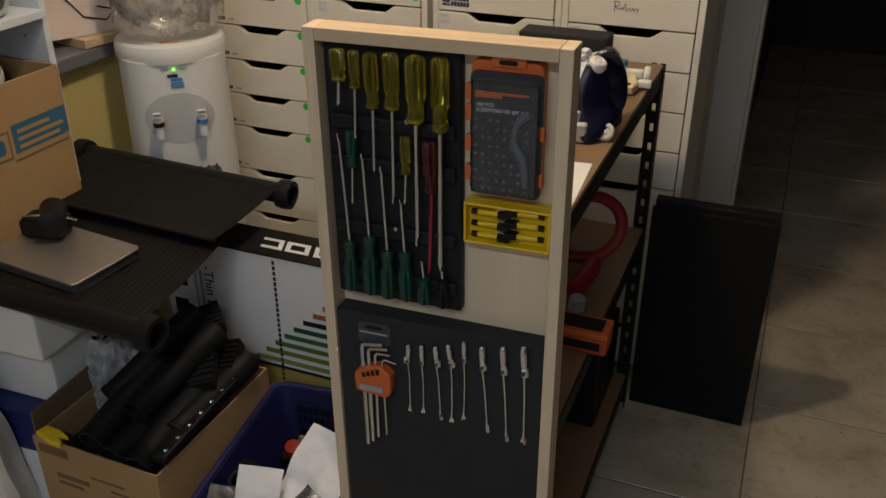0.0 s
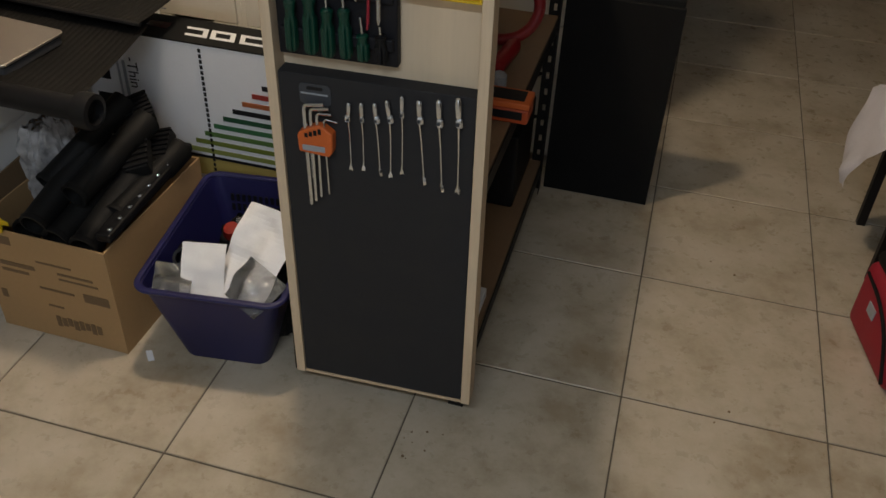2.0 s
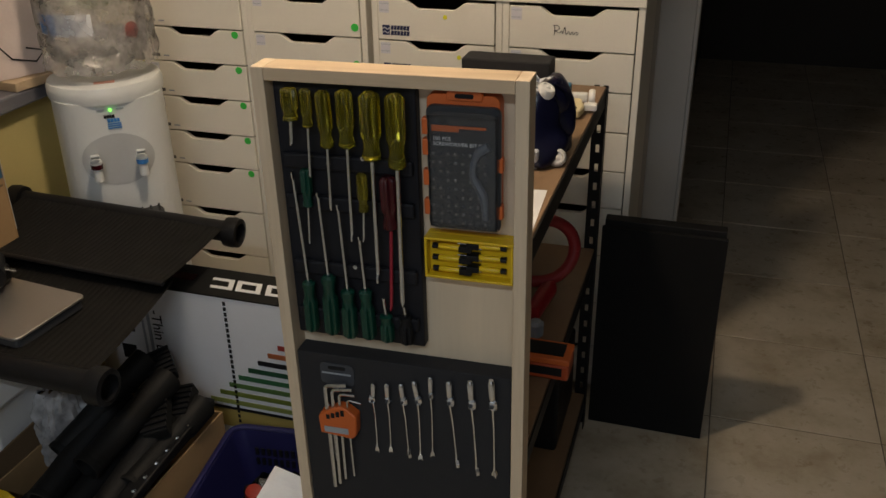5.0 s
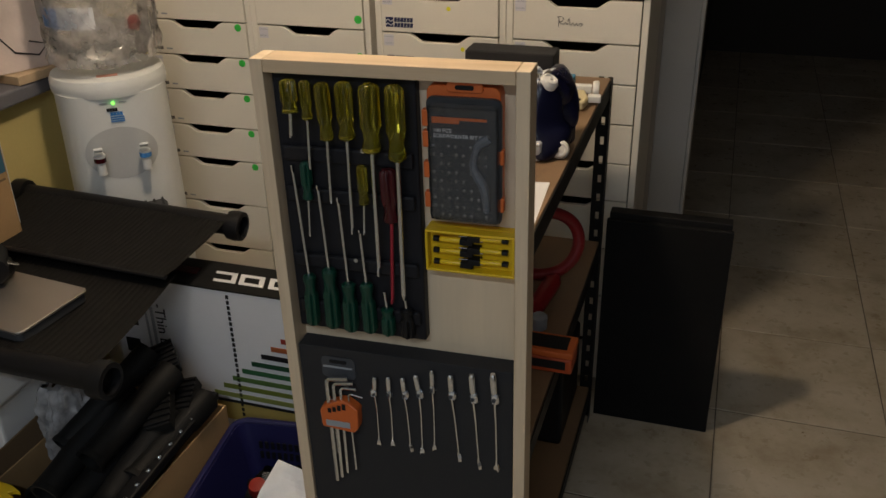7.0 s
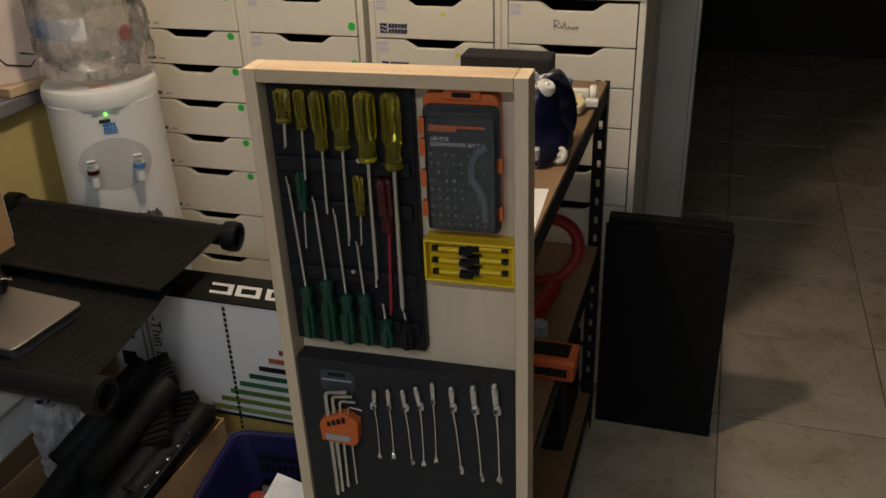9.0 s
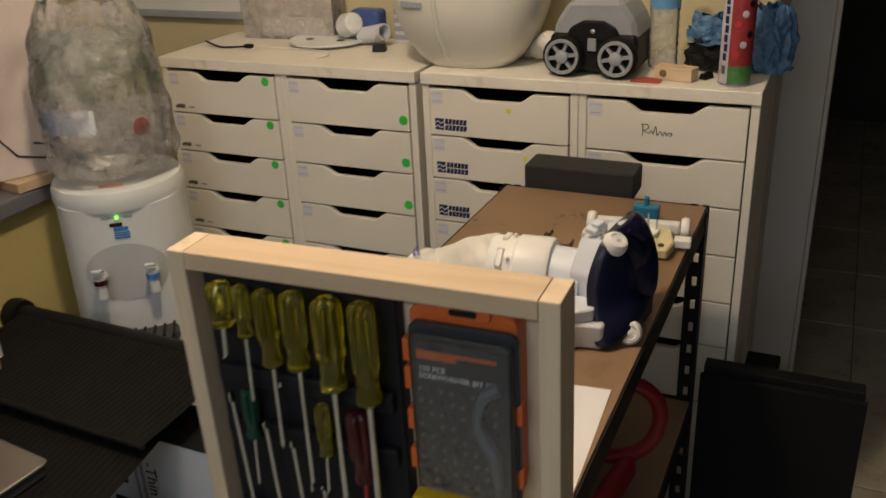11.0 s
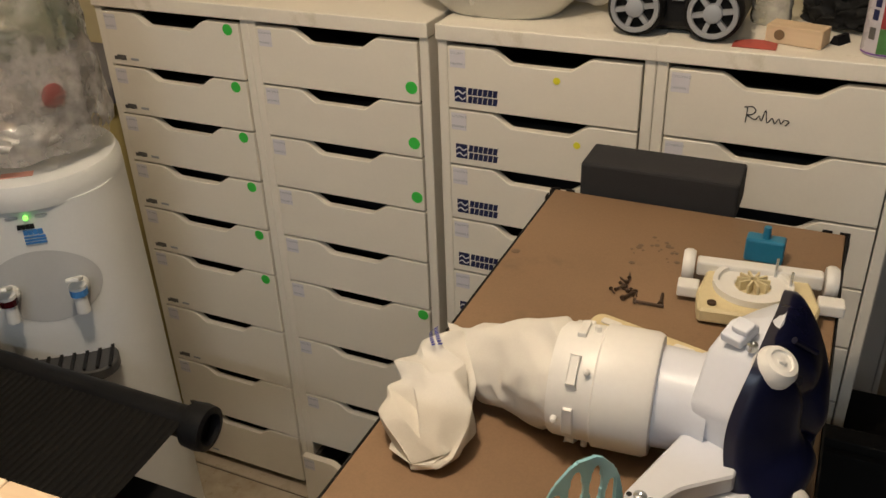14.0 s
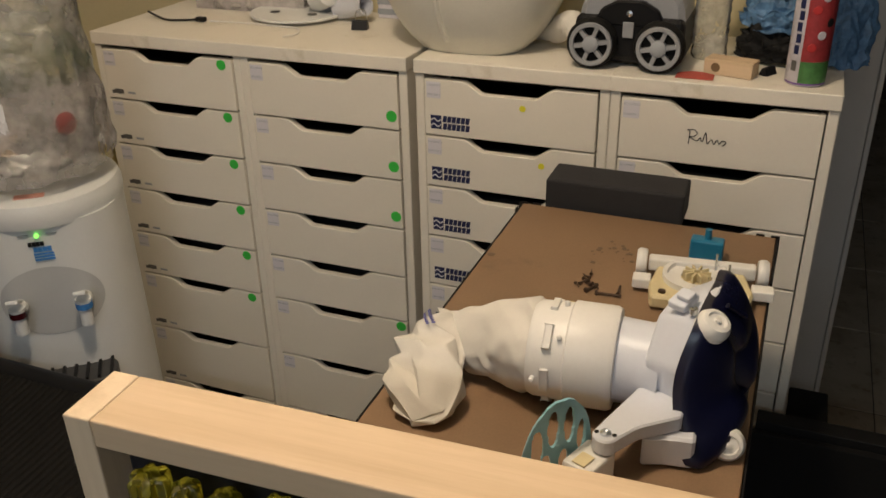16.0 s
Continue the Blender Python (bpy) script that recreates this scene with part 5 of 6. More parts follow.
part("fabric", sheet(drape, 44, 18), M_CLOTH, rs, smooth=True)
part("core_tube", lathed([(0.030, 0.40), (0.046, 0.462), (0.050, 0.52), (0.040, 0.566), (0.020, 0.575), (0.0, 0.572)], 24), M_CARD, rs, "tan cardboard core", smooth=True)

# ---- monitor box with graphics ----
mb = thing("monitor_box", pose(0, 0, 0), "white monitor carton with coloured bar graphics and black top", "carton")
part("front_panel", boxed(-1.255, -0.575, 1.690, 1.6935, 0, 0.574), M_PAPER, mb)
part("back_panel", boxed(-1.255, -0.575, 1.8065, 1.810, 0, 0.574), M_PAPER, mb)
part("end_panel", boxed(-1.255, -1.2515, 1.6937, 1.8063, 0, 0.574), M_PAPER, mb)
part("end_panel", boxed(-0.5785, -0.575, 1.6937, 1.8063, 0, 0.574), M_PAPER, mb)
top = part("top_flap", boxed(-1.256, -0.574, 1.689, 1.811, 0.5745, 0.578), M_BLACKMATT, mb, "black printed top flap")
part("flap_patch", boxed(-1.10, -1.04, 1.74, 1.77, 0.5782, 0.5788), M_REDH, top)
for x, w, ends in ((-0.962, 0.058, "r"), (-0.893, 0.064, "lr"), (-0.815, 0.066, "l")):
    o = bmesh.new()
    tw_ = Matrix(((1, -0.35, 0, 0), (0, 1, 0, 0), (0, 0, 1, 0), (0, 0, 0, 1)))
    for x0, x1, y0, y1 in ((-w / 2, w / 2, -0.023, -0.012), (-w / 2, w / 2, 0.012, 0.023)) + (((w / 2 - 0.013, w / 2, -0.012, 0.012),) if "r" in ends else ()) + (((-w / 2, -w / 2 + 0.013, -0.012, 0.012),) if "l" in ends else ()):
        box(o, x0, x1, y0, y1, 0.5782, 0.5788)
    bmesh.ops.transform(o, matrix=Matrix.Translation((x, 1.745, 0)) @ tw_, verts=o.verts)
    part("logo_shape", o, M_LABELW, top)
part("print_panel", boxed(-1.2545, -0.5755, 1.6888, 1.6898, 0.205, 0.262), plain("ochre_print", (0.40, 0.30, 0.08), 0.7, vary=0.06), mb)
part("print_panel", boxed(-1.2545, -0.5755, 1.6880, 1.6887, 0.258, 0.266), M_BLACKINK, mb)
bars = ((0.0, (0.010, 0.010, 0.012)), (0.0, (0.28, 0.03, 0.02)), (0.0, (0.36, 0.10, 0.03)), (0.0, (0.012, 0.012, 0.014)), (0.0, (0.012, 0.07, 0.03)), (0.0, (0.03, 0.13, 0.05)), (0.0, (0.08, 0.16, 0.04)), (0.0, (0.15, 0.19, 0.03)), (0.0, (0.22, 0.25, 0.06)))
for i, (_, c) in enumerate(bars):
    z = 0.487 - 0.0258 * i
    part("colour_bar", boxed(-0.775 - 0.0285 * i, -0.577, 1.6885, 1.6898, z - 0.0065, z + 0.0065), plain("bar_print", c, 0.6, vary=0.08, bumpy=0), mb)
st = bmesh.new()
for k in range(24):
    z = 0.565 - 0.0145 * k
    box(st, -0.934, -0.927, 1.6885, 1.6898, z - 0.010, z)
part("perforation_stripe", st, M_BLACKINK, mb, "dashed black tear strip")
lettering("-Thin LED Mon", 0.040, M_BLACKINK, mb, pose(-1.135, 1.6892, 0.512, 90, 90, 0), align="LEFT", depth=0.0003)
part("print_bar", boxed(-1.150, -1.142, 1.6885, 1.6898, 0.33, 0.50), M_LABELGREY, mb)
part("print_bar", boxed(-1.166, -1.160, 1.6885, 1.6898, 0.38, 0.50), M_LABELGREY, mb)
part("print_block", boxed(-1.235, -1.195, 1.6885, 1.6898, 0.36, 0.40), M_BLACKINK, mb)
part("print_block", boxed(-1.215, -1.190, 1.6885, 1.6898, 0.44, 0.475), M_BLACKINK, mb)

# ---- carton of black pipes ----
ct = thing("open_carton", pose(-1.108, 1.213, 0, 0, 0, -1.0), "open brown carton packed with black pipe fittings", "carton")
W, DD, H = 0.168, 0.415, 0.300
for nm, q in (("front_wall", (-W, W, 0, 0.005)), ("back_wall", (-W, W, DD - 0.005, DD)), ("side_wall", (-W, -W + 0.005, 0.0052, DD - 0.0052)), ("side_wall", (W - 0.005, W, 0.0052, DD - 0.0052))):
    part(nm, boxed(*q, 0.0, H, bev=0.001, seg=1), M_CARD, ct)
part("carton_floor", boxed(-W + 0.0052, W - 0.0052, 0.0052, DD - 0.0052, 0.001, 0.006), M_CARD, ct)
part("side_flap", prism(bmesh.new(), [(0.01, 0.30), (0.40, 0.30), (0.40, 0.375), (0.01, 0.352)], -W - 0.002, -W + 0.002, "x"), M_CARDIN, ct, "dark folded side flap")
for a, b, z0, z1 in ((-0.155, -0.075, 0.262, 0.285), (-0.120, -0.030, 0.200, 0.212), (-0.120, -0.050, 0.182, 0.190), (-0.020, 0.070, 0.228, 0.233), (0.030, 0.120, 0.205, 0.211), (0.030, 0.130, 0.190, 0.195), (-0.030, 0.060, 0.150, 0.156), (0.085, 0.150, 0.140, 0.165), (-0.145, -0.130, 0.095, 0.120), (-0.02, 0.02, 0.10, 0.105)):
    part("print_bar", boxed(a, b, -0.0012, -0.0002, z0, z1), M_CARDIN, ct)
for k in range(8):
    part("print_block", boxed(-0.010 + k * 0.0155, 0.002 + k * 0.0155, -0.0012, -0.0002, 0.040 + 0.004 * (k % 3), 0.072 - 0.003 * (k % 2)), M_CARDIN, ct)
random.seed(9)


M_PIPE = plain("dull_black_pipe", (0.006, 0.006, 0.006), 0.6, vary=0.2, bumpy=0.1)


def pipe_fitting(a, b, r):
    p = thing("pipe_fitting", Matrix.Translation(a), "black plastic pipe end lying in the open carton", "pipe", "pipes in the carton")
    e = Vector(b) - Vector(a)
    ln = e.length
    m = along((0, 0, 0), e)
    part("tube", lathed([(r * 0.84, 0.03), (r * 0.84, 0.0), (r, 0.0), (r, ln * 0.7), (r * 1.12, ln * 0.72), (r * 1.12, ln), (r * 0.9, ln), (r * 0.9, ln - 0.02), (0, ln - 0.02)], 22, m), M_PIPE, p, smooth=True)
    part("bore", lathed([(0.0, 0.0305), (r * 0.838, 0.0305)], 22, m), M_BLACKINK, p)
    part("rim", lathed([(r * 0.86, -0.002), (r * 1.06, -0.002), (r * 1.08, 0.006), (r * 1.0, 0.012), (r * 0.86, -0.002)], 22, m), M_BLACKMATT, p, smooth=True)


for a, b, r in (((-1.160, 1.225, 0.325), (-1.150, 1.50, 0.400), 0.032), ((-1.115, 1.228, 0.292), (-1.085, 1.52, 0.345), 0.033), ((-1.045, 1.225, 0.290), (-1.045, 1.50, 0.350), 0.033), ((-1.095, 1.295, 0.372), (-1.055, 1.55, 0.43), 0.030), ((-1.205, 1.245, 0.285), (-1.210, 1.52, 0.315), 0.030), ((-1.19, 1.33, 0.36), (-1.12, 1.57, 0.46), 0.028), ((-1.02, 1.32, 0.315), (-1.00, 1.58, 0.345), 0.030)):
    pipe_fitting((a[0] + 0.045, a[1], a[2]), (b[0] + 0.045, b[1], b[2]), r)
cb = thing("chrome_stud_strip", pose(-0.950, 1.232, 0.322, 3.5), "black strip with a row of small chrome studs", "fitting strip")
part("strip_body", boxed(-0.018, 0.018, 0, 0.37, -0.010, 0.012, bev=0.004), M_BLACK, cb)
for k in range(9):
    part("stud", lathed([(0.0055, 0), (0.0055, 0.003), (0.003, 0.006), (0, 0.0065)], 10, pose(0.008, 0.02 + 0.041 * k, 0.0122)), M_CHROME, cb, smooth=True)
for (x, y, z, a, w, l) in ((-0.995, 1.47, 0.385, 25, 0.055, 0.10), (-0.985, 1.55, 0.365, 12, 0.05, 0.09), (-1.045, 1.575, 0.44, 40, 0.06, 0.08)):
    g = thing("ribbed_block", pose(x, y, z, 18, -14, a), "black ribbed plastic block among the pipes", "fitting", "ribbed blocks")
    part("block_core", boxed(-w / 2, w / 2, -l / 2, l / 2, -0.018, 0.014, bev=0.004), M_BLACKMATT, g)
    for k in range(6):
        part("rib", boxed(-w / 2 - 0.002, w / 2 + 0.002, -l / 2 + l * (k + 0.25) / 6, -l / 2 + l * (k + 0.7) / 6, 0.0142, 0.020, bev=0.001), M_BLACK, g)
solid("packing_film", crumple(-1.195, 1.425, 0.058, 0.165, 0.295, 1.7, 1.3), glassy("packing_film_white", (0.78, 0.79, 0.82), 0.2, 0.6, 1.2), "crumpled translucent white packing film beside the pipes", "packing film", smooth=True)
yt = thing("yellow_spanner_tag", pose(-1.232, 1.222, 0.303, 0, 0, -12), "bright yellow plastic hook tag on the carton edge", "tag")
part("tag_plate", prism(bmesh.new(), [(-0.030, -0.012), (0.020, -0.016), (0.052, -0.010), (0.046, 0.0), (0.026, 0.002), (0.030, 0.012), (0.046, 0.016), (0.012, 0.022), (-0.028, 0.016)], 0.0, 0.012, "z", 0.002), M_YEL, yt)

# ---- blue basket ----
bk = thing("shopping_basket", pose(-0.738, 1.444, 0, 0, 0, 7), "dark blue slotted shopping basket full of packets and papers", "basket")


def tub(u, v):
    pts = round_rect(0.205 + 0.110 * v, 0.370 + 0.085 * v, 0.030, 6)
    n = len(pts)
    t = u * n
    i = int(t) % n
    f = t - int(t)
    a, b = pts[i], pts[(i + 1) % n]
    return Vector((a[0] + (b[0] - a[0]) * f, a[1] + (b[1] - a[1]) * f, 0.004 + 0.230 * v))


bm = sheet(tub, 56, 10)
bmesh.ops.remove_doubles(bm, verts=bm.verts, dist=0.0004)
bmesh.ops.solidify(bm, geom=bm.faces[:], thickness=0.003)
part("basket_wall", bm, M_BLUEBASKET, bk, smooth=True)
part("basket_floor", prism(bmesh.new(), round_rect(0.201, 0.366, 0.028, 5), 0.001, 0.006, "z"), M_BLUEBASKET, bk)
rim = bmesh.new()
pts = round_rect(0.330, 0.470, 0.036, 6)
sweep(rim, [(x, y, 0.236) for x, y in pts + pts[:2]], 0.008, 8, 0.8)
part("rim", rim, M_BLUEBASKET, bk, smooth=True)
for k in range(8):
    x = -0.056 + 0.016 * k
    part("slot", boxed(x - 0.004, x + 0.004, -0.2235, -0.2215, 0.184, 0.208, m=pose(0, 0.006, 0, 0, 0, 0)), M_LABELGREY if k % 3 == 1 else M_BLACKINK, bk)
for k in range(14):
    for j in range(2):
        x = -0.098 + 0.0150 * k
        part("mesh_hole", boxed(x - 0.004, x + 0.004, 0.2030, 0.2060, 0.150 + j * 0.030, 0.170 + j * 0.030), M_BLACKINK, bk)


def wad(cx, cy, cz, w, d, h, rz, rx, seed):
    def fn(u, v):
        x, y = (u - 0.5) * w, (v - 0.5) * d
        n = noise.noise(Vector((x * 12 + seed, y * 12, seed)))
        q = noise.noise(Vector((x * 30 + seed, y * 30, seed)))
        return Vector((x, y, h * n + 0.2 * h * q))
    bm = sheet(fn, 20, 24, 0.0006)
    bmesh.ops.transform(bm, matrix=pose(cx, cy, cz, rx, 0, rz), verts=bm.verts)
    return bm


for i, (x, y, z, w, d, h, rz, rx, nm) in enumerate(((-0.655, 1.345, 0.262, 0.15, 0.23, 0.022, -14, 38, 0), (-0.755, 1.285, 0.240, 0.10, 0.13, 0.016, 12, 52, 0), (-0.625, 1.270, 0.240, 0.12, 0.10, 0.03, -30, 30, 1), (-0.815, 1.262, 0.228, 0.08, 0.08, 0.03, 20, 30, 1), (-0.70, 1.47, 0.20, 0.15, 0.12, 0.03, 10, 15, 1))):
    if nm == 0:
        o = solid("crumpled_leaflet", wad(x, y, z, w, d, h, rz, rx, i * 3.3), M_PAPER, "crumpled white printed leaflet in the basket", "leaflet", "leaflets in the basket")
        mo = pose(x, y, z, rx, 0, rz)
    else:
        solid("plastic_packet", wad(x, y, z, w, d, h, rz, rx, i * 3.3), glassy("packet_film", (0.42, 0.44, 0.46), 0.1, 0.3), "crumpled clear plastic packet in the basket", "packet", "packets in the basket")
solid("black_hose_end", lathed([(0.020, 0), (0.026, 0), (0.027, 0.10), (0.020, 0.10), (0.020, 0)], 20, pose(-0.855, 1.400, 0.190, 62, 10, 20)), M_BLACK, "short black hose end inside the basket", "hose", smooth=True)
solid("red_plug", lathed([(0.0, 0), (0.022, 0), (0.024, 0.012), (0.018, 0.03), (0, 0.032)], 18, pose(-0.785, 1.49, 0.190, 20)), plain("red_plastic", (0.28, 0.02, 0.012), 0.4), "small red plastic cap in the basket", "cap", smooth=True)
for i, (x, y, z, r) in enumerate(((-0.76, 1.52, 0.02, 0.075), (-0.67, 1.40, 0.02, 0.075), (-0.75, 1.36, 0.02, 0.07), (-0.68, 1.54, 0.02, 0.07))):
    b = solid("wrapped_parcel", crumple(x, y, r, 0.19, z, i * 2.2, 0.9), M_BLACKMATT, "dark wrapped bundle at the bottom of the basket", "bundle", "bundles in the basket", smooth=True)


# ---- drawer stickers ----
M_GDOT = plain("green_dot_sticker", (0.04, 0.52, 0.06), 0.6, vary=0.06, bumpy=0)
M_YDOT = plain("yellow_dot_sticker", (0.75, 0.70, 0.03), 0.6, vary=0.06, bumpy=0)
M_NAVYPR = plain("navy_logo_print", (0.008, 0.014, 0.07), 0.5, vary=0.1, bumpy=0)
M_FADED = plain("faded_black_print", (0.10, 0.095, 0.09), 0.6, vary=0.3, blot=60, bumpy=0)
M_LILAC = plain("label_paper", (0.66, 0.64, 0.68), 0.7, vary=0.03, bumpy=0)


def drawers_of(c):
    return sorted((o for o in c.children if o.name.split(".")[0] == "drawer"), key=lambda o: -o.location.z)


def stick(dr, x0, x1, z0, z1, mat_, name, out=0.0004):
    return part(name, boxed(x0, x1, -0.0041 - out, -0.0041, z0, z1), mat_, dr)


random.seed(12)
for ci, c in enumerate(cabs):
    for k, dr in enumerate(drawers_of(c)):
        h = STEPS[k] - STEPS[k + 1] - 0.004
        lf = -CAB_W / 2 + 0.0195
        stick(dr, lf + 0.004, lf + 0.031, h - 0.034, h - 0.004, M_LILAC, "paper_label")
        lettering("COLUMN " + "ABCD"[ci], 0.0052, M_LABELGREY, dr, pose(lf + 0.005, -0.0049, h - 0.0115, 90), depth=0.0001)
        lettering("DRAWER " + str(k + 1), 0.0052, M_LABELGREY, dr, pose(lf + 0.005, -0.0049, h - 0.029, 90), depth=0.0001)
        if ci == 0 and k < 6:
            part("dot_sticker", lathed([(0.0105, 0.0), (0.0105, 0.0006), (0, 0.0007)], 20, pose(-1.2155 - random.uniform(0, 0.003) - c.location.x - CAB_W / 2, -0.0041, h - 0.011, 90)), M_GDOT, dr)
        if ci == 0:
            for a in range(4):
                stick(dr, lf + 0.010 + 0.0075 * a, lf + 0.0171 + 0.0075 * a, 0.010 + 0.001 * (a % 2), 0.0205 - 0.003 * (a == 0), M_FADED, "logo_shape")
            stick(dr, lf + 0.051, lf + 0.070, 0.012, 0.0165, M_LABELGREY, "word_bar")
        if ci == 1 and k in (0, 1, 2, 5):
            z = 0.026 if k < 3 else h - 0.010
            part("dot_sticker", lathed([(0.0110, 0.0), (0.0110, 0.0006), (0, 0.0007)], 20, pose(-0.851 - c.location.x - CAB_W / 2, -0.0041, z, 90)), M_GDOT, dr)
        if ci == 2 and k < 6:
            g = stick(dr, lf + 0.011, lf + 0.032, 0.012, 0.038, M_NAVYPR, "logo_shape")
            for z in (0.018, 0.028):
                part("logo_wave", sweep(bmesh.new(), smooth_path([(lf + 0.012, -0.0049, z), (lf + 0.018, -0.0049, z + 0.004), (lf + 0.025, -0.0049, z - 0.001), (lf + 0.031, -0.0049, z + 0.003)], 4), 0.0012, 5), M_LILAC, g)
            for row, z in ((0, 0.026), (1, 0.012)):
                for a in range(6):
                    part("logo_letter_shape", prism(bmesh.new(), [(lf + 0.034 + 0.0088 * a, z), (lf + 0.0415 + 0.0088 * a, z), (lf + 0.0435 + 0.0088 * a, z + 0.0118), (lf + 0.036 + 0.0088 * a, z + 0.0118)], -0.0045, -0.0041, "y"), M_NAVYPR, dr)
        if ci == 2 and k in (0, 1):
            x = -0.597 if k == 0 else -0.560
            part("dot_sticker", lathed([(0.0058, 0.0), (0.0058, 0.0006), (0, 0.0007)], 16, pose(x - c.location.x - CAB_W / 2, -0.0041, (1.089 if k == 0 else 0.986) - STEPS[k + 1], 90)), M_YDOT, dr)
        if ci == 3 and k == 0:
            p = [(-0.048, 0.018), (-0.0475, 0.040), (-0.052, 0.041), (-0.040, 0.043), (-0.034, 0.037), (-0.040, 0.031), (-0.047, 0.030), (-0.034, 0.024), (-0.028, 0.030), (-0.024, 0.023), (-0.019, 0.040), (-0.015, 0.021), (-0.008, 0.029), (-0.003, 0.021), (0.002, 0.029), (0.006, 0.022), (0.011, 0.028), (0.018, 0.026), (0.013, 0.020)]
            part("pen_scrawl", sweep(bmesh.new(), smooth_path([(a * 0.9, -0.0046, b + 0.018) for a, b in p], 4), 0.0008, 5), M_BLACKINK, dr, "black pen scrawl")
        if ci == 1 and k == 8:
            dr.location.y -= 0.045

# ---- on top of the cabinets ----
TOP = 1.1625
M_HULL = plain("off_white_moulding", (0.68, 0.66, 0.58), 0.35, vary=0.05, blot=5, bumpy=0.03)
M_MIDGREY = plain("mid_grey_plastic", (0.30, 0.31, 0.33), 0.35, vary=0.08)
hull = thing("filter_canister", pose(-0.730, 2.500, TOP), "large off-white moulded canister with pen marks", "canister")


def hull_fn(u, v):
    a = 2 * math.pi * u
    k = 0.42 + 0.58 * math.sin(min(1.0, 0.06 + v * 1.9) * math.pi / 2) ** 0.62
    c, s = math.cos(a), math.sin(a)
    return Vector((0.176 * k * math.copysign(abs(c) ** 0.75, c), 0.140 * k * math.copysign(abs(s) ** 0.75, s), 0.34 * v))


bm = sheet(hull_fn, 56, 16)
bmesh.ops.remove_doubles(bm, verts=bm.verts, dist=0.0004)
bmesh.ops.holes_fill(bm, edges=[e for e in bm.edges if e.is_boundary])
part("canister_body", bm, M_HULL, hull, smooth=True)
part("seam_rib", sweep(bmesh.new(), [hull_fn(0.735, v / 12) + Vector((0, -0.001, 0)) for v in range(1, 13)], 0.006, 8), M_HULL, hull, smooth=True)
for k in range(5):
    q = hull_fn(0.66 + 0.012 * k, 0.42)
    part("pen_mark", boxed(q.x - 0.006, q.x + 0.004, q.y - 0.0035, q.y - 0.0005, q.z - 0.006, q.z + 0.006), M_LABELGREY, hull)
hose = thing("white_hose", pose(0, 0, 0), "limp off-white flexible sleeve lying behind the canister", "hose")
part("sleeve", sweep(bmesh.new(), smooth_path([(-0.63, 2.56, TOP + 0.022), (-0.585, 2.53, TOP + 0.028), (-0.555, 2.50, TOP + 0.048), (-0.535, 2.47, TOP + 0.052), (-0.520, 2.45, TOP + 0.026)]), [0.020] * 6 + [0.024] * 12 + [0.020] * 7, 12), M_CLOTH, hose, smooth=True)

rb = thing("pool_robot", pose(-0.433, 2.460, TOP), "dark pool robot with grey lid and spoked wheels", "pool cleaner")
part("underbody", boxed(-0.092, 0.092, -0.042, 0.110, 0.006, 0.085, bev=0.014, seg=3), M_BLACK, rb)
prof = [(-0.090, 0.060), (-0.082, 0.105), (-0.052, 0.150), (0.055, 0.152), (0.086, 0.108), (0.092, 0.060)]
part("upper_shell", prism(bmesh.new(), prof, -0.030, 0.105, "y", 0.010), M_MIDGREY, rb, "grey upper shell")
part("front_arch", prism(bmesh.new(), [(-0.060, 0.070), (-0.046, 0.098), (-0.020, 0.112), (0.022, 0.112), (0.048, 0.098), (0.062, 0.070)], -0.044, -0.0302, "y", 0.003), M_BLACK, rb)
part("front_badge", boxed(-0.008, 0.010, -0.0475, -0.0442, 0.052, 0.078, bev=0.001), M_MIDGREY, rb)
part("sensor_eye", lathed([(0.005, 0), (0.005, 0.003), (0, 0.004)], 12, pose(0.002, -0.0442, 0.092, 90)), M_CHROME, rb)
for x in (-0.056, 0.056):
    w = part("wheel", lathed([(0.024, 0.0), (0.040, 0.0), (0.042, 0.006), (0.042, 0.020), (0.038, 0.026), (0.031, 0.026), (0.030, 0.018), (0.0, 0.018)], 30, pose(x, -0.0425, 0.0425, 90)), M_BLACKMATT, rb, "black tyred wheel", smooth=True)
    part("wheel_ring", lathed([(0.0285, 0.0262), (0.0365, 0.0262), (0.0355, 0.0295), (0.0295, 0.0295), (0.0285, 0.0262)], 30, pose(x, -0.0425, 0.0425, 90)), M_MIDGREY, w, smooth=True)
    part("hub", lathed([(0.0135, 0.0182), (0.0135, 0.029), (0.011, 0.031), (0, 0.0315)], 20, pose(x, -0.0425, 0.0425, 90)), M_LABELGREY, w, smooth=True)
    for k in range(6):
        part("spoke", boxed(0.012, 0.031, -0.0034, 0.0034, 0.0184, 0.0268, m=pose(x, -0.0425, 0.0425, 90) @ pose(0, 0, 0, 0, 0, 60 * k + 10)), M_MIDGREY, w)

bt = thing("drink_bottle", pose(-0.310, 2.535, TOP), "clear ribbed drink bottle with a blue label", "bottle")
M_PET = glassy("clear_ribbed_plastic", (0.84, 0.85, 0.85), 0.05, 0.36, 1.18)
part("bottle_body", lathed([(0.0, 0.002), (0.028, 0.0), (0.031, 0.006)] + [(0.031 - 0.0018 * (i % 2), 0.012 + 0.009 * i) for i in range(12)] + [(0.031, 0.122), (0.031, 0.175), (0.024, 0.20), (0.013, 0.218), (0.013, 0.232)], 28), M_PET, bt, smooth=True)
part("bottle_label", lathed([(0.0315, 0.124), (0.0315, 0.168)], 28, caps=False), plain("light_blue_label", (0.12, 0.30, 0.52), 0.4, vary=0.12, blot=40), bt, smooth=True)
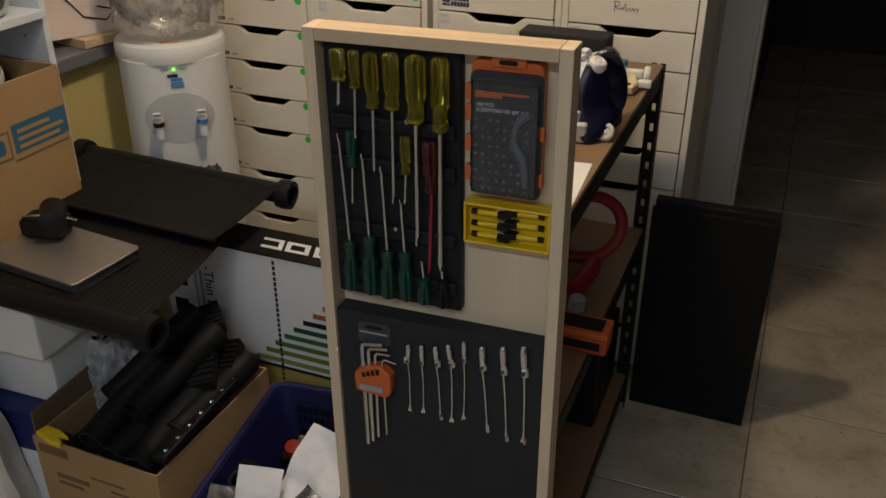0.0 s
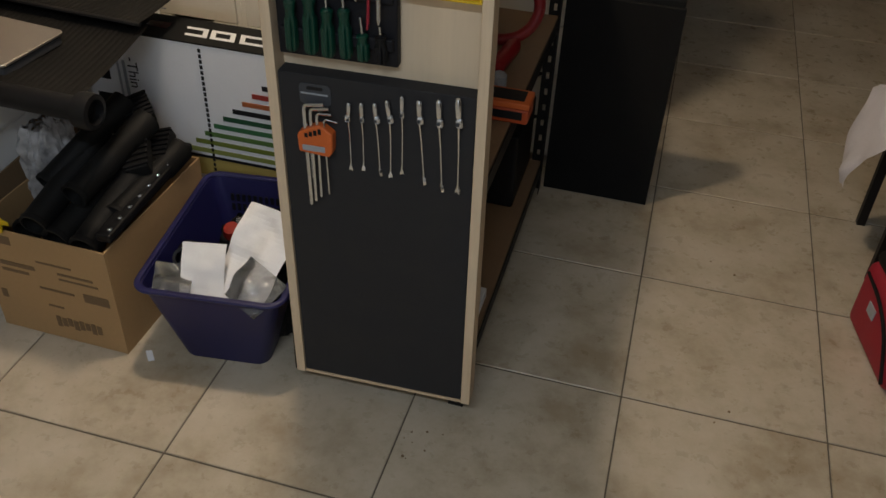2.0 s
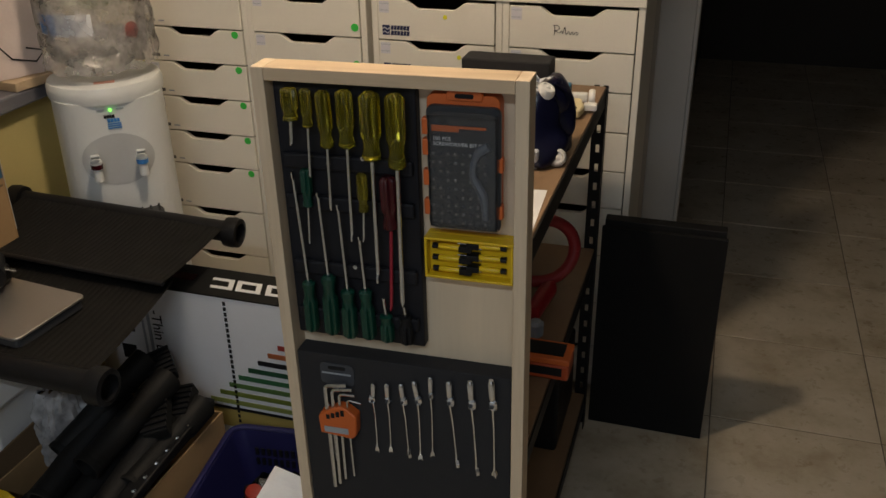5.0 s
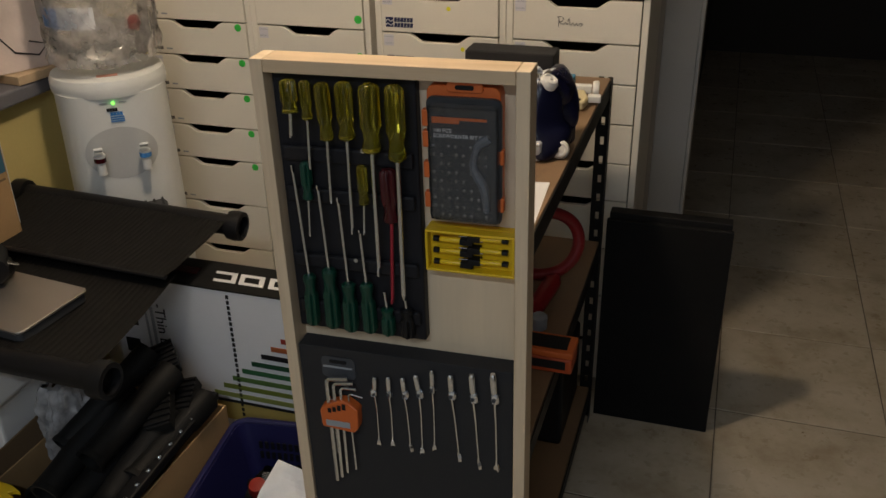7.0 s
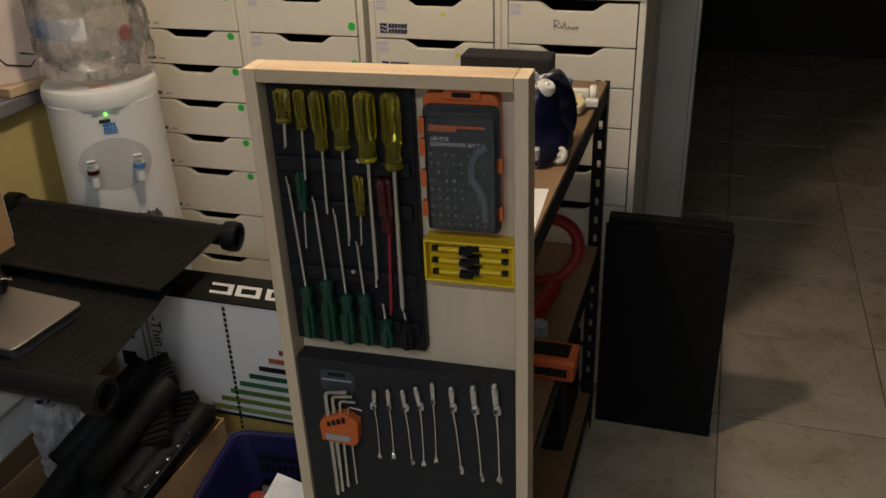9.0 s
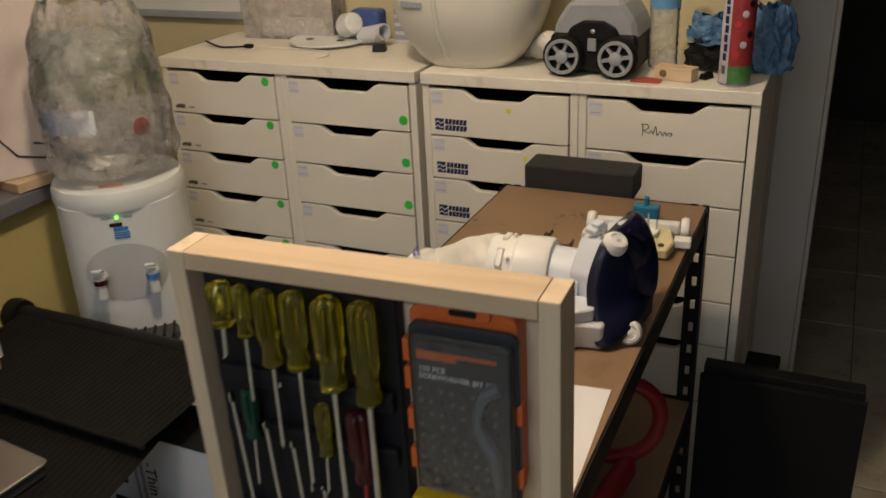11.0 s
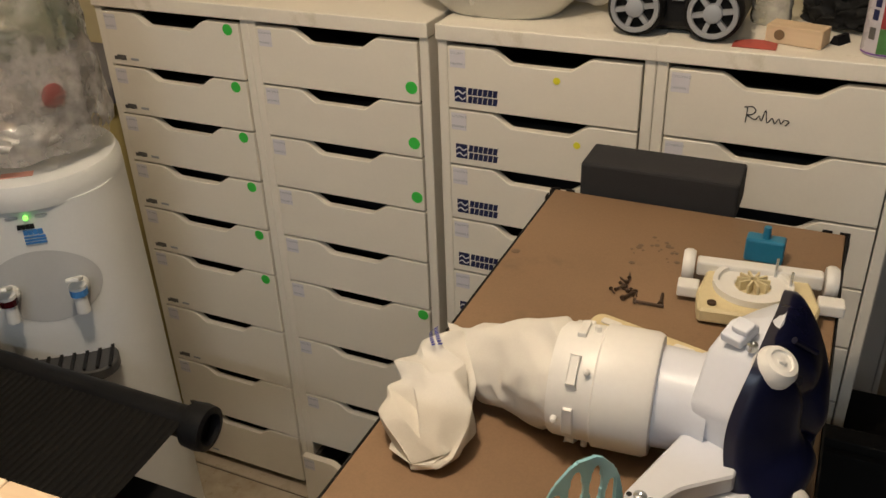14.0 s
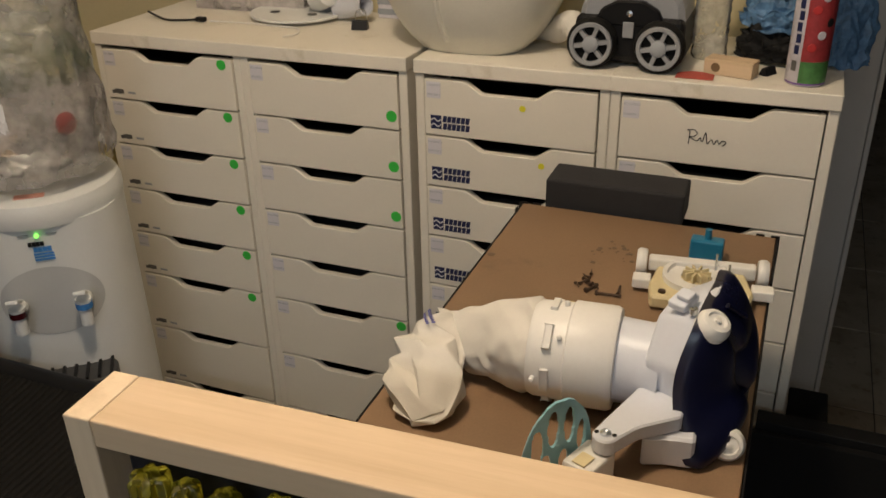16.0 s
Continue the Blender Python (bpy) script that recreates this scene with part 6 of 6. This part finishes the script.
part("bottle_cap", lathed([(0.0145, 0.228), (0.0145, 0.242), (0, 0.243)], 20), M_WHITEPLAST, bt)

M_REDBLOOM = plain("bright_red_print", (0.50, 0.03, 0.03), 0.4, vary=0.2, bumpy=0)
can = thing("adhesive_spray_can", pose(-0.148, 2.420, TOP), "white red and green adhesive spray can", "spray can")
M_CANW = plain("can_white", (0.56, 0.53, 0.58), 0.28, vary=0.04)
part("can_body", lathed([(0.028, 0.0), (0.0305, 0.004), (0.0305, 0.178), (0.0275, 0.188), (0.018, 0.196), (0.0, 0.197)], 32), M_CANW, can, smooth=True)
for a0, arc_, z0, z1, cc, nm in ((250, 100, 0.040, 0.176, (0.30, 0.035, 0.04), "red_panel"), (250, 100, 0.006, 0.0398, (0.07, 0.20, 0.06), "green_panel"), (195, 150, 0.0035, 0.0058, (0.16, 0.06, 0.30), "purple_band")):
    part(nm, lathed([(0.0310 + 0.0002 * (nm == "name_shape"), z0), (0.0310 + 0.0002 * (nm == "name_shape"), z1)], 14, pose(0, 0, 0, 0, 0, a0), arc=arc_), plain(nm + "_print", cc, 0.35, vary=0.25, blot=60, bumpy=0), can, smooth=True)
part("can_cap", lathed([(0.026, 0.190), (0.026, 0.220), (0.022, 0.226), (0, 0.226)], 24), M_BLACK, can, smooth=True)
for k in range(7):
    part("name_shape", lathed([(0.0312, 0.050 + 0.0175 * k), (0.0312, 0.064 + 0.0175 * k)], 5, pose(0, 0, 0, 0, 0, 224 + 2 * (k % 2)), arc=16), M_NAVYPR, can)
part("emblem", lathed([(0.0312, 0.024), (0.0312, 0.040)], 5, pose(0, 0, 0, 0, 0, 222), arc=18), M_FADED, can)
for k in range(6):
    part("flower_shape", lathed([(0.0, 0.0), (0.007, 0.0), (0.006, 0.0008), (0, 0.001)], 9, pose(0, 0, 0, 0, 0, 275 + 22 * (k % 3)) @ pose(0.0311, 0, 0.062 + 0.019 * k, 0, 90, 0)), (M_REDBLOOM, M_CANW, M_BLACKINK)[k % 3], can)


net = thing("blue_net_bundle", pose(-0.160, 2.560, TOP), "folded light blue plastic net over a black pouch", "net")
M_NET = plain("blue_net", (0.075, 0.165, 0.30), 0.55, vary=0.45, blot=45, grain=160, bumpy=0.6)
part("pouch", crumple(-0.03, 0, 0.075, 0.055, 0.002, 2.2, 0.8), M_BLACKMATT, net, smooth=True)
part("net_fold", crumple(-0.035, 0.0, 0.066, 0.050, 0.055, 4.4, 0.8), M_NET, net, smooth=True)
part("net_fold", crumple(0.060, 0.0, 0.050, 0.125, 0.002, 6.1, 1.0), M_NET, net, smooth=True)

bl = thing("wooden_block", pose(-0.262, 2.432, TOP, 0, 0, -14), "small drilled pale wooden block", "wooden block")
part("block", boxed(-0.040, 0.040, -0.018, 0.018, 0.0, 0.026, bev=0.0015), M_PINE_H, bl)
part("hole", lathed([(0.0075, 0), (0.0075, 0.0008), (0, 0.0008)], 16, pose(-0.020, -0.0181, 0.013, 90)), M_CARDIN, bl)
solid("red_tag", sheet(lambda u, v: Vector((-0.345 + 0.060 * u, 2.385 + 0.030 * v, TOP + 0.001 + 0.004 * math.sin(3 * u) * v)), 8, 6, 0.0008), plain("red_tag_card", (0.42, 0.08, 0.06), 0.6, vary=0.2, blot=40), "small red printed tag lying flat", "tag")
clipm = thing("binder_clip", pose(-0.996, 2.545, TOP, 0, 0, 12), "small black binder clip", "clip")
part("clip_body", prism(bmesh.new(), [(-0.012, 0.0), (0.012, 0.0), (0.004, 0.017), (-0.004, 0.017)], -0.016, 0.016, "x"), M_BLACK, clipm)
part("clip_wire", sweep(bmesh.new(), smooth_path([(-0.012, 0.006, 0.016), (-0.008, 0.012, 0.034), (0.008, 0.012, 0.034), (0.012, 0.006, 0.016)]), 0.001, 5), M_SILVER, clipm)
clip2 = thing("binder_clip", pose(-0.205, 2.450, TOP, 0, 0, 60), "small black binder clip beside the wooden block", "clip")
part("clip_body", prism(bmesh.new(), [(-0.008, 0.0), (0.008, 0.0), (0.003, 0.012), (-0.003, 0.012)], -0.014, 0.014, "x"), M_BLACK, clip2)
cab_ = thing("black_cable", pose(0, 0, 0), "short black cable with a plug end", "cable")
part("lead", sweep(bmesh.new(), smooth_path([(-1.500, 2.520, TOP + 0.010), (-1.470, 2.506, TOP + 0.006), (-1.430, 2.490, TOP + 0.003), (-1.395, 2.496, TOP + 0.003), (-1.365, 2.506, TOP + 0.004)]), 0.0024, 6), M_BLACK, cab_)
part("plug", boxed(-1.366, -1.343, 2.500, 2.514, TOP, TOP + 0.010, bev=0.003), M_BLACK, cab_)
solid("power_cord", sweep(bmesh.new(), smooth_path([(-1.335, 2.51, TOP + 0.002), (-1.25, 2.515, TOP + 0.002), (-1.16, 2.51, TOP + 0.002), (-1.115, 2.50, TOP + 0.002), (-1.095, 2.46, TOP + 0.002), (-1.105, 2.425, TOP + 0.004)]), 0.0018, 6), M_CREAM, "thin white cord with a bent end", "cord")
dk = thing("spool_flange", pose(-1.175, 2.610, TOP), "white round spool flange disc lying flat", "disc")
part("disc", lathed([(0.0, 0.006), (0.100, 0.006), (0.104, 0.009), (0.104, 0.013), (0.0, 0.014)], 40), M_WHITEPLAST, dk, smooth=True)
for x in (-0.04, 0.05):
    part("disc_hole", lathed([(0.011, 0.0141), (0.011, 0.0148), (0, 0.0148)], 16, pose(x, -0.03, 0)), M_DKGREY, dk)
part("foot_ring", lathed([(0.06, 0.0), (0.07, 0.0), (0.07, 0.0059), (0.06, 0.0059)], 30), M_WHITEPLAST, dk)
fit_ = thing("blue_white_fitting", pose(-1.070, 2.635, TOP), "white and blue pipe fitting parts heaped together", "fitting")
part("white_elbow", lathed([(0.022, 0.0), (0.028, 0.004), (0.026, 0.05), (0.020, 0.055)], 20, pose(-0.06, -0.02, 0.040, 70, 0, 60)), M_WHITEPLAST, fit_, smooth=True)
part("white_collar", lathed([(0.0, 0), (0.034, 0), (0.034, 0.045), (0.026, 0.052), (0, 0.052)], 24, pose(-0.06, 0.015, 0.0145)), M_WHITEPLAST, fit_, smooth=True)
part("blue_body", boxed(-0.045, 0.040, -0.022, 0.028, 0.030, 0.085, bev=0.012, seg=3), plain("blue_fitting_plastic", (0.05, 0.09, 0.27), 0.4, vary=0.1), fit_)
part("grey_pipe", lathed([(0.017, 0), (0.021, 0), (0.021, 0.085), (0.017, 0.085), (0.017, 0)], 18, pose(-0.01, -0.02, 0.021, 0, 78, -20)), M_PALE, fit_, smooth=True)
tub_ = thing("clear_tray_box", pose(-1.300, 2.660, TOP), "clear plastic tray box with white parts inside", "plastic box")
bm = bmesh.new()
for q in ((-0.15, 0.13, -0.035, -0.033, 0, 0.14), (-0.15, 0.13, 0.033, 0.035, 0, 0.14), (-0.15, -0.148, -0.0328, 0.0328, 0, 0.14), (0.128, 0.13, -0.0328, 0.0328, 0, 0.14)):
    part("tray_wall", boxed(*q), M_FILM, tub_)
part("tray_floor", boxed(-0.148, 0.128, -0.033, 0.033, 0.0, 0.003), M_FILM, tub_)
part("white_insert", boxed(-0.10, 0.10, -0.028, 0.028, 0.004, 0.05, bev=0.012, seg=3), M_CLOTH, tub_)
stk = thing("paper_stack", pose(-0.975, 2.680, TOP), "upright stack of striped paper packs", "paper stack")
part("stack_core", boxed(-0.03, 0.03, -0.03, 0.03, 0, 0.16, bev=0.002), M_LILAC, stk)
for k in range(7):
    part("paper_edge", boxed(-0.0302, 0.0302, -0.0315, -0.0303, 0.008 + 0.021 * k, 0.020 + 0.021 * k), M_LABELGREY, stk)

# ---- beside and under the bench ----
pn = thing("black_board", pose(0, 0, 0), "matt black board standing upright on the floor beside the bench", "board")
M_PANEL = plain("matt_black_card", (0.006, 0.006, 0.006), 0.9, vary=0.2, blot=8, bumpy=0.1)
part("board_face", boxed(-0.140, 0.170, 2.226, 2.240, 0.001, 0.612, bev=0.002), M_PANEL, pn)
part("board_back", boxed(-0.135, 0.165, 2.2402, 2.275, 0.006, 0.628, bev=0.002), M_BLACKMATT, pn)
hs = thing("red_hose_coil", pose(-0.255, 1.930, 0.556), "coil of red rubber hose on the bench shelf", "hose")
part("hose_loop", sweep(bmesh.new(), [(0.086 * math.cos(a), 0.03 * math.cos(a) + 0.01 * math.sin(2 * a), 0.115 + 0.078 * math.sin(a)) for a in [i * 2 * math.pi / 40 for i in range(41)]], 0.014, 10), plain("red_hose_rubber", (0.24, 0.010, 0.014), 0.45, vary=0.15), hs, smooth=True)
part("hose_nozzle", lathed([(0.010, 0), (0.020, 0.004), (0.020, 0.11), (0.012, 0.13)], 16, pose(0.02, -0.13, 0.022, -84, 0, -10)), plain("red_nozzle", (0.30, 0.010, 0.015), 0.4), hs, smooth=True)
ty = solid("rubber_wheel", lathed([(0.075, -0.03), (0.135, -0.028), (0.150, 0.0), (0.135, 0.028), (0.075, 0.03), (0.065, 0.0), (0.075, -0.03)], 40, pose(-0.345, 1.985, 0.708, 0, 90, 0)), M_BLACKMATT, "black rubber tyre standing on the bench shelf", "tyre", smooth=True)
dc = thing("dark_tool_case", pose(-0.345, 2.06, 0.101), "dark plastic tool case on the lower shelf", "tool case")
part("case_shell", boxed(-0.16, 0.160, -0.12, 0.13, 0, 0.225, bev=0.008), M_BLACK, dc)
ob_ = thing("orange_tool_box", pose(-0.200, 1.655, 0.556), "orange plastic tool box with a carrying slot", "tool box")
part("box_body", boxed(-0.15, 0.083, -0.05, 0.016, 0, 0.036, bev=0.006), plain("dark_orange_plastic", (0.45, 0.07, 0.015), 0.45, vary=0.1), ob_)
part("box_rim", boxed(-0.15, 0.084, -0.051, 0.017, 0.0362, 0.050, bev=0.003), M_ORANGE, ob_)
part("carry_slot", boxed(-0.10, 0.07, -0.038, 0.008, 0.0502, 0.0510), M_BLACKINK, ob_)
part("side_slot", boxed(-0.03, 0.070, -0.0520, -0.0505, 0.012, 0.030), M_BLACKINK, ob_)
solid("white_sheet_stack", boxed(-0.30, -0.165, 1.38, 1.56, 0.101, 0.128, bev=0.002), M_PAPER, "stack of white sheets on the bottom shelf", "paper stack")
cg = thing("grey_coupling", pose(-0.215, 1.76, 0.556), "small grey metal coupling on the shelf", "coupling")
part("coupling_body", lathed([(0.014, 0), (0.018, 0.004), (0.018, 0.03), (0.012, 0.036), (0, 0.036)], 18), M_LABELGREY, cg, smooth=True)

bc = thing("black_narrow_case", pose(-0.036, 2.50, 0), "narrow black case standing beside the drawer cabinet", "case")
part("case_shell", boxed(-0.038, 0.032, -0.07, 0.07, 0, 0.47, bev=0.006), M_PANEL, bc)
part("case_lid", boxed(-0.040, 0.034, -0.072, 0.072, 0.4702, 0.490, bev=0.004), M_BLACKMATT, bc)
solid("paper_scrap", wad(-0.885, 1.215, 0.007, 0.014, 0.026, 0.014, 40, 8, 2.2), M_PAPER, "small torn white paper scrap on the tiles", "paper scrap")
crumbs = bmesh.new()
random.seed(21)
for cx, cy, n in ((-0.235, 1.185, 5), (-0.23, 1.12, 3), (0.42, 1.42, 3), (-0.55, 0.87, 2), (0.42, 1.98, 2), (0.45, 2.30, 3), (0.0, 1.05, 4)):
    for k in range(n):
        r = random.uniform(0.0012, 0.0038)
        lathe(crumbs, [(r, 0), (r * 0.9, r * 0.5), (0, r * 0.7)], 7, pose(cx + random.gauss(0, 0.02), cy + random.gauss(0, 0.015), 0.0002, 0, 0, random.uniform(0, 90)))
tagged(part("floor_crumbs", crumbs, M_CARDIN), "dark crumbs of dirt on the floor tiles", "dirt", kind="stuff")
rbag = thing("red_tool_bag", pose(0.900, 1.775, 0, 0, 0, 12), "red fabric tool bag with a black zipped top", "bag")
M_REDBAG = plain("red_nylon", (0.30, 0.010, 0.025), 0.6, vary=0.12, blot=10, grain=420, bumpy=0.3)
part("bag_body", boxed(-0.160, 0.16, -0.13, 0.15, 0.0, 0.20, bev=0.03, seg=4), M_REDBAG, rbag, smooth=True)
part("bag_top", boxed(-0.150, 0.15, -0.10, 0.14, 0.195, 0.235, bev=0.018, seg=3), M_BLACKMATT, rbag, smooth=True)
part("bag_trim", sweep(bmesh.new(), smooth_path([(-0.163, -0.12, 0.03), (-0.166, -0.06, 0.12), (-0.164, 0.02, 0.16), (-0.160, 0.12, 0.17)]), 0.005, 6), M_BLACKMATT, rbag)
part("bag_patch", boxed(-0.1635, -0.1605, 0.02, 0.06, 0.10, 0.13), M_LABELGREY, rbag)
crate = thing("black_stand", pose(0.89, 2.20, 0), "low black metal stand holding bags", "stand")
for x in (-0.10, 0.14):
    for y in (-0.14, 0.14):
        part("leg", boxed(x - 0.012, x + 0.012, y - 0.012, y + 0.012, 0, 0.379), M_STEEL_BLACK, crate)
part("deck", boxed(-0.13, 0.17, -0.17, 0.17, 0.3792, 0.40, bev=0.003), M_STEEL_BLACK, crate)
wbg = thing("white_plastic_bag", pose(0.840, 2.20, 0.401), "white plastic carrier bag draped over the stand", "plastic bag")


def drape2(u, v):
    y = -0.17 + 0.34 * u
    n = noise.noise(Vector((u * 3, v * 4, 2.5)))
    if v < 0.45:
        return Vector((0.16 - 0.30 * v / 0.45, y, 0.006 + 0.05 * max(0, n) + 0.02))
    w = (v - 0.45) / 0.55
    return Vector((-0.140 - 0.05 * math.sin(w * 2.2) + 0.02 * n, y * (1 - 0.88 * w) - 0.03 * w, 0.02 - 0.20 * w + 0.03 * n * (1 - w)))


part("bag_film", sheet(drape2, 24, 28, 0.001), plain("white_bag_film", (0.60, 0.58, 0.62), 0.4, vary=0.08, blot=12), wbg, smooth=True)
tubb = thing("lilac_tub", pose(0.870, 2.16, 0.472), "pale blue plastic tub on the white bag", "tub")
part("tub_wall", lathed([(0.0, 0.0), (0.10, 0.0), (0.125, 0.10), (0.132, 0.10), (0.132, 0.108), (0.120, 0.106), (0.096, 0.006), (0, 0.006)], 36), plain("pale_blue_plastic", (0.26, 0.30, 0.45), 0.4, vary=0.05), tubb, smooth=True)


# ---- floor tiles ----
def tile_material():
    m, nt, bs = shader("beige_ceramic_tile")
    info = nt.nodes.new("ShaderNodeObjectInfo")
    v = coords(nt)
    add = nt.nodes.new("ShaderNodeVectorMath")
    cmb = nt.nodes.new("ShaderNodeMath")
    cmb.operation = "MULTIPLY"
    cmb.inputs[1].default_value = 37.0
    nt.links.new(info.outputs["Random"], cmb.inputs[0])
    nt.links.new(v, add.inputs[0])
    nt.links.new(cmb.outputs[0], add.inputs[1])
    a = noise_tex(nt, add.outputs[0], 5.5, 8, 0.66)
    b = noise_tex(nt, add.outputs[0], 24, 6, 0.7)
    c = ramp(nt, a, [(0.32, (0.335, 0.272, 0.188)), (0.5, (0.465, 0.403, 0.308)), (0.68, (0.54, 0.478, 0.384))])
    stain = ramp(nt, b, [(0.60, (0, 0, 0)), (0.75, (0.6, 0.6, 0.6))])
    c = mix(nt, stain, c, (0.26, 0.195, 0.125))
    tone = ramp(nt, info.outputs["Random"], [(0, (0.90, 0.90, 0.90)), (1, (1.0, 1.0, 1.0))])
    mul = nt.nodes.new("ShaderNodeMix")
    mul.data_type, mul.blend_type = "RGBA", "MULTIPLY"
    mul.inputs[0].default_value = 1.0
    nt.links.new(c, mul.inputs[6])
    nt.links.new(tone, mul.inputs[7])
    nt.links.new(mul.outputs[2], bs.inputs["Base Color"])
    nt.links.new(ramp(nt, b, [(0.3, (0.22,) * 3), (0.7, (0.42,) * 3)]), bs.inputs["Roughness"])
    bump(nt, bs, b, 0.08, 0.002)
    return m


M_TILE = tile_material()
floor = bpy.data.objects["floor"]
PITCH = 0.456
bm = boxed(-PITCH / 2 + 0.0028, PITCH / 2 - 0.0028, -PITCH / 2 + 0.0028, PITCH / 2 - 0.0028, -0.008, 0.0, bev=0.0012, seg=1)
tile = part("tile", bm, M_TILE, floor)
first = True
for i in range(-6, 6):
    for j in range(-8, 11):
        x, y = 0.193 + 0.454 * (i + 0.5), 1.432 + PITCH * (j + 0.5)
        if first:
            ob, first = tile, False
        else:
            ob = new("tile", tile.data)
            ob.parent = floor
        ob.location = (x, y, 0)
